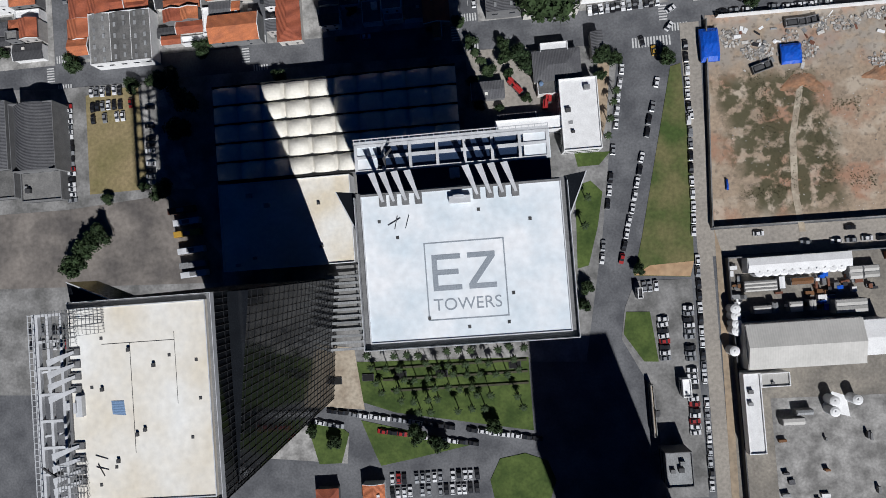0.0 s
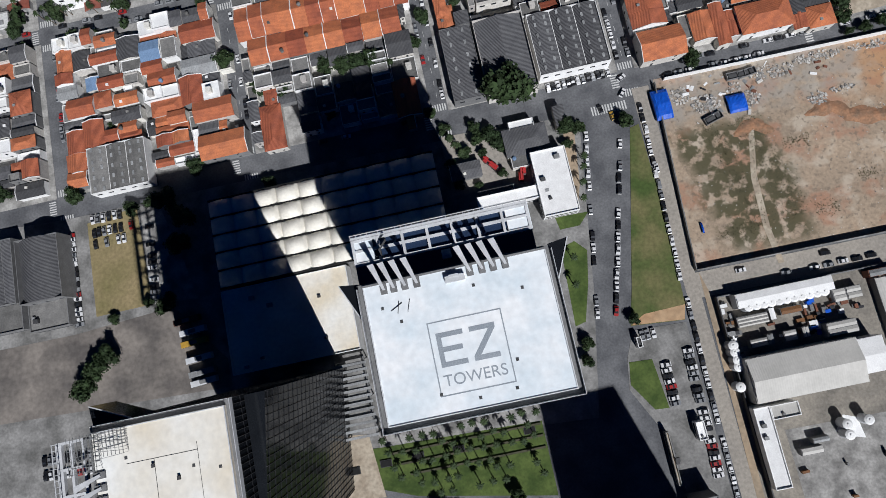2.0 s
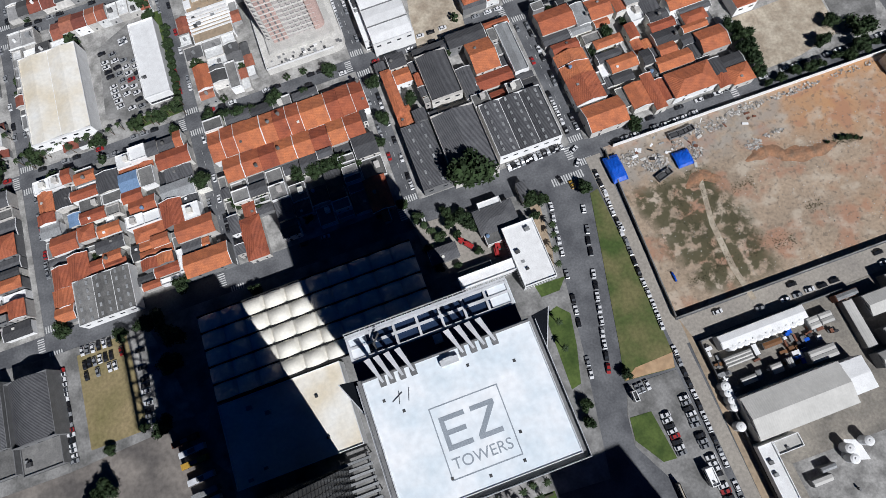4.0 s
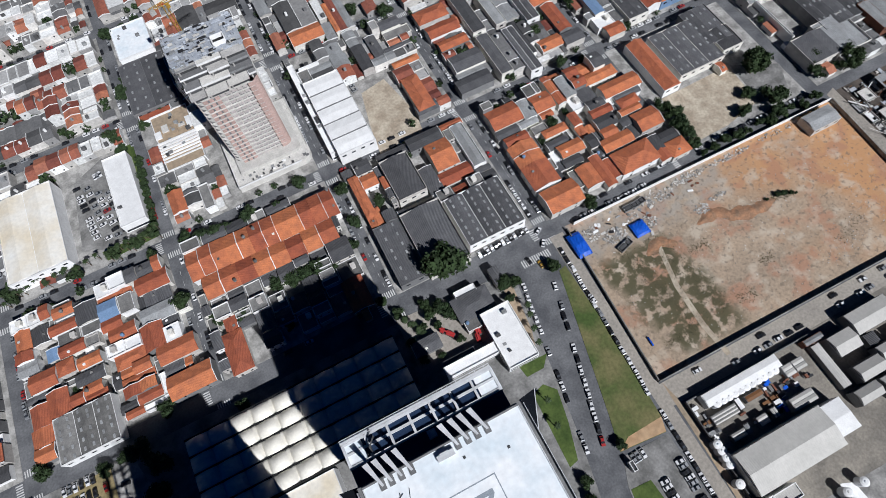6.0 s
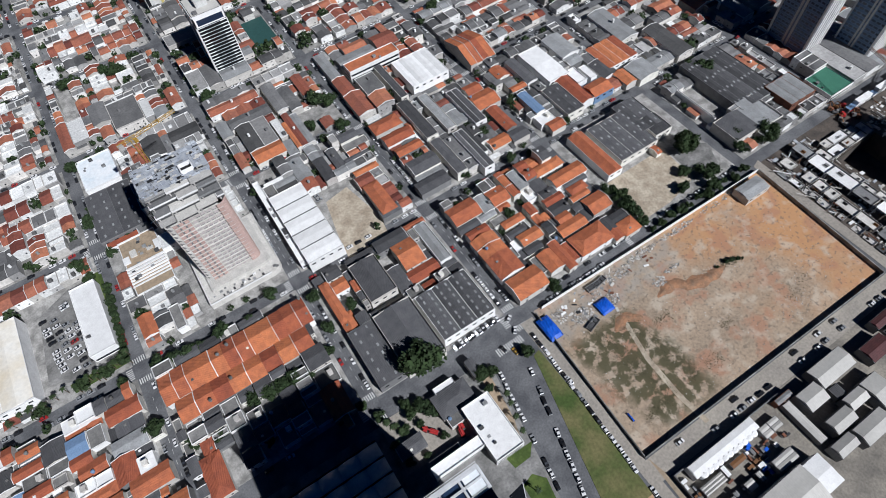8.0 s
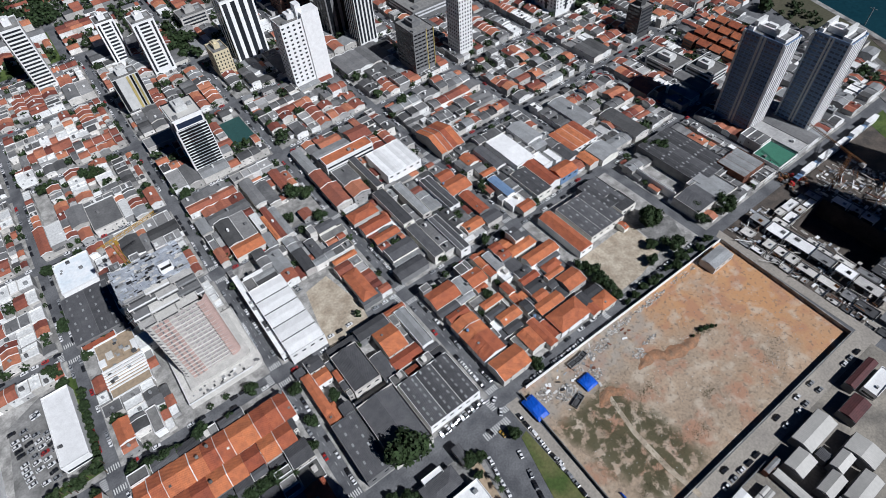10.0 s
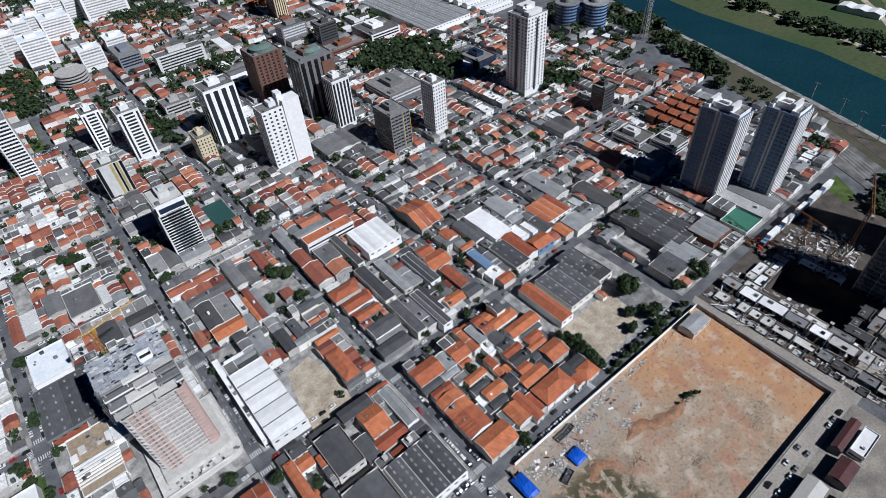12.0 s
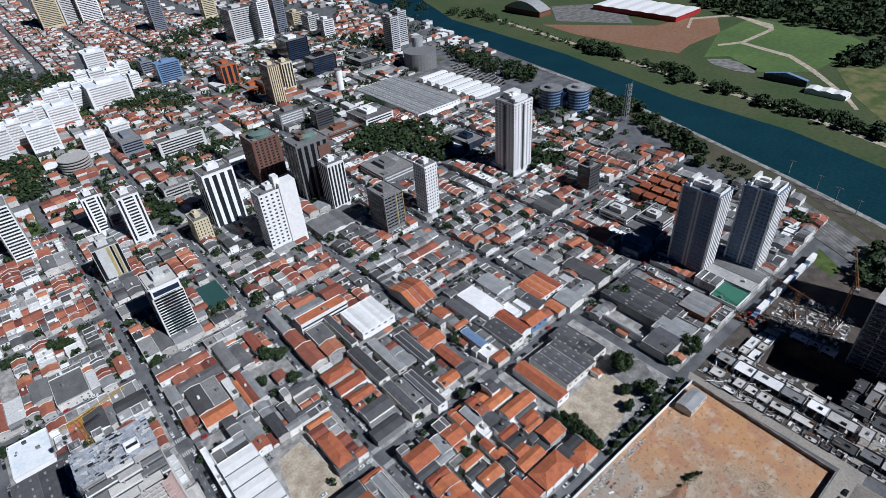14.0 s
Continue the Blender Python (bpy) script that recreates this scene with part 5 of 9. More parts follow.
# grey factory blocks by the trees
shed(283.3, 121.6, 316.6, 173.1, 7, 5, 1, "grey", "midgrey", skylights=4, label="dark grey factory hall with many bays and rooflights")
shed(308.8, 106.5, 331.3, 127.2, 8, 3, 1, "light", "brick", label="brick hall with a pale ribbed roof")
shed(265.3, 126.9, 266.6, 158.4, 6, 2, 1, "grey", "white", label="grey two-bay hall with white walls")
shed(277.4, 104.5, 299.3, 128.1, 6, 1, 1, "light", label="pale long hall with sheet roof")
shed(260.9, 106.0, 285.7, 124.9, 6, 1, 1, "grey", label="dark grey hall with a low roof")
flat_hall(338.2, 98.7, 359.7, 118.6, 4, "green", "white", "low building with a green roof court", "sports_court", 2)
shed(233.8, 73.5, 251.5, 83.4, 5, 1, 0, "light", label="small pale metal shed beside the plot", parapet=False)
# left part: large pale hall and its car park
shed(-160.2, 187.6, -130.3, 239.4, 9, 2, 1, "roofcream", "white", label="large pale warehouse with a low double roof", rise=1.2)
surface("car_park", [(-123.4, 239.1), (-105.6, 248.3), (-104.2, 192.2), (-113.8, 189.7), (-127.4, 196.2)], "yard", 0.2, "grey car park beside a warehouse", "car park")
OCC.append((-131.0, 184.0, -88.0, 250.0))
flat_hall(-103.4, 194.5, -90.1, 240.6, 6, "white", "white", "long white low building with a zigzag roof edge", "retail_building", 2)
surface("planting", [(-95.6, 249.5), (-87.5, 249.6), (-89.2, 185.0), (-116.6, 184.0), (-118.2, 190.0), (-92.5, 190.2)], "grass", 0.25, "green planting strip", "planting")
house(-76.9, 188.1, -69.5, 202.7, 6, "c", hip=False)
house(-61.3, 184.0, -56.0, 199.5, 5, "f")
# far left halls
shed(-154.4, 92.9, -127.8, 114.2, 6, 3, 1, "slab", "white", skylights=5, label="grey workshop hall with white rooflights and a white front", rise=1.0)
house(-164.3, 152.7, -157.4, 164.4, 5, "c")
house(-156.9, 152.8, -148.8, 162.2, 4.6, "g")
house(-148.8, 154.0, -135.8, 159.0, 5.2, "c")
house(-145.7, 162.2, -135.6, 167.7, 5, "c")
house(-135.5, 153.2, -125.1, 163.9, 4.8, "g")
house(-134.6, 147.2, -125.0, 152.8, 4.2, "f")
house(-152.3, 142.3, -146.4, 148.7, 4, "b")
house(-146.3, 141.1, -134.2, 146.7, 5, "c")
house(-134.1, 141.1, -127.7, 146.4, 3.6, "f")
house(-139.5, 131.6, -128.7, 137.1, 5, "c")
house(-148.8, 133.0, -141.2, 140.0, 4.8, "c")
house(-165.9, 140.9, -156.6, 147.2, 4.4, "l")
house(-161.6, 130.6, -149.3, 139.1, 5.2, "c")
house(-141.7, 123.9, -128.3, 129.5, 4.8, "g")
house(-163.5, 113.9, -155.5, 124.4, 4.8, "c")
house(-155.4, 114.2, -146.1, 127.3, 5.2, "c")
house(-146.0, 115.7, -139.6, 121.5, 4.6, "c")
house(-139.5, 115.1, -129.6, 118.4, 4.4, "c")
house(-164.9, 98.3, -156.0, 105.0, 4.8, "c")
house(-125.0, 150.0, -115.5, 159.2, 5, "b")
house(-115.5, 149.4, -108.3, 159.4, 4.4, "f")
house(-105.2, 154.4, -89.1, 163.3, 5, "c")
house(-106.8, 137.6, -90.6, 145.8, 5.2, "l")
house(-122.7, 135.9, -109.7, 143.7, 5, "c")
house(-122.8, 122.4, -108.8, 129.4, 5.2, "c")
house(-122.3, 113.5, -107.4, 116.8, 5, "c")
house(-117.6, 102.9, -106.3, 107.6, 4.8, "c")
house(-108.8, 124.4, -98.5, 137.5, 5.2, "c")
house(-103.8, 115.0, -86.2, 124.4, 5.8, "c")
house(-103.5, 97.0, -82.4, 108.0, 6, "c")
house(-106.2, 101.5, -103.5, 112.4, 4.2, "w")
house(-124.8, 99.3, -116.6, 102.5, 4, "c")
house(-90.5, 137.7, -84.5, 145.2, 3.6, "f")
# hall with a barrel roof and sheds by the grass car park
shed(-188.2, 50.4, -169.2, 78.5, 8, 1, 1, "grey", "midgrey", True, 0, "dark grey barrel-roofed hall", rise=4)
shed(-217.1, 52.6, -192.1, 81.5, 7, 5, 1, "grey", "midgrey", label="dark sawtooth workshop hall")
flat_hall(-188.4, 38.7, -170.8, 52.1, 5, "slab", "midgrey", "low flat-roofed grey shed beside a hall", "annex", 2)
flat_hall(-220.7, 40.9, -191.1, 53.0, 5, "slab", "midgrey", "low flat-roofed grey shed beside a hall", "annex", 2)

# construction site: concrete tower with netting, set-back slabs and formwork
def building_site(x0, y0, x1, y1, h):
    OCC.append((x0 - 10, y0 - 20, x1 + 8, y1 + 8))
    t = thing("unfinished_tower", "unfinished concrete tower with salmon netting below and formwork on top", "building site", at=(x0, y0, 0))
    w, d = x1 - x0, y1 - y0
    fl, net = 3.0, 57
    n = int(h // fl)
    r = random.Random(3)
    c = 3.0
    for i in range(n):
        z = i * fl
        b = max(0, (z - net) * 0.85)
        if z < net:
            part("floor_slab", Geo().prism([(c, 0), (w - c, 0), (w, c), (w, d), (0, d), (0, c)], z + fl - 0.3, z + fl), "palecon", t)
            # mid-grey fill paints the shaded gaps between the net bands
            part("core", Geo().box(0.5, c, z, w - 0.5, d - 0.5, z + fl - 0.3), "midgrey", t)
            for k in range(9):
                x = c + (w - 2 * c) * k / 9
                ww = (w - 2 * c) / 9
                m = "salmon" if k < 3 or k > 7 else "netgrey"
                part("netting", once(("net", m, k > 7), lambda: Geo().box(0.1, 0, 0.15, ww - 0.45 * (k <= 7), 0.4, fl - 0.55).mesh("netting", m)), m, t, at=(x, -0.15 if k > 7 else 0.3 + 0.5 * (2 < k <= 7), z))
            for k in range(6):
                part("netting", once("netside", lambda: Geo().box(-0.15, 0.2, 0.15, 0.3, 3.2, fl - 0.55).mesh("netting", "rawconcrete")), "rawconcrete", t, at=(0, c + k * (d - c) / 6, z))
            continue
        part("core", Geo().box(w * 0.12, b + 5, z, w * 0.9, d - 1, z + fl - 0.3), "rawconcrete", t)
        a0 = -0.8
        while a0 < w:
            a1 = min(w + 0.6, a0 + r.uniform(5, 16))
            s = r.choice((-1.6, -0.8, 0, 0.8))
            # mid-grey among the slab tones paints treads that lie in shade
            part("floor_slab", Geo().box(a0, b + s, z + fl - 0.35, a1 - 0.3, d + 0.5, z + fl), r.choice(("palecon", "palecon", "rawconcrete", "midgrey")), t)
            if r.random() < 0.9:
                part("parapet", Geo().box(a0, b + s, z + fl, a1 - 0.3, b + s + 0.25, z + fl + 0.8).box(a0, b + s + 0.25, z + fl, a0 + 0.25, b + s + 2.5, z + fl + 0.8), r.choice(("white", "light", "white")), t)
            # dark box painted in for the shade under the overhanging slab
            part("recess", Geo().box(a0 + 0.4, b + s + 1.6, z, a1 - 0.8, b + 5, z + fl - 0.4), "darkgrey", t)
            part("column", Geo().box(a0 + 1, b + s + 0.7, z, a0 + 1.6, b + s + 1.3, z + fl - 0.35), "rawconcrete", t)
            a0 = a1
    g, side = Geo(), Geo()
    for i in range(19):
        z = i * fl
        for k in (1, 2):
            x = c + (w - 2 * c) * k / 9
            g.box(x - 0.45, -0.2, z + 1.0, x + 0.35, 0.5, z + 1.9)
        for k in range(4, 8):
            x = c + (w - 2 * c) * k / 9
            g.box(x - 0.1, 0.7, z - 0.02, x + 1.9, 0.85, z + 0.3)
        for k in range(8):
            y = c + (d - c) * (k + 0.3) / 8
            side.box(-0.22, y, z + 0.8, 0.1, y + 1.5, z + 2.3)
    tagged(part("window_grid", g, "midgrey", t), "rows of small grey window openings", kind="stuff")
    tagged(part("window_grid", side, "glass_dark", t), "rows of dark window openings of a side wall", kind="stuff")
    part("corner_wall", Geo().cyl(w - c, c, 0, net, c * 0.98, 16), "salmon", t)
    top = n * fl
    part("deck", Geo().box(-2, (h - net) * 0.8, top, w + 1, d + 2, top + 0.25), "form", t)
    for k in range(210):
        a, b = r.uniform(-2.5, w - 0.5), r.uniform((h - net) * 0.8 - 2, d + 2)
        if 19 < a < 25 and 14 < b < 19:
            continue
        if r.random() < 0.6:
            z = top + 0.25 + r.choice((0.0, 0.5, 1.1))
            g = Geo().box(0, 0, 0, r.uniform(0.8, 3.6), r.uniform(0.4, 1.8), 0.18)
            part("formwork_panel", g, r.choice(("form", "form", "light", "palecon", "steel")), t, at=(a, b, z))
        else:
            part("prop", Geo().beam((a, b, top - 1), (a + r.uniform(-0.4, 0.4), b + r.uniform(-0.4, 0.4), top + r.uniform(1.2, 2.8)), 0.16), r.choice(("light", "form")), t)
    part("lift_shaft", Geo().box(19, 14, top, 25, 14.4, top + 2.6).box(19, 18.6, top, 25, 19, top + 2.6).box(19, 14.4, top, 19.4, 18.6, top + 2.6).box(24.6, 14.4, top, 25, 18.6, top + 2.6), "white", t)
    # black sheet at deck level stands in for the shaft's dark depth
    part("shaft_floor", Geo().box(19.4, 14.4, top + 0.25, 24.6, 18.6, top + 0.4), "rubber", t)
    for k in range(9):
        part("scaffold", Geo().beam((-1.6, d * k / 8, top - 12), (-1.6, d * k / 8, top + 1.5), 0.16).beam((-1.6, d * k / 8, top), (0, d * k / 8, top), 0.12), "light", t)
    # rounded white podium in two levels
    arc = lambda cx, cy, rad, a0: [(cx + rad * math.cos(radians(a0 + 15 * q)), cy + rad * math.sin(radians(a0 + 15 * q))) for q in range(7)]
    part("podium", Geo().prism([(-5, -12)] + arc(w + 0.5, -6, 6, -90) + [(w + 6.5, d + 4), (-5, d + 4)], 0, 4.2), "palecon", t)
    part("podium", Geo().prism([(-1, -5)] + arc(w - 1, -1, 4, -90) + [(w + 3, d), (-1, d)], 4.2, 6.4), "palecon", t)
    part("podium_wall", Geo().box(-5, -12, 4.2, w, -11.7, 5.2).box(w + 6.2, -4, 4.2, w + 6.5, d + 4, 5.2).box(-5, -11.7, 4.2, -4.7, d, 5.2), "white", t)
    for k in range(24):
        x, y = r.uniform(-4, w + 4), r.uniform(-11, -6)
        part("site_pallet", Geo().box(x, y, 4.2, x + r.uniform(0.6, 2), y + r.uniform(0.5, 1.4), 4.5 + r.uniform(0, 0.6)), r.choice(("light", "midgrey", "white", "darkgrey")), t)
    return t


building_site(-37, 200, -6.5, 229, 71)
low = flat_hall(-73.1, 217.1, -51.8, 257.2, 4, "dirt", "white", "low unfinished concrete podium with formwork boards", "unfinished_podium", 12)
for k in range(7):
    part("concrete_step", Geo().box(-11, -14 + 2.1 * k, 4.15, 11, -13.2 + 2.1 * k, 4.7 + 0.15 * k), "white", low)
for k in range(5):
    part("concrete_slab", Geo().box(-11 + 4.6 * k, 3 + (k % 2) * 3, 4.15, -7.4 + 4.6 * k, 8 + (k % 3) * 3, 4.9), ("white", "palecon", "dirt", "palecon", "white")[k], low)


def tower_crane(x, y, h, arm, turn, label="yellow lattice tower crane on a building site", m="yellow"):
    t = thing("tower_crane", label, "crane", "tower cranes", (x, y, 0), turn)
    g = Geo()
    for a, b in ((-0.8, -0.8), (0.8, -0.8), (0.8, 0.8), (-0.8, 0.8)):
        g.beam((a, b, 0), (a, b, h), 0.25)
    for i in range(int(h // 3)):
        s = 1 if i % 2 else -1
        g.beam((-0.8 * s, -0.8, i * 3), (0.8 * s, -0.8, i * 3 + 3), 0.15).beam((-0.8, 0.8 * s, i * 3), (-0.8, -0.8 * s, i * 3 + 3), 0.15).beam((0.8, 0.8 * s, i * 3), (0.8, -0.8 * s, i * 3 + 3), 0.15)
    part("mast", g, m, t)
    g = Geo()
    for y0, z0 in ((-0.7, 0), (0.7, 0), (0, 1.3)):
        g.beam((-arm * 0.3, y0, h + z0), (arm, y0, h + z0), 0.22)
    for i in range(int(arm * 1.3 / 2)):
        x0 = -arm * 0.3 + i * 2
        g.beam((x0, -0.7, h), (x0 + 1, 0, h + 1.3), 0.13).beam((x0 + 1, 0, h + 1.3), (x0 + 2, 0.7, h), 0.13).beam((x0, -0.7, h), (x0, 0.7, h), 0.13)
    part("jib", g, m, t)
    part("counterweight", Geo().box(-arm * 0.3, -1, h - 2, -arm * 0.3 + 2.5, 1, h + 0.2), "rawconcrete", t)
    part("cab", Geo().box(0.6, -1.6, h - 2.2, 2.2, -0.3, h - 0.2), m, t)
    return t


tower_crane(-30.4, 244.4, 75, 24, 14)

# houses in the rest of the nearer blocks
shed(-80.2, 261.6, -53.3, 301.9, 6, 2, 1, "grey", "midgrey", skylights=6, label="dark grey hall with many rooflights", rise=0.7)
flat_hall(-77.7, 305.7, -56.3, 334.0, 6, "roofwhite", "white", "modern white house with pale blue-green flat roof", "office_building", 4)
flat_hall(-78.5, 256.3, -60.0, 277.2, 4, "clay", "white", "low white house with a red tiled strip", "building", 1)
MIXES = {(0, 0): "ccgfgfw", (1, 0): "ccccgfwf", (2, 0): "gfgfg", (3, 0): "ggcf", (4, 0): "cccgfgcw"}
terrace_block(SX[1] + 5.6, SY[0] + 6, -131, SY[1] - 6, "cccccgfww", 71, wid=(6.5, 10), dep=(9, 13))
terrace_block(-127, SY[0] + 6, SX[2] - 5.6, SY[1] - 6, "cccccgfwwp", 72, wid=(6.5, 10), dep=(9, 13))
terrace_block(SX[4] + 5.6, SY[0] + 6, 126, SY[1] - 6, "cccccgfg", 73, wid=(6, 9), dep=(8, 12))
terrace_block(130, SY[0] + 6, SX[5] - 5.6, SY[1] - 6, "cccccgg", 74, wid=(6, 9), dep=(8, 12))
for i in (0, 2, 3):
    fill(SX[i] + 5.6, SY[0] + 6, SX[i + 1] - 5.6, SY[1] - 6, MIXES[(i, 0)], 40 + i * 10, size=(9, 16) if i < 4 else (8.5, 14))

# ---------------------------------------------------------------- bare plot: walls, tarpaulins, rubble, weeds


def wall_line(x0, y0, x1, y1, h, m, label, name="boundary_wall", t=0.3):
    d = Vector((x1 - x0, y1 - y0, 0)).normalized()
    n = Vector((-d.y, d.x, 0)) * t / 2
    p, q = Vector((x0, y0, 0)), Vector((x1, y1, 0))
    ob = new(name, Geo().prism([tuple(v.xy) for v in (p - n, q - n, q + n, p + n)], 0, h).prism([tuple(v.xy) for v in (p - n * 1.6, q - n * 1.6, q + n * 1.6, p + n * 1.6)], h, h + 0.12).mesh(name, m))
    return tagged(ob, label, "wall", kind="structure")


wall_line(91.2, 5.8, 254.5, 4.2, 2.6, "concrete", "grey wall round the bare plot")
wall_line(91.2, 5.8, 95.6, 88, 2.2, "yard", "low grey wall beside the street")
wall_line(254.5, 4.2, 258.5, 86, 2.6, "concrete", "grey wall round the bare plot")
wall_line(100, 88.6, 258, 86.3, 2.6, "white", "white wall along the street")


surface("dirt_track", [(128.8, 59.5), (131.0, 58.9), (126.5, 39.2), (125.5, 16.7), (126.9, 1.6), (124.5, 1.7), (122.9, 17.4), (123.9, 38.6)], "sand", 0.16, "pale wheel track across the weeds", "track")


def scatter(name, label, m, places, size, seed, flat=0.4, z=0.1):
    """Many small lumps in one mesh; places: (x, y, rx, ry, count)."""
    r, g = random.Random(seed), Geo()
    for cx, cy, rx, ry, n in places:
        for _ in range(n):
            a, q = r.uniform(0, 6.3), math.sqrt(r.random())
            x, y, s = cx + rx * q * math.cos(a), cy + ry * q * math.sin(a), r.uniform(*size)
            e = r.uniform(0, 3.1)
            c, d = math.cos(e) * s, math.sin(e) * s
            k = r.uniform(0.3, 1)
            g.prism([(x - c, y - d), (x + d * k, y - c * k), (x + c, y + d), (x - d * k, y + c * k)], z - 0.05, z + s * flat * r.uniform(0.4, 1.6))
    return tagged(new(name, g.mesh(name, m)), label, name.replace("_", " "), kind="stuff")


def weeds(places, seed):
    r, g = random.Random(seed), Geo()
    for cx, cy, rx, ry, n, tilt in places:
        ct, st = math.cos(tilt), math.sin(tilt)
        for _ in range(n):
            u, v = r.uniform(-1, 1), r.gauss(0, 0.45)
            x, y = cx + rx * u * ct - ry * v * st, cy + rx * u * st + ry * v * ct
            for _ in range(3):
                s, a = r.uniform(0.1, 0.32), r.uniform(0, 6.3)
                g.face([(x + r.uniform(-s, s), y + r.uniform(-s, s), 0.12), (x + s * math.cos(a), y + s * math.sin(a), 0.2 + 0.4 * s), (x + s * math.cos(a + 2), y + s * math.sin(a + 2), 0.15 + 0.5 * s)])
    return tagged(new("weeds", g.mesh("weeds", "weedleaf")), "dark dry weeds growing over bare earth", "weeds", kind="stuff")


M["weedleaf"] = mat("weed_leaves", (0.10, 0.092, 0.05), (0.07, 0.066, 0.034), 0.95, rnd=0.35, island=True, bump=0)
weeds(((118, 42, 24, 6, 900, 1.75), (133, 42, 24, 7, 1000, 1.8), (112, 18, 8, 3, 160, 0), (146, 50, 6, 3, 120, 0), (214, 24, 10, 4, 70, 0.3), (199, 53.5, 6, 2.4, 300, -0.2), (150, 20, 5, 4, 120, 0), (170, 30, 4, 3, 90, 0)), 5)
scatter("rubble", "pale heaps of broken concrete and building waste", "junk", ((105, 80, 4, 4, 120), (115, 74, 6, 4, 220), (130, 72, 8, 4, 160), (145, 82, 10, 3, 170), (165, 84, 10, 2.2, 160), (128, 78, 3, 3, 50), (160, 66, 4, 3, 110), (190, 84, 14, 1.8, 140), (172, 68, 6, 1.5, 60), (222, 84, 14, 1.5, 70)), (0.15, 0.8), 6)
scatter("stones", "scattered dark stones and clods on bare earth", "junk", ((175, 40, 74, 34, 500), (225, 45, 25, 30, 70), (222, 26, 22, 8, 70), (205, 18, 16, 5, 120), (180, 56, 14, 2, 160)), (0.08, 0.34), 7)




def earth_bank(pts, wide, high, seed, m, label):
    """A low uneven ridge of earth along a line."""
    r, g, n = random.Random(seed), Geo(), 7
    rows = []
    for k in range(len(pts) - 1):
        for q in range(8):
            t = q / 8
            rows.append((pts[k][0] * (1 - t) + pts[k + 1][0] * t, pts[k][1] * (1 - t) + pts[k + 1][1] * t))
    line = []
    for k, (x, y) in enumerate(rows):
        e = math.sin(math.pi * (k + 0.3) / len(rows)) ** 0.5
        ww = wide * e * (1 + 0.2 * math.sin(k * 0.9 + seed))
        line.append([(x + r.uniform(-0.4, 0.4), y + ww * (i / (n - 1) - 0.5), 0.08 + max(0, high * e * math.sin(math.pi * i / (n - 1)) ** 1.5 * r.uniform(0.8, 1.1))) for i in range(n)])
    for a, b in zip(line, line[1:]):
        for i in range(n - 1):
            g.face([a[i], b[i], b[i + 1], a[i + 1]])
    return tagged(new("earth_bank", g.mesh("earth_bank", m)), label, "earth bank", kind="structure")


earth_bank([(153, 60), (164, 61.5), (172, 55.5), (184, 53), (196, 53.5)], 8.0, 0.8, 3, "redbank", "eroded reddish-brown earth bank across the plot")
earth_bank([(122, 58), (131, 61), (140, 56)], 7.0, 0.4, 4, "redbank", "low heap of reddish earth on the plot")
for k, (x, y, r) in enumerate(((196.5, 54.8, 1.5), (199.5, 53.6, 1.9), (202.8, 52.2, 1.4), (190.5, 55.0, 1.0), (205.0, 51.0, 0.9))):
    tree(x, y, r, k + 71, "low dark green shrub on the earth plot")
heap = random.Random(23)
for k in range(46):
    x, y = heap.uniform(104, 168), heap.uniform(76, 86)
    if k > 30:
        x, y = heap.uniform(108, 136), heap.uniform(66, 78)
    s = thing("scrap_sheet", "pale broken board lying on bare earth", "scrap", "scrap boards", (x, y, 0.1), heap.uniform(0, 180))
    w, d = heap.uniform(0.4, 1.6), heap.uniform(0.2, 0.8)
    part("board", Geo().box(-w, -d, 0, w, d, heap.uniform(0.1, 0.5)), heap.choice(("white", "palecon", "light", "brick", "steel", "white")), s)


def tarpaulin(x0, y0, x1, y1, h, seed):
    t = thing("tarpaulin_tent", "crumpled bright blue tarpaulin shelter on bare earth", "tarpaulin", "blue tarpaulins", ((x0 + x1) / 2, (y0 + y1) / 2, 0.1))
    r, g, n = random.Random(seed), Geo(), 8
    X, Y = (x1 - x0) / 2, (y1 - y0) / 2
    H = [[(h * (1 - 0.35 * abs(2 * j / n - 1) ** 1.5) + r.uniform(-0.15, 0.15)) * (1 if 0 < i < n and 0 < j < n else 0.75) for j in range(n + 1)] for i in range(n + 1)]
    P = lambda i, j: (-X + 2 * X * i / n, -Y + 2 * Y * j / n, H[i][j])
    for i in range(n):
        for j in range(n):
            g.face([P(i, j), P(i + 1, j), P(i + 1, j + 1), P(i, j + 1)])
    for i in range(n):
        for a, b in ((P(i, 0), P(i + 1, 0)), (P(i + 1, n), P(i, n)), (P(0, i + 1), P(0, i)), (P(n, i), P(n, i + 1))):
            g.face([(a[0], a[1], 0.8), (b[0], b[1], 0.8), b, a])
    part("cover", g, "tarp", t)
    for sx in (-1, 1):
        for sy in (-1, 1):
            part("post", Geo().box(sx * X * 0.92 - 0.08, sy * Y * 0.92 - 0.08, 0, sx * X * 0.92 + 0.08, sy * Y * 0.92 + 0.08, h * 0.6), "steel", t)


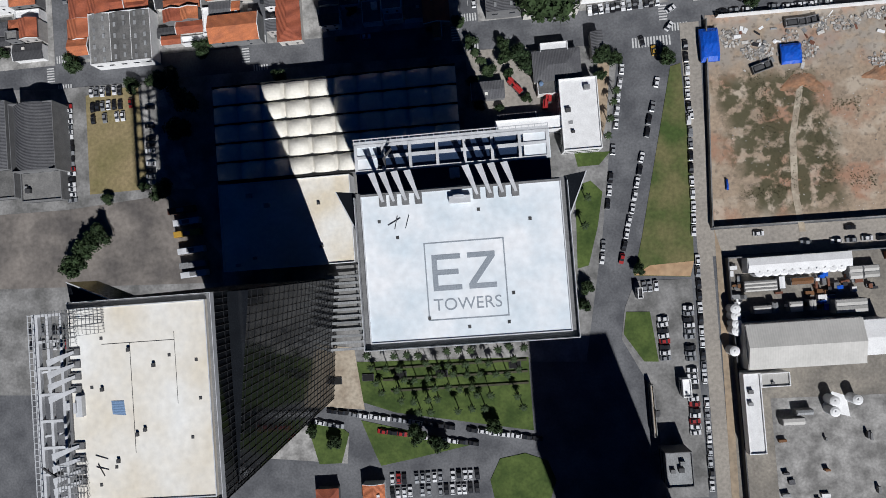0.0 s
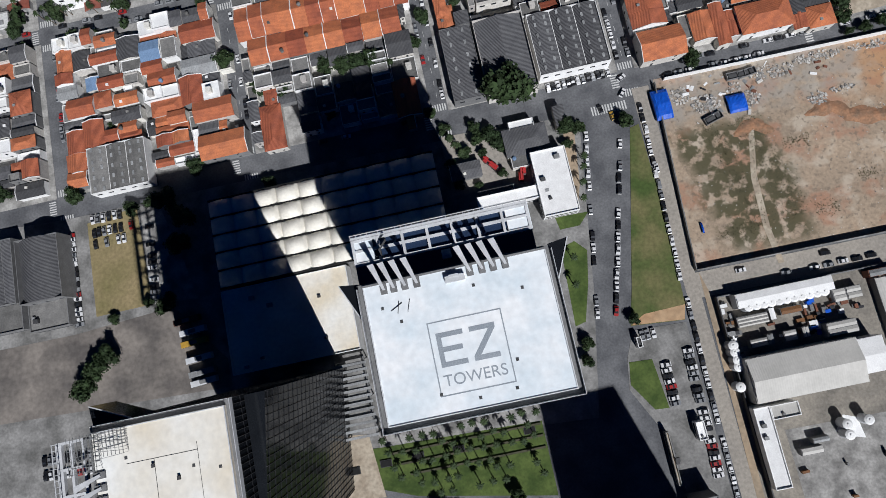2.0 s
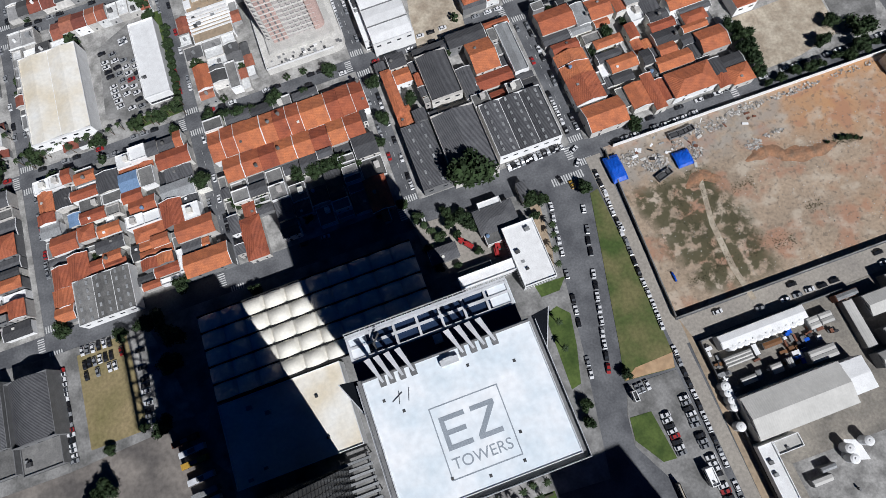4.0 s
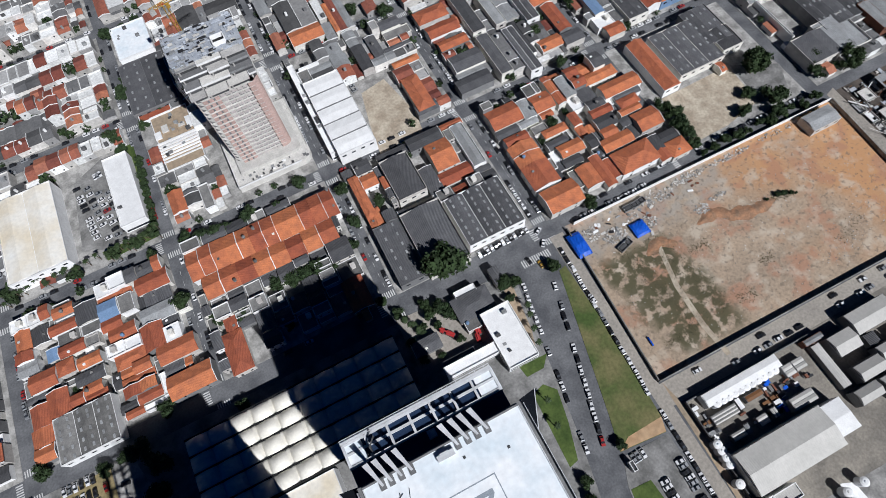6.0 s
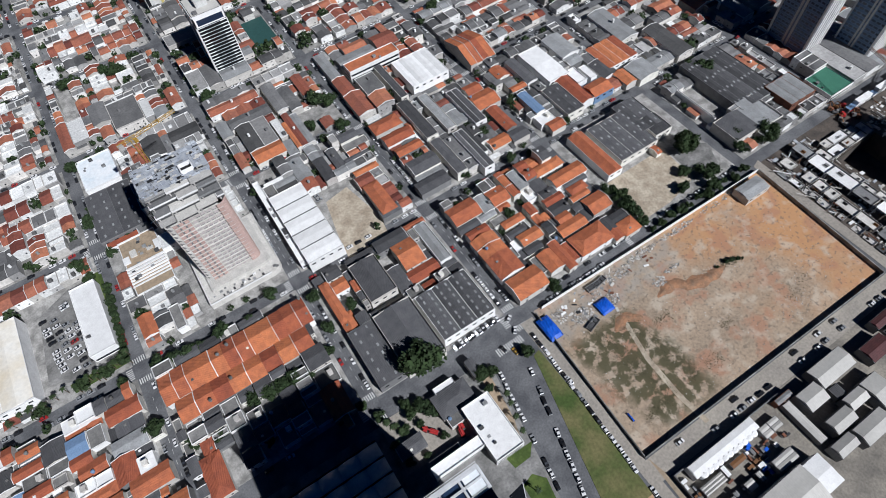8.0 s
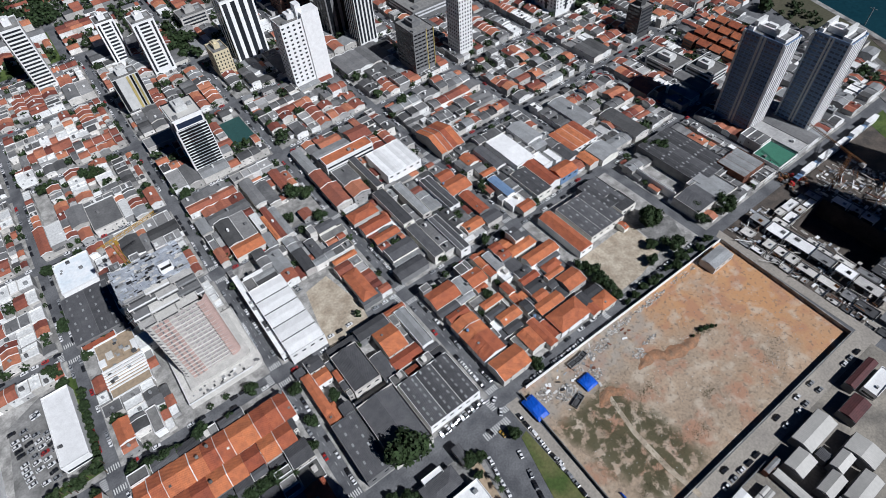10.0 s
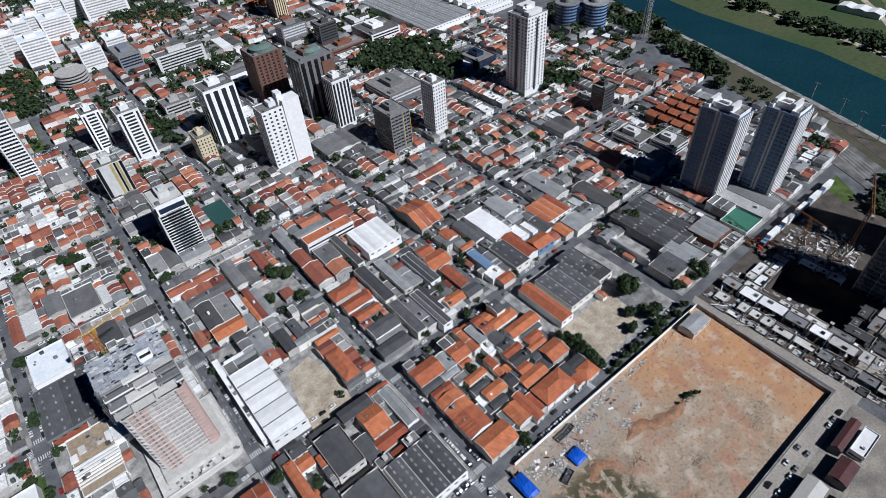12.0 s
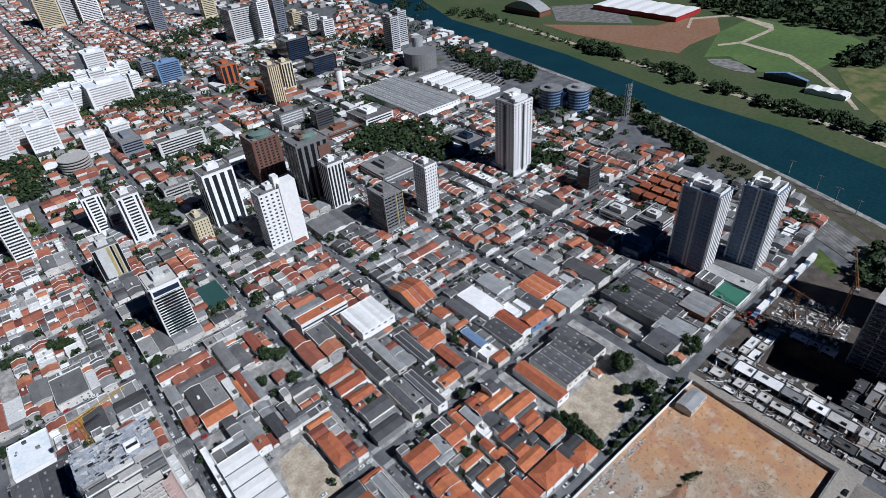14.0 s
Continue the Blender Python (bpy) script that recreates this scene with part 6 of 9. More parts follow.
tarpaulin(92.6, 71.0, 99.7, 84.2, 3.2, 1)
tarpaulin(123.0, 67.2, 130.7, 75.2, 2.2, 2)
tarpaulin(98.2, 20.1, 99.0, 24.4, 1.2, 3)
for k, p in enumerate(((129.8, 83.4), (134.5, 83.5), (115.6, 67.1))):
    t = thing("site_container", "low grey rusty metal skip among rubble", "container", at=(*p, 0.1), turn=8 * k)
    part("body", Geo().box(-4, -1.6, 0, 4, 1.6, 0.25).box(-4, -1.6, 0.25, -3.8, 1.6, 1.5).box(3.8, -1.6, 0.25, 4, 1.6, 1.5).box(-3.8, -1.6, 0.25, 3.8, -1.4, 1.5).box(-3.8, 1.4, 0.25, 3.8, 1.6, 1.5), "midgrey", t)
    part("load", Geo().box(-3, -1, 0.25, 1, 1, 0.9).box(1.4, -0.8, 0.25, 3.2, 0.9, 1.1), "darkgrey", t)

# ---------------------------------------------------------------- industrial yard
surface("works_yard", [(92, -150), (260, -150), (258, -5.5), (95, -6)], "worksyard", 0.12, "dusty grey concrete works yard", "yard")
surface("service_strip", [(89, -150), (92, -150), (95, -6), (92.5, 5)], "dirt", 0.12, "dusty strip beside the street", "earth")
wall_line(95.5, -6.5, 95.5, -140, 3.0, "darkgrey", "dark fence beside the street")
wall_line(95.5, -6.5, 160, -7.2, 2.6, "midgrey", "grey wall of the works yard")
shed(101.6, -12.7, 140.1, -7.0, 5, 1, 0, "white", "white", label="long low white metal-roofed shelter", rise=0.6, parapet=False)


def tank(x, y, r=1.9, h=4.5):
    t = thing("storage_tank", "white round storage tank with a domed lid", "tank", "row of storage tanks", (x, y, 0.12))
    part("shell", once("shell", lambda: Geo().cyl(0, 0, 0, 4.5, 1.9, 16).mesh("shell", "steelwhite")), "steelwhite", t)
    part("lid", once("lid", lambda: Geo().cyl(0, 0, 4.5, 4.9, 1.95, 16, r2=1.2).cyl(0, 0, 4.9, 5.2, 0.4, 8).mesh("lid", "white")), "white", t)


for i in range(11):
    a = i / 10
    tank(*[p + (q - p) * a for p, q in zip((106.0, -12.6), (136.0, -12.7))])
for q in ((95.9, -26.1), (95.9, -28.7), (96.0, -31.8), (95.7, -34.4), (94.3, -42.1)):
    tank(*q)
shed(97.2, -48.9, 140.0, -31.8, 8, 1, 0, "pale", "pale", label="large pale grey gabled works hall", rise=2.0, parapet=False)
shed(140.4, -46.2, 150.2, -33.0, 7, 1, 0, "white", "white", label="white-roofed annex of the works", parapet=False, rise=0.8)


def works_shed(x0, y0, x1, y1, h, roof, words, bays=1):
    shed(x0, y0, x1, y1, h, bays, 0 if x1 - x0 > y1 - y0 else 1, roof, "midgrey", label=words, rise=0.35, parapet=False, name="works_shed")


GREY_SHED = "low grey metal-roofed shed in the works yard"
works_shed(100.6, -20.1, 113.0, -16.0, 3, "pale", "low pale-roofed store in the works yard", 3)
works_shed(113.4, -19.7, 115.7, -14.7, 3.5, "white", "narrow white-roofed cabin in the works yard")
works_shed(118.0, -18.6, 126.6, -15.9, 3, "rust", "low rusty brown shed in the works yard")
for q in ((103.2, -28.8, 110.0, -25.6), (116.6, -28.9, 121.6, -24.9), (124.0, -28.8, 126.6, -24.6), (139.5, -18.0, 144.6, -13.0), (144.8, -17.7, 150.7, -13.0)):
    works_shed(*q, 3.2, "pale", GREY_SHED, 2)
works_shed(110.3, -28.9, 112.6, -24.7, 3, "light", GREY_SHED)
works_shed(132.4, -30.2, 144.1, -25.1, 5, "pale", "pale works store with a ribbed roof", 2)
flat_hall(95.6, -80.9, 101.9, -50.5, 6, "white", "white", "long white flat-roofed works building", "works_building", 2)
flat_hall(102.0, -56.0, 112.7, -50.7, 6, "pale", "white", "pale flat-roofed works building wing", "works_building", 1)
works_shed(115.7, -68.3, 122.1, -66.3, 3, "light", GREY_SHED)
works_shed(110.3, -71.9, 118.8, -69.3, 3, "pale", GREY_SHED)
for q in ((129.2, -63.2), (129.0, -67.2), (137.5, -63.2)):
    tank(*q)
jr = random.Random(12)
YARD = (("midgrey", "grey metal crate in the works yard"), ("light", "pale metal crate in the works yard"), ("white", "white crate in the works yard"), ("steel", "dark steel bin in the works yard"), ("tarp", "crate under a blue tarpaulin in the works yard"), ("rust", "rusty brown bin in the works yard"), ("brick", "red-brown crate in the works yard"))
for k in range(112):
    if k < 40:
        x, y = jr.uniform(97, 101), jr.uniform(-50, -9)
    elif k < 68:
        x, y = jr.uniform(127, 134) if k % 3 else jr.uniform(102, 150), jr.uniform(-29.5, -21)
    elif k < 90:
        x, y = jr.uniform(127, 150), jr.uniform(-24, -14)
    else:
        x, y = jr.uniform(104, 160), jr.uniform(-112, -72)
    m, words = jr.choice(YARD if 40 < k < 90 else YARD[:4] + YARD[5:6])
    c = thing("crate", words, "crate", "yard crates", (x, y, 0.16), jr.choice([0, 90, 3, 87]))
    w, d, h = jr.uniform(0.4, 1.6), jr.uniform(0.3, 0.9), jr.uniform(0.5, 1.8)
    part("box", Geo().box(-w, -d, 0, w, d, h), m, c)
    part("lid", Geo().box(-w - 0.06, -d - 0.06, h, w + 0.06, d + 0.06, h + 0.1), m, c)
surface("dust_heap", [(126.6, -66.0), (131.0, -60.6), (136.0, -62.5), (136.9, -70.6), (131.5, -69.0)], "white", 0.22, "white powder spilt over the works apron", "powder")
surface("works_apron", [(108, -150), (215, -150), (215, -64), (108, -62)], "concrete", 0.16, "pale stained concrete apron of the works", "yard")
for a in ((177.0, -17.6, 199.4, -7.6), (163.6, -21.4, 176.0, -12.2), (164.6, -33.8, 178.2, -26.8), (157.4, -41.0, 169.4, -34.8), (178.8, -31.0, 190.4, -24.6), (191.2, -38.4, 202.2, -24.4), (171.0, -44.0, 189.5, -35.4)):
    shed(*a, 5.5, 1, 0, "pale", "midgrey", label="pale grey gabled works hall", rise=1.4, parapet=False)
shed(179.0, -23.8, 184.6, -18.4, 4, 1, 1, "grey", "midgrey", label="small grey gabled works annex", rise=0.6, parapet=False)
shed(156.6, -32.2, 161.0, -11.8, 3.5, 1, 1, "pale", "midgrey", label="long low grey works shed", rise=0.5, parapet=False)
shed(154.8, -11.2, 164.8, -8.4, 4, 1, 0, "light", "brick", label="pale works gatehouse with a red front", rise=0.4, parapet=False)

shed(222.0, -13.4, 245.0, -8.2, 5, 1, 0, "maroon", "midgrey", label="long low hall with a maroon sheet roof", parapet=False, rise=1.0)
shed(206.0, -22.5, 221.0, -14.0, 5, 1, 0, "maroon", "midgrey", label="low hall with a maroon sheet roof", parapet=False, rise=1.2)
flat_hall(227.0, -22.0, 245.0, -15.0, 4, "white", "white", "low white flat-roofed works building", "works_building", 2)

# ---------------------------------------------------------------- streets: markings, trees and cars
def zebra(cx, cy, along, n=6, w=0.55, ln=3.2):
    z = thing("crosswalk", "worn white zebra crossing on asphalt", "crosswalk", "zebra crossings", (cx, cy, 0), 90 if along else 0, kind="structure")
    for i in range(n):
        part("stripe", once(("zebra", w, ln), lambda: Geo().box(-w / 2, -ln / 2, -0.02, w / 2, ln / 2, 0.006).mesh("stripe", "stripe")), "stripe", z, at=((i - (n - 1) / 2) * w * 2, 0, 0))


for x in SX[1:6]:
    for y in SY[:3]:
        zebra(x, y - 6.2, False)
        zebra(x, y + 6.2, False)
        zebra(x - 6, y, True)
zebra(74.6, 81.8, False, 13, 0.6, 4)
for (x, y0, y1) in ((86, 20, 60), (86, 105, 170), (3, 105, 170), (-85, 105, 170), (86, 185, 260), (3, 185, 260)):
    for i in range(int((y1 - y0) // 6)):
        t = tagged(new("lane_mark", once("lane", lambda: Geo().box(-0.08, -1.2, -0.02, 0.08, 1.2, 0.006).mesh("lane_mark", "stripe"))), "worn white lane mark on asphalt", "lane mark", "lane marks", "structure")
        t.location = (x, y0 + 6 * i, 0)

BIG = "large dark green broadleaf tree beside the workshops"
tree(33.1, 97.4, 11.5, 2, BIG)
for k, (p, r) in enumerate((((-72.9, 170.7), 4), ((-64.8, 169.7), 3.6), ((-58.3, 169.3), 3.2), ((-42.3, 172.3), 4.2), ((-20.6, 166.1), 2.4), ((-42.8, 129.6), 3.6), ((-35.7, 128.9), 4.2), ((-27.9, 127.8), 3.8), ((-20.4, 126.9), 4.2), ((-14.8, 126.8), 3.4), ((-3.1, 129.6), 4), ((5.6, 162.0), 4), ((3.9, 141.6), 4.2), ((-1.6, 96.4), 3.2), ((-87.9, 142.5), 4.2), ((-77.0, 130.4), 2.8), ((-74.2, 125.3), 3.6), ((-61.1, 126.1), 3.6), ((-163.6, 94.8), 4.6), ((-106.8, 95.9), 4.2))):
    if r > 1:
        tree(*p, r, k + 0)
for k, (p, r) in enumerate((((-76.3, 81.2), 4.0), ((-149.3, 170.7), 4), ((-184.1, 181.1), 4), ((-94.1, 173.5), 3.4), ((3.2, 87.4), 3), ((15.4, 85.7), 3.4), ((21.9, 81.1), 4), ((53.7, 76.9), 4.2), ((60.5, 75.3), 2.4), ((113.9, 95.5), 3.2), ((78.4, 74.7), 3.4), ((61.7, -8.3), 2.6), ((-162.3, 17.3), 6), ((-167.6, 10.6), 6), ((-157.1, 21.6), 5), ((-127.8, 39.2), 5), ((-153.6, 37.4), 2.6), ((-137.4, 41.2), 2.6), ((-119.0, 63.2), 6), ((-122.5, 82.4), 6))):
    if r > 1:
        tree(*p, r, k + 20)
for k, (p, r) in enumerate((((-128.4, 85.3), 4), ((-139.6, 84.0), 3.5), ((-115.8, 74.6), 6), ((41.5, 46.1), 0.1), ((57.1, 76.1), 3), ((53.3, 69.7), 2.6), ((41.0, -14.0), 3), ((39.4, -20.5), 3), ((0.5, -65.6), 3.8), ((-31.0, -67.2), 4.2), ((-21.6, -71.1), 4.2), ((-64.2, -68.7), 3.2), ((-73.1, -63.7), 3), ((80.0, 73.8), 3.2), ((-83.5, 284.7), 4.5), ((-93.8, 253.6), 4.2), ((-93.3, 246.0), 3.6), ((-148.7, 169.7), 3.6))):
    if r > 1:
        tree(*p, r, k + 40)
for k, (p, r) in enumerate((((-42.9, 128.0), 4.2), ((-35.6, 127.6), 4.6), ((-28.9, 127.2), 4.2), ((-21.8, 126.7), 4.6), ((-14.8, 126.0), 3.8), ((-76.0, 173.6), 4.2), ((-68.7, 172.4), 4.0), ((-61.0, 171.1), 4.2), ((-54.9, 170.0), 3.4), ((-63.9, 122.2), 3.4), ((-74.4, 126.8), 4.0), ((-86.6, 143.2), 4.2))):
    tree(*p, r, k + 60)
for k in range(13):
    p, q = (-86.2, 235.5), (-89.4, 186.3)
    tree(p[0] + (q[0] - p[0]) * k / 12, p[1] + (q[1] - p[1]) * k / 12, 2.5, k + 2, "clipped green tree of a planting strip")
TR = "dense dark green trees of a yard edge"
for k, (p, r) in enumerate((((235.0, 121.5), 8.4), ((232.2, 102.0), 6.6), ((212.7, 101.0), 4.2), ((222.5, 110.0), 4.0), ((240.0, 128.5), 4.6), ((228.7, 93.5), 4.4), ((178.0, 125.0), 4.8), ((179.0, 118.0), 5.0), ((179.2, 111.5), 5.2), ((179.5, 104.5), 4.8), ((178.0, 97.5), 4.0), ((285.8, 103.5), 6.5), ((279.0, 98.5), 5.2), ((269.0, 114.0), 5.6), ((262.5, 105.0), 4.4), ((297.1, 163.6), 6), ((293.8, 171.0), 5), ((220.9, 89.4), 2.4), ((243.6, 89.4), 2.6))):
    if r > 1:
        tree(*p, r, k + 3, TR)
for k, (p, r) in enumerate((((72.1, 293.7), 6.5), ((80.9, 289.4), 5.5), ((59.7, 276.3), 4.5), ((77.0, 264.2), 5), ((13.4, 343.0), 5), ((9.2, 354.3), 4.5), ((-30.7, 410.4), 6), ((-38.9, 417.9), 5), ((-66.1, 418.6), 5), ((189.7, 331.4), 6), ((159.4, 233.3), 0.1), ((178.2, 216.1), 4), ((147.6, 178.0), 4), ((160.1, 173.2), 3.5), ((192.6, 181.1), 4), ((46.6, 164.9), 3), ((117.7, 183.2), 3.4), ((146.6, 205.1), 4.5), ((-12.8, 177.2), 4), ((-44.3, 170.1), 4))):
    if r > 1:
        tree(*p, r, k + 23, TR)
for k, (p, r) in enumerate((((-28.0, 170.8), 2.6), ((-83.3, 283.9), 4), ((-96.0, 258.4), 4), ((-77.7, 255.8), 3.4), ((112.4, 93.0), 3.4), ((-80.8, 334.7), 5), ((151.8, 307.5), 5), ((149.1, 319.4), 4))):
    if r > 1:
        tree(*p, r, k + 43, TR)

sg, sr2 = Geo(), random.Random(44)
for _ in range(750):
    x, y = sr2.uniform(267, 304), sr2.uniform(-30, 88)
    if sr2.random() < 0.45:
        x, y = sr2.uniform(341, 388), sr2.uniform(36, 80)
    a, q, z = sr2.choice((0, 1.57)) + sr2.uniform(-0.08, 0.08), sr2.uniform(0.6, 4.5), sr2.uniform(0.15, 1.6)
    c, s = math.cos(a), math.sin(a)
    if sr2.random() < 0.5:
        sg.beam((x, y, z), (x + q * c, y + q * s, z + sr2.uniform(-0.1, 0.5)), sr2.uniform(0.12, 0.4), sr2.choice((0, 0, 1, 2, 3)))
    else:
        k = sr2.uniform(0.4, 2.2)
        sg.prism([(x, y), (x + q * c, y + q * s), (x + q * c - k * s, y + q * s + k * c), (x - k * s, y + k * c)], 0.05, z * 0.6, sr2.choice((0, 0, 0, 1, 3, 4)))
tagged(new("site_debris", sg.mesh("site_debris", "junk", "palecon", "rust", "form", "white")), "scattered boards, beams and debris on a building site", "debris", kind="stuff")

# palms of the garden and along the pale warehouse
pr = random.Random(8)
for j in range(6):
    for i in range(13):
        x, y = -47 + 5.1 * i + 1.6 * j + pr.uniform(-0.9, 0.9), -35.0 - 4.6 * j + pr.uniform(-0.9, 0.9)
        if x < 15.5 and y > -58.5 + 0.16 * (x + 40) * -1 + 2 and pr.random() < 0.8:
            palm(x, y, pr.choice([6.0, 7.0, 8.0]), i + 5 * j)
for k, p in enumerate(((-171.5, 186.0), (-163.1, 185.2), (-157.5, 185.1), (-148.6, 188.6), (-145.1, 183.0), (-136.4, 185.1), (-181.8, 195.1), (-175.4, 202.5), (-109.2, 180.3), (-104.5, 183.5), (-87.8, 183.2), (-90.9, 187.6), (-95.0, 186.7), (5.6, 79.3), (8.1, 75.3), (4.3, 82.9), (4.2, 82.2), (7.3, 78.5), (56.5, 57.9), (54.9, 51.4), (57.9, 62.2), (53.4, 44.8), (43.7, 21.2), (41.7, 10.3))):
    palm(*p, 6.0, k)

for k, (x, y, r) in enumerate(((-165.4, 189.8, 3.6), (-156.6, 190.7, 4.2), (-148.0, 190.0, 3.2), (-139.1, 190.9, 3.6), (-132.1, 181.8, 4.2), (-135.5, 194.4, 3.2), (-111.0, 184.4, 3.6), (-99.2, 184.0, 4.2), (-91.0, 187.2, 3.2), (-163.4, 183.9, 3.6), (-150.9, 198.3, 4.2))):
    tree(x, y, r, k + 81, "dense green tree of a planted street edge")
    palm(x + 3.2, y + 1.4, 7.0, k)
    palm(x - 2.6, y - 1.8, 6.0, k + 2)

# parked and moving cars
cars(-122.5, 236.0, -118.5, 198.0, 12, True, 0.85, 0.2)
cars(-43.2, -85.5, -6.6, -85.1, 15, True, 0.7)
cars(-43.6, -91.0, -7.0, -90.5, 15, True, 0.7)
cars(62.3, 74.3, 47.8, -5.7, 15, full=0.85)
cars(76.0, 67.7, 55.2, -6.2, 15, full=0.9)
cars(87.7, 81.3, 84.5, 2.7, 16, full=0.9)
cars(84.8, -4.0, 82.9, -96.6, 20, full=0.85)
cars(69.5, -27.4, 69.6, -44.8, 8, True, 1.0, 0.1)
cars(79.6, -23.7, 78.6, -76.7, 24, True, 0.9, 0.1)
cars(62.4, -15.3, 69.2, -15.1, 3, True, 1.0, 0.1)
cars(-160.2, 83.6, -139.6, 83.3, 8, True, 0.95, 0.2)
cars(-160.1, 77.1, -140.5, 77.6, 8, True, 0.9, 0.2)
cars(-162.9, 71.7, -144.0, 72.4, 7, True, 0.8, 0.2)
cars(-170.0, 79.7, -170.1, 37.3, 19, True, 0.95, 0.2)
cars(-133.7, 76.3, -135.0, 41.5, 13, True, 0.9, 0.2)
cars(-67.1, -56.4, 19.7, -72.9, 20, full=0.95)
cars(-46.7, -65.7, -6.3, -73.2, 10, full=1)
cars(-76.5, -59.6, -60.4, -63.1, 4, full=1)
cars(121.6, 89.1, 138.2, 89.5, 4, full=1)
cars(125.7, 90.2, 143.5, 90.2, 4, full=1)
cars(50.4, 96.5, 78.9, 97.6, 13, True, 0.95, 0.15)
cars(-117.4, 234.1, -112.6, 194.4, 9, True, 0.9, 0.2)
cars(-112.4, 227.8, -107.6, 193.7, 8, True, 0.9, 0.2)
cars(-107.3, 225.3, -103.3, 195.3, 8, True, 0.9, 0.2)
cars(-112.5, 237.6, -106.0, 238.3, 4, True, 0.9, 0.2)
for k in range(9):
    palm(-146 + k * 5.3, 184.5 + (k % 3), 6.0, k)
for k in range(11):
    tree(180 + k * 7.1, 91.0 + 0.6 * (k % 3), 2.2 + 0.5 * (k % 4), k + 5, TR)
cars(178, 95.6, 250, 95.2, 13, full=0.5)
cars(34.5, 246.9, 40.9, 232.6, 6, True, 1.0, 0.2)
cars(36.8, 236.1, 37.5, 218.9, 5, True, 1.0, 0.2)
for x, y0, y1, n, f in ((88.6, 102, 168, 13, 0.7), (83.4, 102, 168, 13, 0.6), (5.6, 102, 168, 13, 0.6), (0.4, 120, 168, 9, 0.5), (-82.4, 102, 168, 12, 0.35), (-87.6, 102, 168, 12, 0.35), (-168.4, 102, 168, 13, 0.6)):
    cars(x, y0, x, y1, n, full=f)
for y, x0, x1, n, f in ((95.6, 100, 165, 13, 0.75), (90.6, 100, 150, 10, 0.5), (95.4, -75, -10, 12, 0.3)):
    cars(x0, y, x1, y, n, full=f)
cars(100, -2.6, 250, -3.4, 26, full=0.4)
cars(100, 2.2, 250, 1.2, 26, full=0.15)
car(75.0, 77.9, 95, "yellow", 0, "moving cars")
car(70.8, 82.0, 100, "black", 0, "moving cars")
car(87.2, 51.3, 90, "white", 0, "moving cars")
car(83.0, 93.8, 30, "white", 0, "moving cars")
car(81.8, 87.0, 50, "white", 0, "moving cars")


for x, y, a in ((19.5, 68.5, 130), (31.0, 61.5, 80), (32.5, 64.5, 85)):
    lorry = thing("truck_crane", "red lorry-mounted crane in a gravel yard", "lorry", "red lorries", (x, y, 0.19), a)
    part("chassis", Geo().box(-3.6, -1.1, 0.6, 3.6, 1.1, 1.1), "darkgrey", lorry)
    part("cab", Geo().box(2.0, -1.15, 1.1, 3.7, 1.15, 2.9).box(2.2, -1.0, 2.9, 3.4, 1.0, 3.05), "red", lorry)
    part("superstructure", Geo().box(-3.2, -1.0, 1.1, 0.6, 1.0, 2.3), "red", lorry)
    part("boom", Geo().beam((-2.4, 0, 2.5), (4.2, 0, 3.6), 0.6).beam((-2.4, 0, 2.5), (-2.6, 0, 1.1), 0.5), "red", lorry)
    for u in (-2.6, -1.4, 2.6):
        for v in (-1.0, 1.0):
            o = part("wheel", once("lorrywheel", lambda: Geo().cyl(0, 0, -0.18, 0.18, 0.5, 12).mesh("wheel", "rubber")), "rubber", lorry, at=(u, v, 0.5))
            o.rotation_euler = (radians(90), 0, 0)
for k, (x, y, r) in enumerate(((4.5, 62.0, 2.4), (9.5, 75.5, 3.2), (17.0, 74.0, 2.4), (23.5, 63.0, 2.2), (16.0, 80.5, 3.4), (24.5, 76.0, 3.6), (12.5, 60.5, 2.0), (2.5, 72.0, 2.8))):
    tree(x, y, r, k + 31, "bushy dark green tree in a gravel yard")
cars(-193, -15.5, -170, -16.5, 9, True, 0.9, KERB)
cars(-193, -21.5, -170, -22.5, 9, True, 0.8, KERB)


def bus(x, y, turn, m, label):
    b = thing("bus", label, "bus", "parked buses", (x, y, 0.2), turn)
    part("body", Geo().box(-5.6, -1.25, 0.4, 5.6, 1.25, 3.0).box(-5.4, -1.1, 3.0, 5.4, 1.1, 3.2), m, b)
    part("roof_unit", Geo().box(-1.5, -0.8, 3.2, 1.5, 0.8, 3.5), "midgrey", b)
    for s in (-1, 1):
        part("window_band", Geo().box(-5.2, s * 1.27 - 0.02, 1.5, 5.2, s * 1.27 + 0.02, 2.5), "window", b)
    for a in (-3.6, 3.6):
        for s in (-1.1, 1.1):
            o = part("wheel", once("buswheel", lambda: Geo().cyl(0, 0, -0.15, 0.15, 0.5, 12).mesh("wheel", "rubber")), "rubber", b, at=(a, s, 0.5))
            o.rotation_euler = (radians(90), 0, 0)


for p, m, l in (((-119.8, 25.2), "steelwhite", "white coach parked in the bus yard"), ((-119.8, 20.4), "yellow", "yellow school bus parked in the bus yard"), ((-118.6, 13.3), "steelwhite", "white coach parked in the bus yard"), ((-118.2, 7.3), "light", "grey coach parked in the bus yard"), ((-121.8, 30.2), "brick", "red-brown coach parked in the bus yard"), ((-117.9, 3.4), "steelwhite", "white coach parked in the bus yard")):
    bus(*p, 4, m, l)

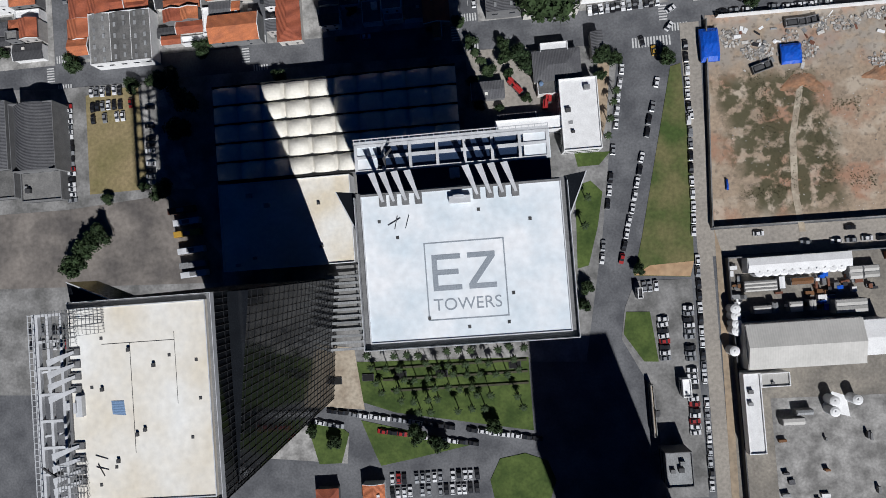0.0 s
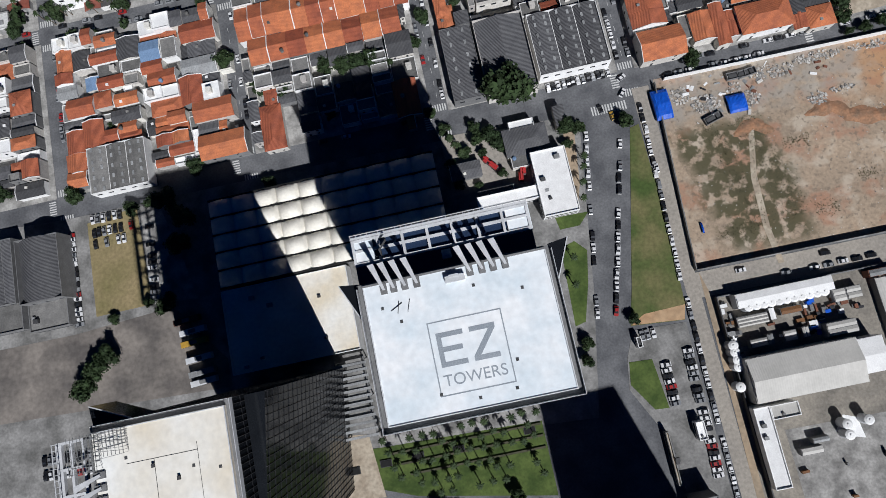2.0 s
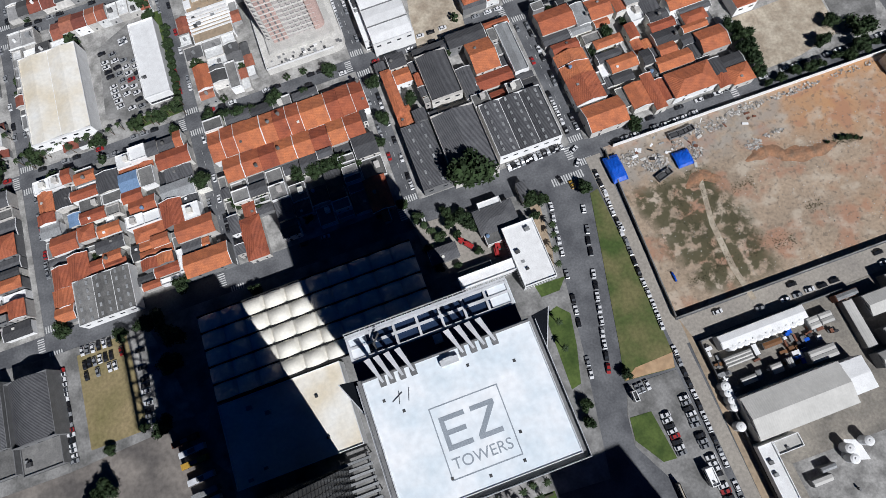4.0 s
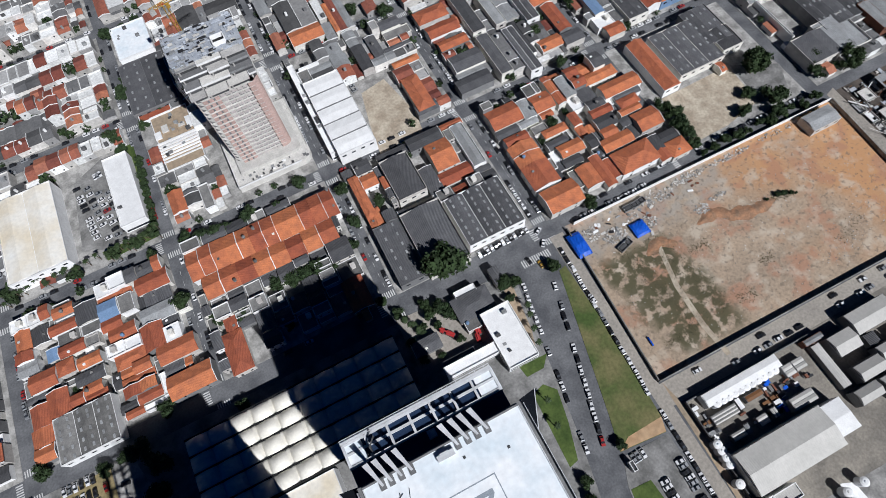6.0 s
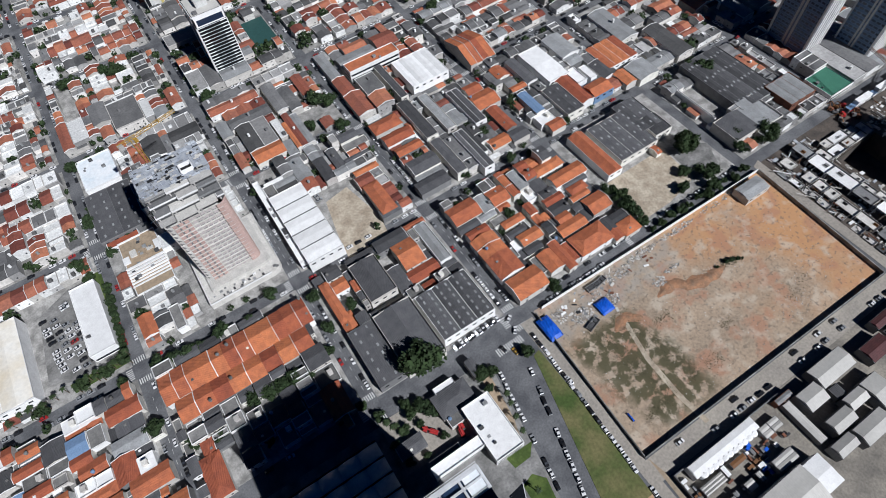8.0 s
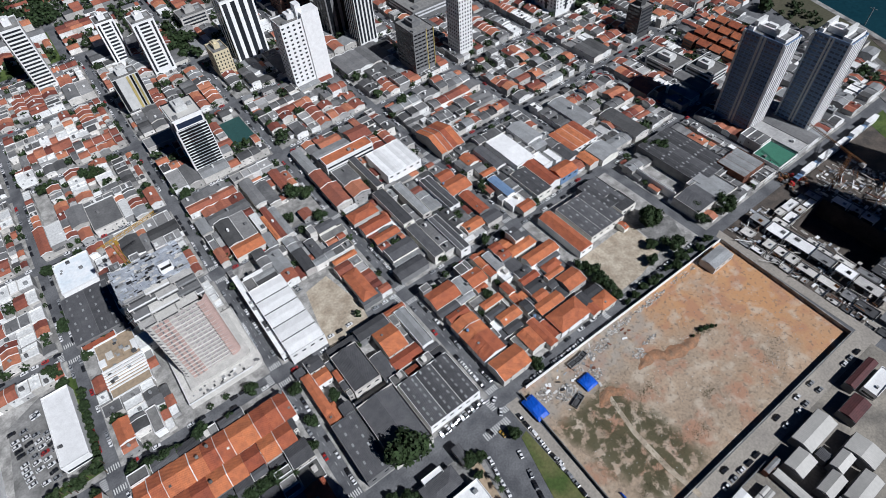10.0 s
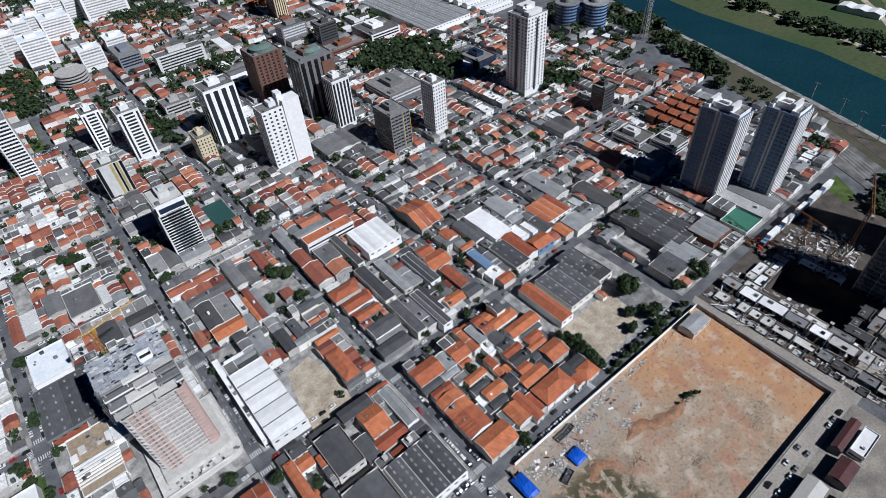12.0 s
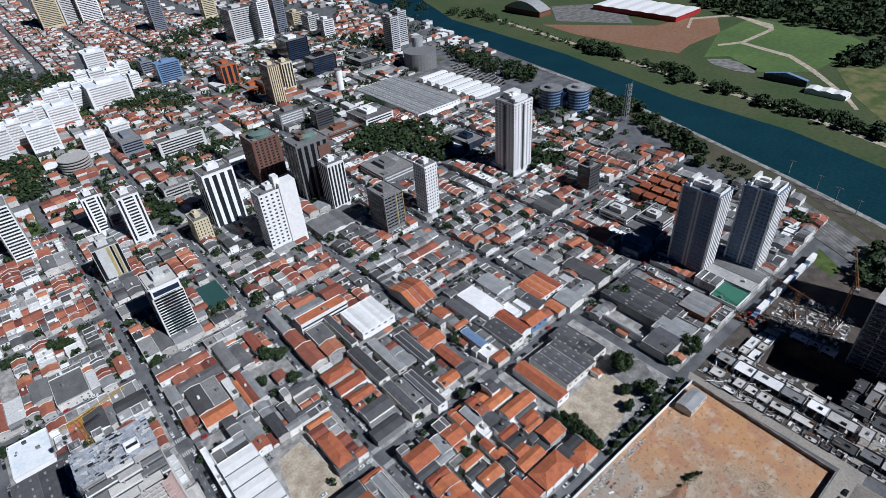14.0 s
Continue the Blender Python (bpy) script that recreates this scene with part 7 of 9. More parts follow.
# lower corner: plaza roofs and lawns south of the towers
surface("lawn", [(-53.2, -61.3), (-8.6, -73.4), (-32.2, -77.7), (-46.3, -80.0), (-48.1, -75.8)], "grass", 0.15, "green traffic island with trees", "lawn")
surface("plaza", [(-109.0, -72.7), (-76.1, -56.2), (-58.6, -67.4), (-60.1, -78.4)], "concrete", 0.15, "pale concrete plaza with planting", "plaza")
surface("lawn", [(-75.6, -62.0), (-63.8, -61.8), (-58.5, -66.3), (-62.4, -78.1), (-71.7, -78.1)], "grass", 0.2, "green planting on a plaza", "lawn")
flat_hall(63.8, -91.0, 73.7, -77.8, 8, "light", "midgrey", "flat grey-roofed low building beside the car park", "low_building", 3)
flat_hall(61.8, -73.5, 63.1, -53.2, 3, "sand", "concrete", "low pale planted terrace", "terrace", 2)
flat_hall(73.9, -58.7, 77.2, -51.7, 3.5, "white", "white", "small white gatehouse with a flat roof", "gatehouse", 1)
flat_hall(60.1, -19.6, 62.1, -15.3, 3, "darkgrey", "white", "small gatehouse with white edges", "gatehouse", 0)

surface("site_road", [(259.5, -5), (266, -5), (266, 92), (260, 90)], "dusty", 0.09, "pale concrete site road beside the plot", "road")
surface("garden_path", [(-66.8, -29.9), (-54.0, -31.6), (-51.4, -57.0), (-74.6, -54.1)], "sand", 0.24, "brown gravel garden path", "path")
for k, p in enumerate(((-49.0, -44.1), (-35.6, -43.8), (-18.9, -44.4), (10.6, -42.7), (-62.3, -44.7))):
    t = thing("planter", "dark rectangular garden planter on the lawn", "planter", "garden planters", (*p, 0.2), 0)
    part("box", Geo().box(-2.4, -1.4, 0, 2.4, 1.4, 0.5), "darkgrey", t)
    part("soil", Geo().box(-2.2, -1.2, 0.5, 2.2, 1.2, 0.58), "rubber", t)
for k in range(3):
    surface("hedge", rect(-46 + 3 * k, -41.3 - 4.6 * k, 15.5, -40.5 - 4.6 * k), "scrub", 0.75, "low clipped dark green hedge across a lawn", "hedge", 0.6)
house(-53.5, -95.5, -45.1, -85.7, 4, "c")
house(-72.5, -94.6, -63.8, -87.0, 4, "c")
surface("lawn", [(1.8, -79.7), (12.0, -78.0), (20.7, -81.4), (23.4, -89.3), (19.2, -100.2), (-0.9, -99.3), (-2.7, -88.0)], "grass", 0.2, "round green lawn among car parks", "lawn")
surface("forecourt", [(-50.5, -32.0), (15.8, -32.8), (16.8, -40.8), (-50.3, -39.4)], "concrete", 0.17, "pale concrete forecourt of the tower with bays", "forecourt")
for k in range(18):
    o = tagged(new("bay_line", once("bay", lambda: Geo().box(-0.06, -1.6, 0, 0.06, 1.6, 0.012).mesh("bay_line", "stripe"))), "white painted parking bay line", "bay line", "bay lines", "structure")
    o.location = (-42 + k * 3.4, -27.5, 0.17)

# ---------------------------------------------------------------- houses further off, joined
FARM = ("far_wall", "far_clay", "far_grey", "far_white", "window", "light", "far_pale")
M["far_white"] = mat("far_white", (0.74, 0.74, 0.72), (0.60, 0.60, 0.58), 0.8, scale=0.1, fine=0.8, rnd=0.2, island=True, bump=0)
M["far_pale"] = mat("far_pale", (0.34, 0.335, 0.325), (0.24, 0.235, 0.23), 0.9, scale=0.1, fine=0.8, rnd=0.35, island=True, bump=0)
FAR = Geo()
frng = random.Random(77)


def far_house(x0, y0, x1, y1, h, kind, fine=True, axis=None):
    """One low house, into the joined mesh."""
    g, r = FAR, frng
    w, d = x1 - x0, y1 - y0
    wall = r.choice((0, 0, 3, 6))
    g.box(x0, y0, 0, x1, y1, h, wall)
    if kind in "fwp":
        m = {"f": 2, "w": 3, "p": 6}[kind]
        g.box(x0 + 0.25, y0 + 0.25, h, x1 - 0.25, y1 - 0.25, h + 0.1, m)
        t, p = 0.25, h + r.choice((0.5, 0.9))
        if fine:
            for a in ((x0, y0, x1, y0 + t), (x0, y1 - t, x1, y1), (x0, y0 + t, x0 + t, y1 - t), (x1 - t, y0 + t, x1, y1 - t)):
                g.box(a[0], a[1], h, a[2], a[3], p, 3 if r.random() < 0.4 else wall)
            if w > 5 and d > 5 and r.random() < 0.6:
                a, b = r.uniform(x0 + 0.5, x1 - 3), r.uniform(y0 + 0.5, y1 - 3)
                g.box(a, b, h, a + r.uniform(1.2, 2.4), b + r.uniform(1.2, 2.4), h + r.uniform(0.8, 2.2), r.choice((3, 2, 5)))
    else:
        m = {"c": 1, "g": 2, "l": 5}[kind]
        axis = (0 if w >= d else 1) if axis is None else axis
        span = d if axis == 0 else w
        rise = span * (0.15 if kind == "c" else 0.1)
        a, b = (y0, y1) if axis == 0 else (x0, x1)
        e0, e1 = (x0, x1) if axis == 0 else (y0, y1)
        pr = gable_profile(a, b, h, rise, 0.25, 0.16)
        g.sweep(pr if axis == 0 else pr[::-1], e0 - 0.15, e1 + 0.15, axis, m)
        wp = [(a, h - 0.1), (b, h - 0.1), ((a + b) / 2, h + rise - 0.1)]
        g.sweep(wp if axis == 0 else wp[::-1], e0, e1, axis, wall)
        if fine and r.random() < 0.5:
            for q in (e0 - 0.2, e1):
                pp = [(a - 0.3, h), ((a + b) / 2, h + rise), (b + 0.3, h), (b + 0.3, h + 0.5), ((a + b) / 2, h + rise + 0.55), (a - 0.3, h + 0.5)]
                g.sweep(pp if axis == 0 else pp[::-1], q, q + 0.2, axis, 3)
    if fine:
        for fl in range(max(1, int(h // 2.9))):
            k = max(1, int(w // 3.6))
            for i in range(k):
                if r.random() < 0.55:
                    a = x0 + w * (i + 0.35) / k
                    g.box(a, y0 - 0.04, 1 + 2.8 * fl, a + 0.9, y0 + 0.05, 1.9 + 2.8 * fl, 4)
            if r.random() < 0.4 and d > 4:
                g.box(x0 - 0.04, (y0 + y1) / 2 - 0.5, 1 + 2.8 * fl, x0 + 0.05, (y0 + y1) / 2 + 0.5, 1.9 + 2.8 * fl, 4)
        if r.random() < 0.25 and w > 4 and d > 4:
            g.cyl((x0 + x1) / 2, (y0 + y1) / 2, h + 0.1, h + span_top(w, d, kind) + 1.3, 0.8, 8, r.choice((5, 3)))


def span_top(w, d, kind):
    return 0 if kind in "fwp" else min(w, d) * 0.2


WOODS = []


def lots(x0, y0, x1, y1, mix, seed, fine=True, **kw):
    r = random.Random(seed)
    for a, b, c, d, h, k, axis in terraces(x0, y0, x1, y1, mix, r, **kw):
        if k == "t":
            WOODS.append(((a + c) / 2, (b + d) / 2, min(4.5, max(2.2, min(c - a, d - b) * 0.55))))
        else:
            far_house(a, b, c, d, h, k, fine and h > 3.25, axis)


def standing(x0, y0, x1, y1, h, kind):
    """A low house or hall at a known place in the middle distance."""
    OCC.append((x0, y0, x1, y1))
    far_house(x0, y0, x1, y1, h, kind)


standing(8.4, 321.8, 43.1, 329.9, 5, "c")
standing(15.7, 301.8, 44.4, 311.6, 5, "g")
standing(8.1, 297.8, 15.6, 313.1, 4.6, "l")
standing(8.2, 266.6, 13.5, 280.1, 5, "c")
standing(47.1, 299.1, 55.3, 329.1, 5, "g")
standing(55.3, 294.1, 63.3, 319.7, 5, "g")
standing(68.0, 302.1, 74.8, 324.8, 5.4, "c")
standing(39.2, 276.3, 44.6, 294.8, 4.4, "w")
standing(47.4, 260.8, 51.6, 295.2, 5, "c")
standing(51.6, 261.6, 56.5, 291.7, 4.4, "l")
standing(66.8, 267.3, 74.1, 276.8, 4, "c")
standing(90.8, 303.1, 98.0, 334.0, 5, "l")
standing(89.7, 284.4, 99.2, 303.1, 5.4, "c")
standing(89.1, 261.6, 101.5, 284.3, 5.6, "c")
standing(101.7, 259.4, 114.4, 272.6, 8, "c")
standing(102.9, 275.7, 116.7, 294.7, 6, "f")
standing(110.7, 321.9, 128.3, 331.1, 5.4, "c")
standing(132.1, 312.2, 149.0, 327.2, 6, "c")
standing(-38.0, 309.1, -25.6, 329.7, 5, "g")
standing(-25.6, 307.8, -20.3, 325.1, 5, "g")
standing(-20.3, 311.1, -1.1, 325.2, 5, "g")
standing(-54.7, 313.2, -46.7, 323.1, 4.6, "w")
standing(-9.6, 348.7, -1.9, 367.3, 5, "c")
standing(-21.5, 343.0, -13.2, 353.4, 5, "l")
standing(-27.6, 348.3, -21.6, 367.5, 5, "w")
standing(-47.5, 347.5, -27.8, 375.8, 6, "f")
standing(-57.0, 345.7, -49.4, 357.4, 4.6, "c")
standing(-59.1, 362.0, -47.6, 383.5, 5, "g")
standing(-74.6, 352.8, -64.2, 376.7, 5, "w")
standing(-81.5, 349.5, -74.6, 377.6, 5, "c")
standing(272.1, 214.9, 286.9, 251.0, 6, "l")
standing(291.0, 180.6, 304.9, 215.5, 6, "g")
standing(338.0, 209.4, 357.0, 229.0, 5, "c")
standing(238.9, 196.4, 245.9, 221.1, 5, "g")



def brick_flats(x0, y0, w, d, h):
    OCC.append((x0, y0, x0 + w, y0 + d))
    t = thing("brick_flats", "red brick three-storey flats with an orange tiled roof", "apartment block", "brick flats", (x0, y0, 0))
    body = part("wall", Geo().box(0, 0, 0, w, d, h), "brick", t)
    pr = gable_profile(0, w, h, w * 0.3, 0.4, 0.2)
    part("roof", Geo().sweep(pr[::-1], -0.3, d + 0.3, 1), "clay_y" if round(x0 + y0) % 3 else "clay", t)
    part("gable", Geo().sweep([(0, h), (w, h), (w / 2, h + w * 0.29)][::-1], 0, d, 1), "brick", t)
    for fl in range(3):
        part("window_band", Geo().box(0.8, -0.06, 1.2 + 2.8 * fl, w - 0.8, 0.1, 2.3 + 2.8 * fl), "window", body)
        part("window_band", Geo().box(-0.06, 1.0, 1.2 + 2.8 * fl, 0.1, d - 1.0, 2.3 + 2.8 * fl), "window", body)


for i in range(4):
    for j in range(4):
        brick_flats(421 + 14.5 * i, 193 + 12.6 * j, 9, 9.4, 8.6)
drum = thing("round_car_park", "round concrete car park with open floors", "car park", at=(48, 739, 0))
for k in range(5):
    part("deck", Geo().cyl(0, 0, 3.4 * k + 2.4, 3.4 * k + 3.6, 17, 28), "rawconcrete", drum)
    # dark drum between decks stands in for the shaded open floor
    part("core", Geo().cyl(0, 0, 3.4 * k, 3.4 * k + 2.4, 15, 24), "darkgrey", drum)
OCC.append((30, 721, 66, 757))

# tall buildings
hotel = tower(135, 408, 33, 17, 57, "white", "dots", "white hotel tower with small square windows", cols=7, floor=3.6, cap="slab")
part("lift_wing", Geo().box(19, -1.2, 0, 34, 10, 62).box(17, 3, 57, 22, 10, 68), "white", hotel)
tower(115, 480, 29, 23, 57, "white", "strips", "white office tower with dark vertical window strips", cols=4, cap="slab")
tower(93, 470, 14, 20, 24, "cream", "dots", "yellow mid-rise block with dark windows", cols=5)
tower(26, 556, 16, 18, 41, "white", "strips", "white apartment tower with a dark window field", cols=4, front="centre")
tower(49, 518, 19, 19, 47, "white", "strips", "white apartment tower with dark bands of windows", cols=4, front="centre")
gold = tower(12, 470, 21, 15, 33, "paleapt", "strips", "pale and gold office tower with dark sides", cols=2, glass="glass_dark", front="blank")
for a, b, m in ((0.5, 3, "glass_dark"), (11, 13, "gold"), (14, 15.5, "glass_dark"), (16, 17.5, "gold"), (18.5, 20.6, "glass_dark")):
    part("cladding_strip", Geo().box(a, -0.5, 1, b, 0.1, 33.5), m, gold)
tower(29, 361, 21, 24, 48, "glass_dark", "louvre", "dark glass office tower with white horizontal louvres", glass="glass_blue", cap="pale", trim="paleapt")
tower(-40, 560, 16, 26, 57, "white", "balconies", "white apartment tower with rows of balconies")
dome_tower = tower(184, 530, 30, 30, 50, "brownstone", "dots", "brown granite office tower with a green dome", cols=6, cap="midgrey", front="ribs", trim="brownstone")
part("dome", Geo().cyl(15, 13, 50, 54, 11, 20).cyl(15, 13, 54, 56, 11.4, 20, r2=6), "dome", dome_tower)
dome_tower = tower(199, 460, 34, 26, 62, "midgrey", "strips", "grey and brown office tower with a green dome", cols=5, cap="midgrey", trim="brownstone", glass="glass_dark")
part("dome", Geo().cyl(19, 14, 62, 65, 9, 20).cyl(19, 14, 65, 67, 9.4, 20, r2=5), "dome", dome_tower)
part("wing", Geo().box(22, -1.5, 0, 34.5, 20, 56), "brownstone", dome_tower)
tower(212, 430, 18, 18, 48, "white", "strips", "white tower with dark vertical strips", cols=5)
gold = tower(222, 356, 20, 26, 39, "midgrey", "grid", "dark grey apartment tower with gold edges", cols=5, glass="glass_dark")
for a in (12.5, 19.4):
    part("gold_edge", Geo().box(a, -0.6, 1, a + 0.6, 0.1, 40), "gold", gold)
tower(268, 355, 14, 17, 51, "white", "dots", "white apartment tower with small windows", cols=5)
tall = tower(378, 350, 26, 26, 77, "white", "dots", "tall white apartment tower with many small windows", cols=6)
part("crown", Geo().box(4, 3, 77.2, 22, 9, 81).box(8, 14, 77.2, 24, 23, 83), "white", tall)
part("window_strip", Geo().box(11.6, -0.09, 4, 14.2, 0.2, 75), "window", tall)
part("window_strip", Geo().box(-0.09, 11.4, 4, 0.2, 14.4, 75), "window", tall)
# blue walls and pale fronts put shade and sun sides into the colours
TWIN = "tall grey-blue apartment tower with pale corner strips"
for x, y, w, d in ((357, 135, 18, 29), (386, 109, 20, 24)):
    twin = tower(x, y, w, d, 70, "blueapt", "grid", TWIN, cols=6, glass="glass_blue", trim="white", front="ribs", cap="midgrey", crown=True)
    for k in range(20):
        part("balcony_ledge", once(("ledge", d), lambda: Geo().box(-0.25, d * 0.06, 0, 0.1, d * 0.94, 0.22).mesh("balcony_ledge", "blueapt")), "blueapt", twin, at=(0, 0, 6 + 3.2 * k))
    part("pale_strip", Geo().box(-0.35, d * 0.44, 3, 0.1, d * 0.49, 70.5).box(-0.35, d * 0.53, 3, 0.1, d * 0.58, 70.5), "paleapt", twin)
    part("corner_strip", Geo().box(-0.4, 0, 2, 0.1, d * 0.05, 71), "white", twin)
    part("corner_strip", Geo().box(-0.4, d * 0.95, 2, 0.1, d, 71), "paleapt", twin)
tower(289, 875, 26, 30, 32, "orangewall", "strips", "orange-clad office block with dark glass", cols=3)
tower(222, 965, 36, 20, 34, "blue", "bands", "blue office slab with dark window bands", glass="glass_blue", cap="blue")
tower(304, 735, 18, 26, 55, "brownstone", "bands", "brown and cream office tower", front="ribs", trim="cream")
tower(346, 784, 18, 20, 40, "cream", "strips", "pale tower with vertical strips", cols=4)
tower(410, 890, 40, 40, 38, "glass_dark", "bands", "black glass office block in a pale frame", glass="glass_blue", trim="white")
tower(402, 794, 42, 26, 30, "glass_dark", "bands", "black glass office box", glass="glass_blue")
tower(560, 800, 16, 24, 58, "paleapt", "bands", "pale apartment tower with blue glass", glass="glass_blue")
tower(598, 830, 18, 22, 56, "paleapt", "bands", "pale apartment tower with blue glass", glass="glass_blue")
WHITE_APT = "white apartment tower of a dense cluster"
for a in ((150, 1106, 33, 36, 41), (113, 929, 57, 38, 34), (106, 1006, 32, 10, 27), (53, 892, 36, 30, 31), (18, 822, 32, 24, 34), (66, 763, 26, 17, 25), (101, 784, 24, 19, 22), (184, 988, 15, 18, 24), (84, 1014, 25, 23, 23)):
    tower(*a, "white", "bands", WHITE_APT, cap="roofwhite", floor=3.4, glass="far_pale")
for k, (x, y) in enumerate(((40, 950), (62, 985), (20, 905), (135, 1010), (160, 1040), (95, 960), (0, 870), (-18, 842), (120, 1065), (180, 1050))):
    tower(x, y, 22, 18, 24 + 4 * (k % 4), "white", "bands", WHITE_APT, cap="roofwhite", floor=3.4, glass="far_pale")
FAR_APT = "distant pale high-rise apartment tower"
for k, a in enumerate(((167, 1612, 46, 45, 101), (217, 1625, 50, 45, 90), (249, 1605, 45, 45, 87), (332, 1339, 26, 35, 67), (453, 1370, 29, 27, 64), (407, 1099, 46, 45, 61), (452, 1070, 23, 31, 71), (500, 1104, 21, 18, 73), (542, 1118, 23, 29, 28), (539, 1048, 24, 29, 32), (536, 985, 23, 25, 33), (217, 1040, 19, 31, 24), (410, 952, 21, 30, 15))):
    tower(*a, ("cream", "paleapt", "white", "greyapt")[k % 4], "bands", FAR_APT, floor=3.6)
OFF = "mid-rise office building with bands of windows"
for k, (a, m) in enumerate((((98, 723, 25, 44, 19), "greyapt"), ((128, 679, 55, 16, 22), "paleapt"), ((97, 571, 26, 21, 15), "rawconcrete"), ((270, 651, 34, 18, 20), "midgrey"), ((299, 609, 24, 15, 26), "darkgrey"), ((343, 566, 42, 45, 13), "white"), ((273, 433, 42, 45, 10), "midgrey"), ((400, 273, 16, 14, 27), "darkgrey"), ((373, 213, 22, 28, 9), "paleapt"), ((385, 188, 22, 23, 10), "paleapt"), ((307, 896, 15, 22, 14), "orangewall"), ((317, 795, 29, 30, 15), "orangewall"), ((41, 748, 20, 13, 14), "rawconcrete"), ((289, 571, 49, 23, 9), "brick"), ((387, 427, 26, 32, 9), "glass_blue"), ((474, 772, 38, 45, 12), "darkgrey"), ((297, 811, 32, 30, 9), "orangewall"))):
    tower(*a, m, "bands", OFF, name="office_building", cap="slab", glass="window" if m != "midgrey" else "steelwhite")
for q in ((529.2, 427.7), (550.3, 402.8)):
    t = thing("glass_rotunda", "round blue glass office block with pale floor bands", "office block", "glass rotundas", (*q, 0))
    t0 = t if q[0] < 540 else t0
    part("wall", Geo().cyl(8, 8, 0, 30, 14, 28), "blue", t)
    for k in range(8):
        part("floor_band", Geo().cyl(8, 8, 3.4 + 3.6 * k, 5.0 + 3.6 * k, 14.3, 28), "glass_blue", t)
    part("roof", Geo().cyl(8, 8, 30, 31, 14.5, 28).cyl(8, 8, 31, 34, 6, 16), "light", t)
part("link", Geo().prism([(2, 3), (23, -22), (35, -12), (14, 13)], 0, 27), "glass_blue", t0)
gas = thing("gas_holder", "large grey round gas holder", "gas holder", at=(547.0, 710.5, 0))
part("shell", Geo().cyl(0, 0, 0, 26, 26, 32), "midgrey", gas)
part("small_tank", Geo().cyl(14, 22, 0, 40, 9, 20), "light", gas)
chim = thing("water_tower", "slim white round water tower", "water tower", at=(396.2, 708.8, 0))
part("shaft", Geo().cyl(0, 0, 0, 34, 5, 16), "white", chim)
part("cap", Geo().cyl(0, 0, 34, 35.5, 5.3, 16), "light", chim)
shed(406.0, 541.0, 477.0, 686.0, 8, 14, 1, "light", "white", label="huge grey factory roof of many bays", rise=0.8)
for k in range(7):
    shed(499, 534 + 18.5 * k, 547, 545 + 18.5 * k, 6, 1, 0, "white", "white", label="white-roofed car shelter of a factory car park", parapet=False, name="car_shelter", rise=0.8)
surface("far_car_park", [(566.9, 684.9), (614.3, 669.8), (591.7, 560.6), (540.0, 532.9), (464.5, 542.8), (486.3, 616.3)], "yard", 0.1, "large grey car park", "car park")
OCC.append((427.5, 556.8, 564.2, 688.6))

# unfinished towers beside the plot
OCC.append((256, -40, 372, 88))
# mud colour is kept dark partly in place of shade over the site
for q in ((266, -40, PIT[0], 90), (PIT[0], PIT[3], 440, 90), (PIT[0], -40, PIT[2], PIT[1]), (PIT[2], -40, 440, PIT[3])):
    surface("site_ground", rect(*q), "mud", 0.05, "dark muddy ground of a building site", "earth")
a, b, c, d = PIT
g = Geo()
g.face([(a, b, -14), (c, b, -14), (c, d, -14), (a, d, -14)])
for p, q in (((a, b), (a, d)), ((a, d), (c, d)), ((c, d), (c, b)), ((c, b), (a, b))):
    g.face([(*p, 0.3), (*p, -14), (*q, -14), (*q, 0.3)])
# dark mud on the concrete walls paints in the pit's deep shade
tagged(new("excavation", g.mesh("excavation", "mud")), "deep concrete-walled excavation of a building site", "excavation", kind="structure")
surface("site_lawn", [(433.9, 87.1), (456.0, 88.1), (438.8, 65.7), (424.5, 68.3)], "grass", 0.12, "small green lawn beside a building pit", "lawn")
sr = random.Random(21)
site = thing("unfinished_podium", "unfinished concrete podium with pale formwork and steel beams", "building site", at=(268, 0, 0))
def site_deck(x, y, w, d, z, m):
    """A raised concrete deck on columns, with an upstand and a few column stubs."""
    g = Geo().box(0, 0, z - 0.35, w, d, z)
    for a in (0.2, w - 0.7):
        for b in (0.2, d - 0.7):
            g.box(a, b, -0.1, a + 0.5, b + 0.5, z - 0.35)
    part("deck", g, m, site, at=(x, y, 0))
    part("upstand", Geo().box(0, 0, z, w, 0.2, z + sr.uniform(0.4, 1.3)).box(w - 0.2, 0.2, z, w, d, z + sr.uniform(0.3, 1.0)), sr.choice(("palecon", "rawconcrete", "midgrey")), site, at=(x, y, 0))
    a, b = sr.uniform(0.1, 0.5) * w, sr.uniform(0.1, 0.6) * d
    part("formwork", Geo().box(a, b, z, a + 0.35 * w, b + 0.2 * d, z + 0.25).box(a + 0.1 * w, b, z + 0.25, a + 0.14 * w, b + 0.2 * d, z + 1.1), sr.choice(("form", "steel", "rust", "midgrey", "light")), site, at=(x, y, 0))


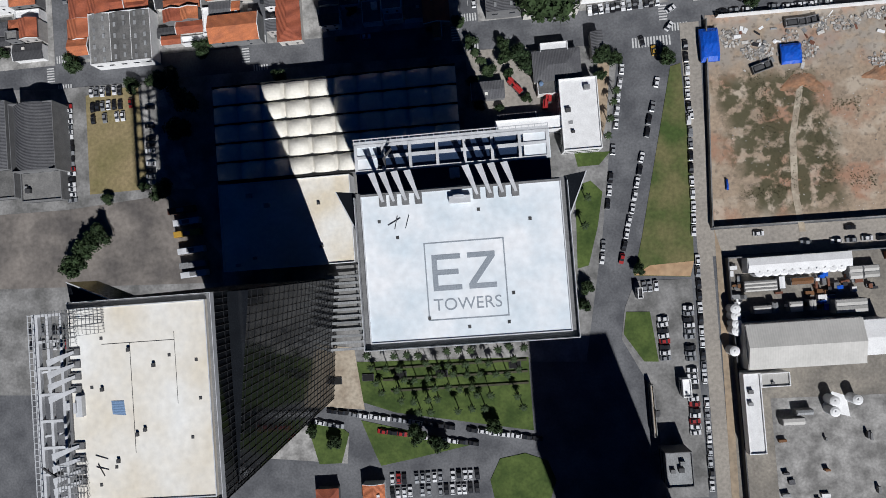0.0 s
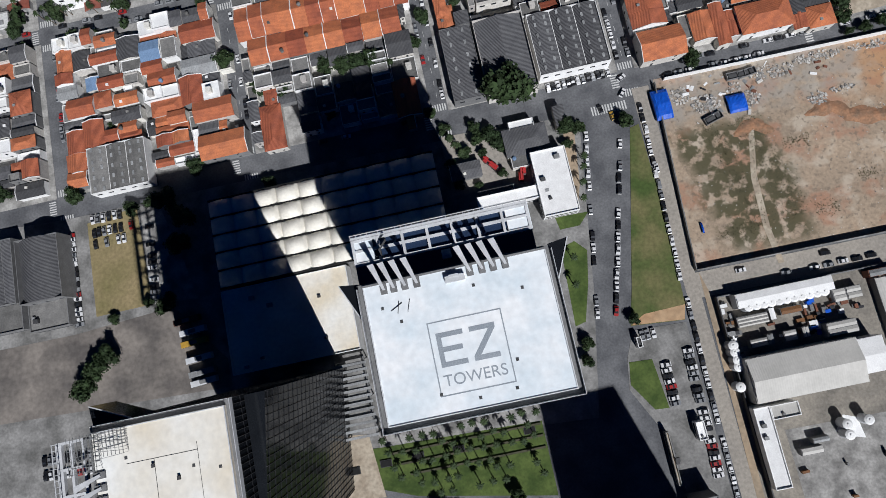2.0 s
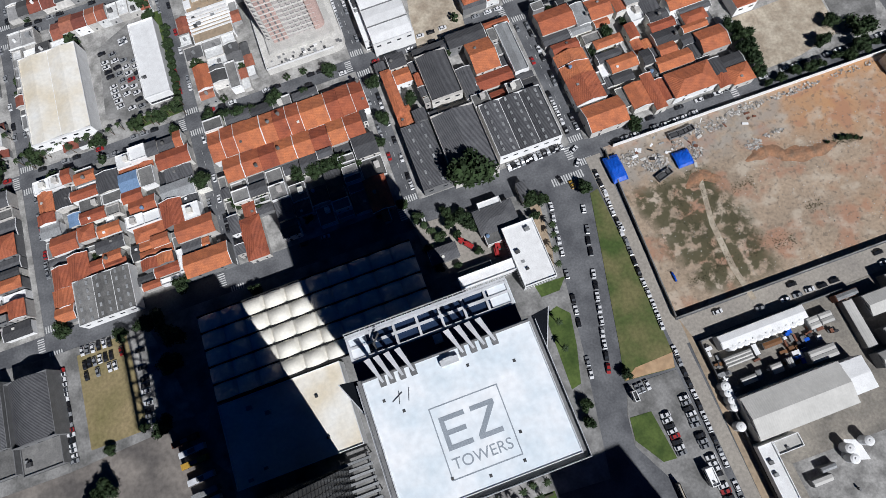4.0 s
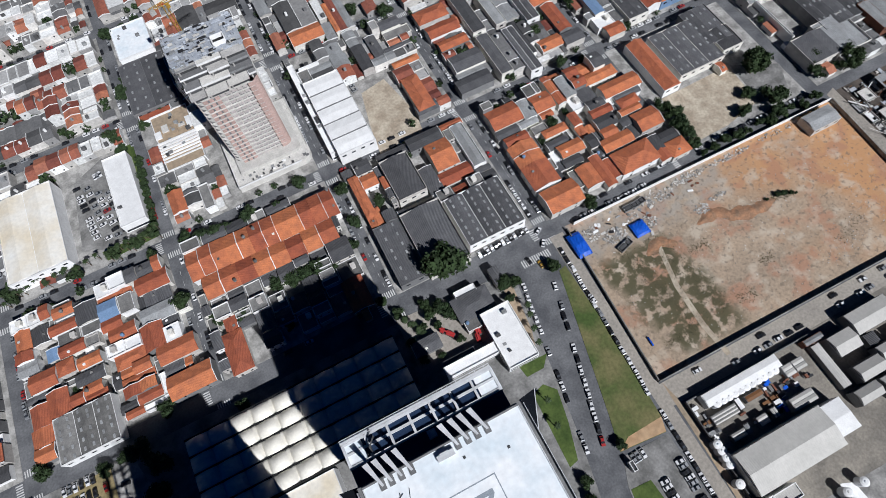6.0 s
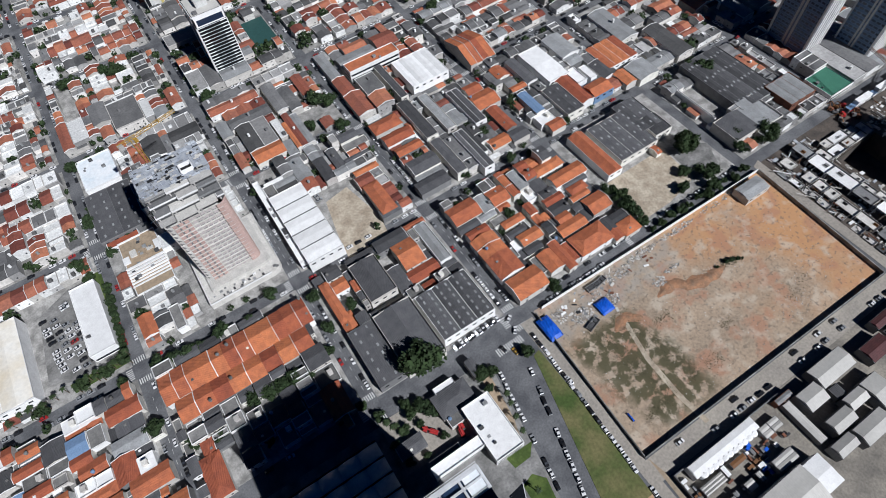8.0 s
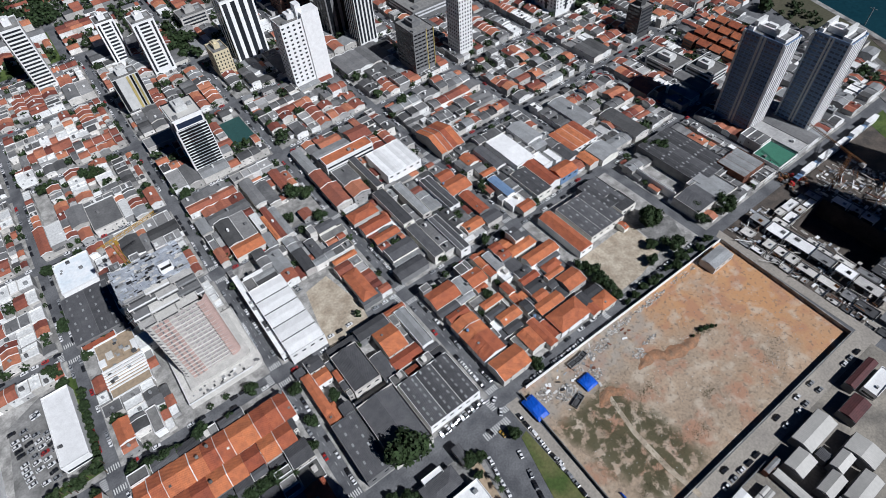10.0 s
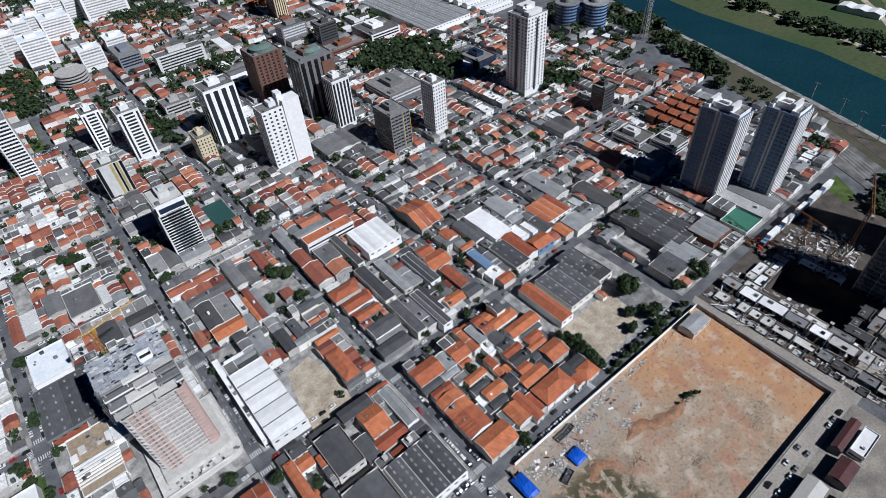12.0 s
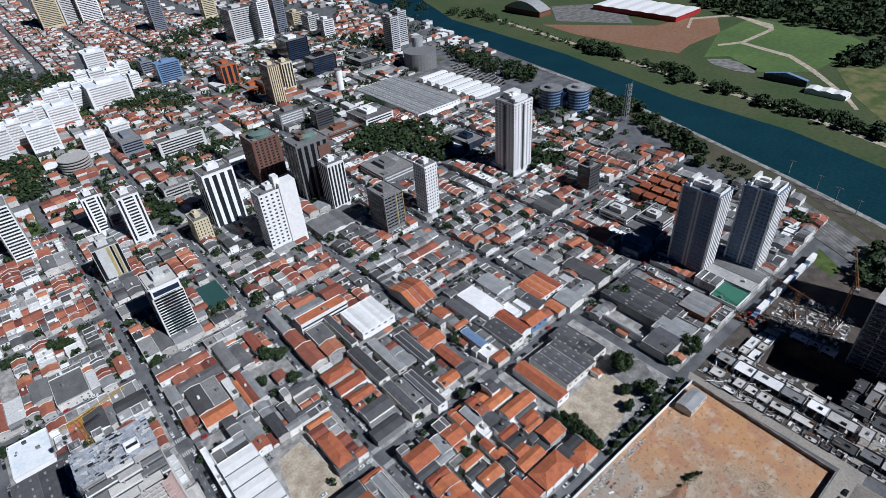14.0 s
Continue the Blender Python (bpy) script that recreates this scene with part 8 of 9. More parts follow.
for x0, x1, z, m, long in ((-1.5, 2.6, 0.9, "rawconcrete", 9), (4.6, 11.5, 2.6, "palecon", 13), (16.0, 24.5, 5.0, "white", 18), (26.0, 31.0, 3.4, "palecon", 15)):
    y = -20.0
    while y < 76:
        q = sr.uniform(0.35, 1.0) * long
        if sr.random() < 0.85:
            # decks south of y 14 get darker colours in place of shade
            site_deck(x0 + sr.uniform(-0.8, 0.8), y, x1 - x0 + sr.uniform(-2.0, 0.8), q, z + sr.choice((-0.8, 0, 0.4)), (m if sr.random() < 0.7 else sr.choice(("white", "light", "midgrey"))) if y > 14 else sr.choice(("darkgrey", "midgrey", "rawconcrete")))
        y += q + sr.uniform(-0.2, 2.2) * (1.0 if y < 40 else 0.4)
# the low-y decks here are coloured dark for the same shaded corner
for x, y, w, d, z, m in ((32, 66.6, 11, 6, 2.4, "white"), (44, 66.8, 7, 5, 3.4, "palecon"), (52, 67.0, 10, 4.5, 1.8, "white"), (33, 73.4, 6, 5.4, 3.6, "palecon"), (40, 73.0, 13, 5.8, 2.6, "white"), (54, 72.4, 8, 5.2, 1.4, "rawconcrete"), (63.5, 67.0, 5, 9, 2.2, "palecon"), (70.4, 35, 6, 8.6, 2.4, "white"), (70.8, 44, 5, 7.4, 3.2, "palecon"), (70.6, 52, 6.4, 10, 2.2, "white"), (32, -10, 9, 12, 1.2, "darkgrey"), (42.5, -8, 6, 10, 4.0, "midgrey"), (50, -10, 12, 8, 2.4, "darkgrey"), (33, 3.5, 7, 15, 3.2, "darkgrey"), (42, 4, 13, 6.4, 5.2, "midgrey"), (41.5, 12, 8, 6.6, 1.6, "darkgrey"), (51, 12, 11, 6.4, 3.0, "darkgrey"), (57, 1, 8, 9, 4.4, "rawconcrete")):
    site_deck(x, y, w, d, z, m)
for k in range(70):
    x, y, z = sr.uniform(0, 40), sr.uniform(-20, 80), sr.uniform(0.6, 1.2)
    w, d = sr.uniform(0.5, 2.4), sr.uniform(0.3, 1.2)
    if x > 31 and 19 < y < 67:
        continue
    part("slab", Geo().box(0, 0, 0, w, d, z), sr.choice(["palecon", "light", "rawconcrete", "form", "steel", "rust"]), site, at=(x, y, 0)).rotation_euler = (0, 0, sr.choice((0, 0, 0.04, 1.57)))
for k in range(110):
    x, y, z = sr.uniform(-1, 26), sr.uniform(-24, 84), sr.uniform(0.6, 3)
    if k > 40:
        x, y = sr.uniform(76, 112), sr.uniform(40, 74)
    a, q = sr.choice([0, 1.57, 0.4, 2.2]), sr.uniform(2, 11)
    part("beam", Geo().beam((x, y, z), (x + q * math.cos(a), y + q * math.sin(a), z + sr.uniform(-0.6, 0.6)), sr.uniform(0.2, 0.5)), sr.choice(["palecon", "steel", "light", "rust", "white", "brick"]), site)
for k in range(15):
    a, b = (342.3, 86.9), (435.0, 85.9)
    q = k / 14
    c = thing("site_cabin", "white stacked site cabin beside a building pit", "site cabin", "site cabins", (a[0] + (b[0] - a[0]) * q, a[1] + (b[1] - a[1]) * q, 0), math.degrees(math.atan2(b[1] - a[1], b[0] - a[0])))
    part("body", Geo().box(-3.2, -1.6, 0.2, 3.2, 1.6, 3.0 + 2.6 * (k % 3 > 0)), "white" if k % 4 else "light", c)
    part("roof", Geo().box(-3.3, -1.7, 3.0 + 2.6 * (k % 3 > 0), 3.3, 1.7, 3.15 + 2.6 * (k % 3 > 0)), "white" if k % 3 else "blue", c)
    part("window", Geo().box(-1.2, -1.65, 1.2, 1.2, -1.55, 2.2), "window", c)
    part("base", Geo().box(-3, -1.4, 0, 3, 1.4, 0.2), "darkgrey", c)
for k in range(14):
    a = (337.7, 86.7)
    c = thing("site_machine", "red and grey construction machine on a dusty road", "machine", "site machines", (a[0] + sr.uniform(-9, 9), a[1] + sr.uniform(-7, 7), 0.1), sr.uniform(0, 180))
    part("body", Geo().box(-1.8, -1, 0.7, 1.4, 1, 1.7).box(-1.7, -0.8, 1.7, -0.2, 0.8, 2.6), sr.choice(("red", "rust", "brick", "midgrey")), c)
    part("track", Geo().box(-1.9, -1.2, 0, 1.7, -0.7, 0.75), "rubber", c)
    part("track", Geo().box(-1.9, 0.7, 0, 1.7, 1.2, 0.75), "rubber", c)
    part("boom", Geo().beam((0.8, 0, 1.5), (3.4, 0, 3.2), 0.35).beam((3.4, 0, 3.2), (4.6, 0, 0.8), 0.28), "rust", c)
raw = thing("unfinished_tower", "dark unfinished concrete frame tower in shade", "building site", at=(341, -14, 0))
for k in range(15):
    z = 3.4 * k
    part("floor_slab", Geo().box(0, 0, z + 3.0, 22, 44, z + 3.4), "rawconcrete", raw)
    # dark grey fill paints the shade inside the open floors
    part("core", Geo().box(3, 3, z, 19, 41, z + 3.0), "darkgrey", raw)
    for i in range(6):
        part("column", Geo().box(0, i * 8.6, z, 0.7, i * 8.6 + 0.7, z + 3.0), "rawconcrete", raw)
g = Geo()
for i in range(8):
    for k in range(7):
        y, z = i * 5.4, k * 6.8
        g.beam((-0.8, y, z), (-0.8, y + 5.4, z + 6.8), 0.35).beam((-0.8, y + 5.4, z), (-0.8, y, z + 6.8), 0.35)
part("scaffold", g, "midgrey", raw)
for k in range(26):
    x, y = sr.uniform(1, 16), sr.uniform(1, 40)
    part("roof_form", Geo().box(x, y, 51, x + sr.uniform(1, 6), y + sr.uniform(0.8, 3), 51 + sr.uniform(0.3, 1.4)), sr.choice(("white", "palecon", "light", "rust", "form")), raw)
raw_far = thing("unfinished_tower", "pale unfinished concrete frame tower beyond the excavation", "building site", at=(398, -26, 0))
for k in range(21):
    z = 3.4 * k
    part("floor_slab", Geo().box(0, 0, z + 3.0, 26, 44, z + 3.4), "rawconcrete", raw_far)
    # same dark fill in place of shade between the slabs
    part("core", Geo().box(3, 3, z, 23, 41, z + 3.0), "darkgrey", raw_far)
CR = "rusty orange lattice tower crane beside the excavation"
tower_crane(372, 46, 40, 40, 20, CR, "rust")
tower_crane(347.6, 68.3, 30, 34, 75, CR, "rust")

COURT = (63.4, 373.7, 81.3, 410.5)
OCC.append(COURT)
surface("tennis_court", rect(*COURT), "courtdark", 0.25, "dark green tennis courts beside a tower", "tennis court")
# middle distance: remaining blocks
for i in range(6):
    for j in range(1, 6):
        if i < 1 and j > 3:
            continue
        mix = "ccccggfgpl" if i >= 3 else ("ccccwpfwpgw" if i <= 1 else "ccccccgfwpgw")
        if i in (1, 2) and j in (1, 2):
            mix = "cccgfwwgpwp"
        big = i >= 4 and j >= 4
        if big:
            mix = "ffpggglwcc"
        if (i, j) in ((4, 1), (5, 1), (5, 2)):
            mix = "gggcfgl"
        lots(SX[i] + 5.4, SY[j] + 5.6, SX[i + 1] - 5.4, SY[j + 1] - 5.6, mix, 300 + i * 10 + j, wid=(9, 17) if big else ((6, 10) if i >= 3 else (5, 8)), dep=(10, 17) if big else (8, 12), hall=0.2 if i >= 3 else 0.08, trees=0.05 if j < 3 else (0.14 if big else 0.09))
for i, (a, b) in enumerate(((256, 341), (341, 426), (426, 505))):
    for j in range(6):
        y0, y1 = SY[j] + 4, (SY + [700])[j + 1] - 4
        surface("pavement", rect(a + 3.7, y0, b - 3.7, y1), "concrete", KERB, "grey concrete pavement and yards of a city block", "pavement")
        lots(a + 5.4, y0 + 1.6, b - 5.4, y1 - 1.6, "ccccgfplgwg", 500 + i * 10 + j, trees=0.1)
for i in range(-1, 7):
    for j in range(6):
        x0, y0 = -100 + i * 92, 606 + j * 78
        green = (i + 2 * j) % 5 == 0
        surface("pavement", rect(x0 + 4, y0 + 4, x0 + 88, y0 + 74), "yard" if not green else "grass", KERB, "ground of a distant city block", "pavement")
        lots(x0 + 5, y0 + 5, x0 + 87, y0 + 73, "ccccccfpw" if i < 3 else "ffpgwlcc", 700 + i * 10 + j, wid=(8, 14), dep=(9, 15), trees=0.28 if not green else 0.5, fine=False, tall=0.2)


def inside(x, y, poly):
    c = False
    for (a, b), (d, e) in zip(poly, poly[1:] + poly[:1]):
        if (b > y) != (e > y) and x < (d - a) * (y - b) / (e - b) + a:
            c = not c
    return c


def carpet(poly, step, mix, seed, trees=0.1, road=90, gap=0.06):
    """Distant houses over a polygon in loose rows."""
    r = random.Random(seed)
    xs, ys = [p[0] for p in poly], [p[1] for p in poly]
    x = min(xs)
    while x < max(xs):
        y = min(ys)
        while y < max(ys):
            if (x % road) > 9 and (y % (road * 0.8)) > 8 and inside(x, y, poly) and not any(o[0] - 6 < x < o[2] + 2 and o[1] - 6 < y < o[3] + 2 for o in OCC[-70:]):
                u = r.random()
                if u < trees:
                    WOODS.append((x, y, r.uniform(3, 6)))
                elif u > trees + gap:
                    w, d = step * r.uniform(0.6, 0.95), step * r.uniform(0.6, 0.95)
                    far_house(x, y, x + w, y + d, r.choice((4, 5, 6.5)), r.choice(mix), False)
            y += step
        x += step


carpet([(505.5, 1383.8), (550.5, 1270.0), (601.7, 960.7), (566.4, 772.3), (436.0, 716.0), (434.1, 846.6), (372.8, 974.9), (295.4, 890.6), (236.8, 903.6), (178.9, 936.6), (175.5, 998.3), (296.7, 1156.8), (440.9, 1262.0)], 14, "cccwfpgw", 39, 0.36)
carpet([(-6.8, 1201.4), (133.8, 1091.2), (157.9, 980.8), (106.7, 844.8), (82.2, 965.1), (10.0, 874.8), (-49.2, 785.4)], 13, "cccwfp", 40, 0.4)
carpet([(524.1, 496.2), (603.2, 423.0), (538.5, 326.6), (452.1, 342.9), (432.2, 408.6)], 15, "ggpwfcf", 41, 0.3)
carpet([(789.2, 1381.3), (754.2, 1053.9), (706.1, 814.1), (670.2, 635.4), (616.2, 630.3), (606.6, 760.7), (631.2, 1004.3), (658.7, 1180.5)], 18, "fpgwc", 43, 0.42)
carpet([(230.0, 1467.7), (319.1, 1357.8), (300.4, 1152.0), (232.6, 1115.8), (183.8, 1148.3), (169.7, 1272.8)], 12, "cccccww", 44, 0.15)
carpet([(-3.9, 1409.6), (120.5, 1152.2), (166.8, 1329.5), (267.2, 1430.8), (314.3, 1349.6), (300.8, 1169.0), (360.0, 1150.3), (462.1, 1312.9), (418.3, 1515.1), (54.9, 2062.4)], 12, "ccccccwwpf", 31, 0.14)
carpet([(227.3, 842.9), (268.7, 827.9), (263.0, 677.8), (222.6, 684.1), (216.0, 761.0)], 12, "ccccccw", 32, 0.05)
carpet([(139.4, 897.5), (218.5, 853.4), (202.4, 776.9), (136.8, 796.1), (126.3, 836.3)], 13, "ccccw", 33, 0.12)
carpet([(643.3, 1131.6), (666.8, 975.6), (608.3, 886.1), (545.2, 973.1)], 14, "cccccw", 34, 0.1)
carpet([(492.7, 869.6), (584.8, 828.6), (511.8, 746.7), (450.7, 737.7)], 14, "fpgw", 35, 0.3)
carpet([(513.2, 316.7), (530.3, 235.7), (474.3, 234.1), (468.8, 275.6)], 12, "ccccg", 36, 0.1)
carpet([(54.9, 2062.4), (726.0, 1144.3), (877.2, 1603.5), (135.3, 2954.6)], 22, "cccpwf", 37, 0.25)
carpet([(506.7, 182.3), (535.9, 150.6), (486.3, 104.1), (429.7, 98.8), (432.7, 112.2)], 13, "gglpwg", 38, 0.15)

tagged(new("low_houses", FAR.mesh("low_houses", *FARM)), "dense low houses with orange, grey and white roofs", "houses", kind="stuff")

# ---------------------------------------------------------------- river, far bank, woods
surface("river", [(514.1, 28.1), (525.5, 63.0), (557.4, 151.9), (602.2, 296.9), (644.8, 449.5), (676.7, 641.6), (714.5, 856.3), (784.5, 1230.7), (830.5, 1523.7), (949.9, 1314.1), (776.4, 893.0), (733.7, 571.0), (678.3, 341.4), (664.0, 196.2), (632.3, 95.3), (623.2, 55.9)], "water", 0.3, "dark blue-green river", "river")
surface("towpath", [(507.4, 26.4), (518.2, 60.8), (550.7, 149.1), (595.1, 292.7), (637.7, 444.2), (654.2, 572.4), (662.3, 579.7), (644.8, 449.5), (602.2, 296.9), (557.4, 151.9), (525.5, 63.0), (514.1, 28.1)], "concrete", 0.45, "pale path along the river wall", "path")
surface("embankment", [(425.8, 5.5), (455.1, 67.4), (491.7, 124.6), (532.0, 224.3), (573.1, 330.8), (610.5, 423.8), (637.7, 444.2), (595.1, 292.7), (550.7, 149.1), (518.2, 60.8), (507.4, 26.4)], "scrub", 0.3, "dark scrubby railway strip along the river", "embankment")
surface("expressway", [(513.8, 143.6), (523.4, 130.4), (478.4, 48.7), (461.0, 14.5), (425.8, 5.5), (447.1, 53.2), (484.0, 126.0)], "yard", 0.4, "grey expressway beside the river", "road")
for k in range(5):
    p, q, u, v = [Vector(e) for e in ((509.2, 139.7), (518.7, 129.5), (450.6, 53.6), (449.8, 15.0))]
    a, b = p.lerp(q, (k + 0.5) / 5), u.lerp(v, (k + 0.5) / 5)
    n = Vector((-(b - a).y, (b - a).x)).normalized() * 0.1
    surface("lane_line", [tuple(a - n), tuple(b - n), tuple(b + n), tuple(a + n)], "stripe", 0.41, "white lane line of the expressway", "lane line")
surface("railway", [(548.3, 150.2), (556.8, 147.5), (500.7, 55.5), (480.3, 19.4), (466.8, 16.0), (487.3, 51.4)], "mud", 0.42, "brown railway strip beside the river", "railway")
for k in range(4):
    q = [(562.5, 156.7), (549.0, 126.3), (537.1, 106.6), (525.5, 86.3)][k]
    mast = thing("catenary_mast", "pale railway mast with a cross arm", "mast", "railway masts", (*q, 0.4))
    part("pole", Geo().box(-0.3, -0.3, 0, 0.3, 0.3, 15), "light", mast)
    part("arm", Geo().box(-0.2, -3, 14, 0.2, 3, 14.4), "light", mast)
surface("meadow", [(623.2, 55.9), (632.3, 95.3), (664.0, 196.2), (678.3, 341.4), (733.7, 571.0), (776.4, 893.0), (949.9, 1314.1), (1415.9, 935.3), (1400.4, -161.7), (858.2, -153.9)], "field", 0.2, "green meadows beyond the river", "meadow")
surface("bank_path", [(682.3, 110.5), (714.3, 217.2), (738.3, 376.6), (785.2, 612.8), (831.3, 851.5), (841.1, 861.5), (795.7, 621.3), (748.5, 382.5), (724.4, 221.4), (692.3, 113.5)], "sand", 0.35, "pale path on the far river bank", "path")
surface("cleared_earth", [(849.6, 718.6), (957.6, 548.7), (1037.7, 529.3), (1064.4, 489.6), (980.1, 440.8), (888.4, 444.8), (839.3, 435.7), (831.8, 490.3), (831.6, 625.2)], "redearth", 0.35, "cleared orange earth beyond the river", "earth")
surface("cleared_earth", [(902.7, 236.3), (949.8, 191.5), (759.4, 90.6), (745.8, 129.7), (812.3, 184.8)], "drygrass", 0.35, "worn brown and green grass beyond the river", "earth")
surface("field_path", [(974.2, 498.7), (1038.8, 527.7), (1102.3, 477.2), (1072.6, 395.7), (1040.3, 379.7), (948.0, 384.4), (926.8, 305.6), (885.4, 258.5), (808.3, 189.7), (770.0, 164.5), (766.9, 168.2), (804.3, 194.6), (876.4, 262.3), (914.2, 304.3), (938.4, 387.0), (907.8, 408.0), (916.0, 412.3), (950.8, 391.2), (1042.9, 388.2), (1091.2, 471.7), (1030.3, 518.6), (976.9, 494.9)], "sand", 0.45, "pale winding track through the meadow", "track")
surface("lawn", [(844.0, 396.8), (978.6, 443.0), (1095.7, 443.2), (1085.0, 371.4), (1076.4, 282.5), (1046.9, 249.1), (962.0, 250.2), (871.5, 253.2), (827.5, 309.2), (870.4, 371.0)], "mown", 0.4, "bright green mown field beyond the river", "lawn")
surface("pond", [(839.1, 389.7), (858.1, 364.8), (841.0, 315.5), (820.8, 310.0), (813.9, 334.4), (822.5, 372.1)], "yard", 0.4, "pale drying pond in the meadow", "pond")
shed(994.5, 531.8, 1080.0, 712.0, 9, 6, 0, "white", "red", label="long white-roofed market hall with a red front", rise=1.2, parapet=False, name="market_hall")
shed(884.8, 756.5, 918.4, 851.0, 10, 1, 0, "light", "brick", label="arched pale hall beyond the river", barrel=True, parapet=False)
shed(806.4, 237.7, 813.0, 292.0, 8, 1, 0, "blue", "darkgrey", label="dark blue pavilion beside the meadow", parapet=False, name="pavilion")
shed(786.4, 185.3, 804.0, 232.2, 6, 3, 0, "white", "white", label="white marquee roofs beside the meadow", parapet=False, name="pavilion")
surface("car_park", [(968.1, 798.0), (1027.2, 742.4), (990.6, 629.5), (948.5, 589.1), (883.4, 712.7)], "yard", 0.4, "distant grey car park full of cars", "car park")
pyl = thing("pylon", "pale lattice power pylon beside the river", "pylon", at=(569.5, 347.8, 0))
for a, b in ((-3, -3), (3, -3), (3, 3), (-3, 3)):
    part("leg", Geo().beam((a, b, 0), (a * 0.7, b * 0.7, 46), 0.6), "light", pyl)
for k in range(8):
    z = 6 + 5.5 * k
    part("brace", Geo().beam((-3, -3, z), (3, -3, z + 4), 0.35).beam((3, -3, z), (-3, -3, z + 4), 0.35).beam((-3, -3, z), (3, -3, z), 0.35).beam((-3, -3, z), (-3, 3, z), 0.35), "light", pyl)


def wood(poly, step, seed, size=(3.5, 6.5)):
    r = random.Random(seed)
    xs, ys = [p[0] for p in poly], [p[1] for p in poly]
    n = int((max(xs) - min(xs)) * (max(ys) - min(ys)) / step ** 2)
    for _ in range(n):
        x, y = r.uniform(min(xs), max(xs)), r.uniform(min(ys), max(ys))
        if inside(x, y, poly):
            WOODS.append((x, y, r.uniform(*size)))


wood([(531.7, 519.4), (585.1, 495.1), (557.6, 388.6), (540.5, 324.3), (482.7, 335.9), (469.0, 389.7)], 15, 51, (3, 6))
wood([(366.7, 613.6), (414.0, 529.5), (401.9, 442.9), (364.2, 469.7), (335.2, 542.6)], 12, 52, (3, 6))
wood([(140.6, 946.8), (187.2, 964.3), (236.2, 878.2), (218.6, 819.9), (173.6, 841.1), (121.4, 902.7)], 8, 1)
wood([(340.4, 574.8), (387.1, 541.9), (399.2, 469.5), (355.3, 420.3), (347.9, 470.4), (312.3, 521.5)], 9, 2)
wood([(-41.5, 860.7), (8.1, 783.7), (8.5, 686.3), (-17.0, 696.3), (-52.6, 751.9)], 9, 3)
wood([(38.6, 1303.4), (145.6, 1143.7), (106.4, 1083.2), (23.6, 1184.8)], 11, 4)
wood([(428.8, 379.5), (478.4, 356.1), (440.5, 325.9), (398.3, 344.0)], 8, 5)
wood([(626.0, 444.8), (628.4, 392.4), (561.8, 240.3), (517.2, 222.3), (554.3, 303.8), (577.5, 407.9)], 9, 6)
wood([(533.6, 445.5), (597.5, 414.2), (559.8, 386.0), (515.1, 411.4)], 9, 7)
wood([(778.3, 583.5), (804.7, 580.5), (791.4, 494.4), (767.4, 488.2), (750.3, 539.2)], 7, 8)
wood([(768.8, 459.3), (780.5, 401.3), (736.8, 342.6), (714.1, 370.7)], 8, 9)
wood([(736.8, 342.6), (753.6, 304.6), (726.0, 283.6), (717.2, 316.3)], 8, 10)
wood([(733.9, 280.2), (734.8, 225.7), (729.8, 124.9), (692.3, 113.5), (697.4, 174.0), (706.9, 253.4)], 9, 11)
wood([(1191.7, 604.1), (1367.8, 318.1), (1171.5, 160.0), (1088.3, 233.4), (1067.1, 295.4), (1087.5, 400.4), (1093.0, 537.7)], 15, 12, (6, 10))
wood([(993.4, 253.7), (1171.5, 160.0), (998.8, 120.7), (911.3, 225.3), (908.0, 245.3)], 12, 13, (5, 9))
wood([(747.0, 1064.9), (864.7, 885.5), (810.1, 768.6), (791.8, 910.4), (862.2, 1197.5)], 14, 14)
wood([(645.7, 746.3), (635.9, 544.9), (594.6, 519.1), (588.7, 604.8), (607.7, 717.8)], 9, 15)
wood([(285.8, 529.2), (330.6, 560.3), (399.3, 511.8), (381.7, 450.0), (351.2, 425.0), (325.8, 484.3)], 8, 61, (4, 7))
wood([(28.3, 1222.1), (120.4, 1152.2), (109.7, 1058.9), (10.9, 1084.2)], 11, 62, (4, 7))
wood([(216.2, 1126.6), (303.6, 1177.2), (304.8, 1090.0), (216.5, 1031.6)], 11, 63, (4, 7))
wood([(-20.3, 837.0), (14.3, 821.4), (2.8, 701.3), (-35.5, 716.1)], 9, 64, (4, 7))
surface("dry_slope", [(433.5, 759.3), (566.4, 772.3), (597.6, 706.2), (500.6, 716.7), (422.0, 695.4)], "drygrass", 0.35, "dry grass slope beside the factory", "grass")
wood([(122.3, 747.8), (169.6, 719.1), (188.1, 638.6), (125.9, 653.8)], 12, 16)
wood([(188.5, 750.2), (211.5, 659.0), (181.7, 623.7), (170.1, 681.9)], 10, 17)
wood([(605.6, 420.2), (570.3, 328.9), (529.8, 223.1), (503.0, 160.0), (528.0, 150.0), (565.6, 242.3), (602.1, 349.9)], 9, 40, (1.6, 3.6))
wood([(692.3, 113.5), (714.3, 217.2), (734.3, 374.2), (772.4, 602.4), (824.9, 845.0), (844.4, 864.8), (798.4, 623.4), (758.9, 388.6), (740.1, 227.9), (722.0, 122.5)], 10, 42, (1.5, 3.2))
wood([(476.0, 66.0), (482.0, 52.0), (462.0, 40.0), (452.0, 56.0)], 7, 43)
wood([(440.1, 62.3), (466.7, 45.2), (439.2, 25.7), (424.5, 49.5)], 8, 18)
wood([(84.7, 622.0), (111.5, 611.2), (91.1, 519.1), (68.2, 515.1)], 9, 19)
wood([(546.4, 1038.4), (617.9, 872.7), (558.1, 809.4), (485.2, 934.0)], 14, 20)
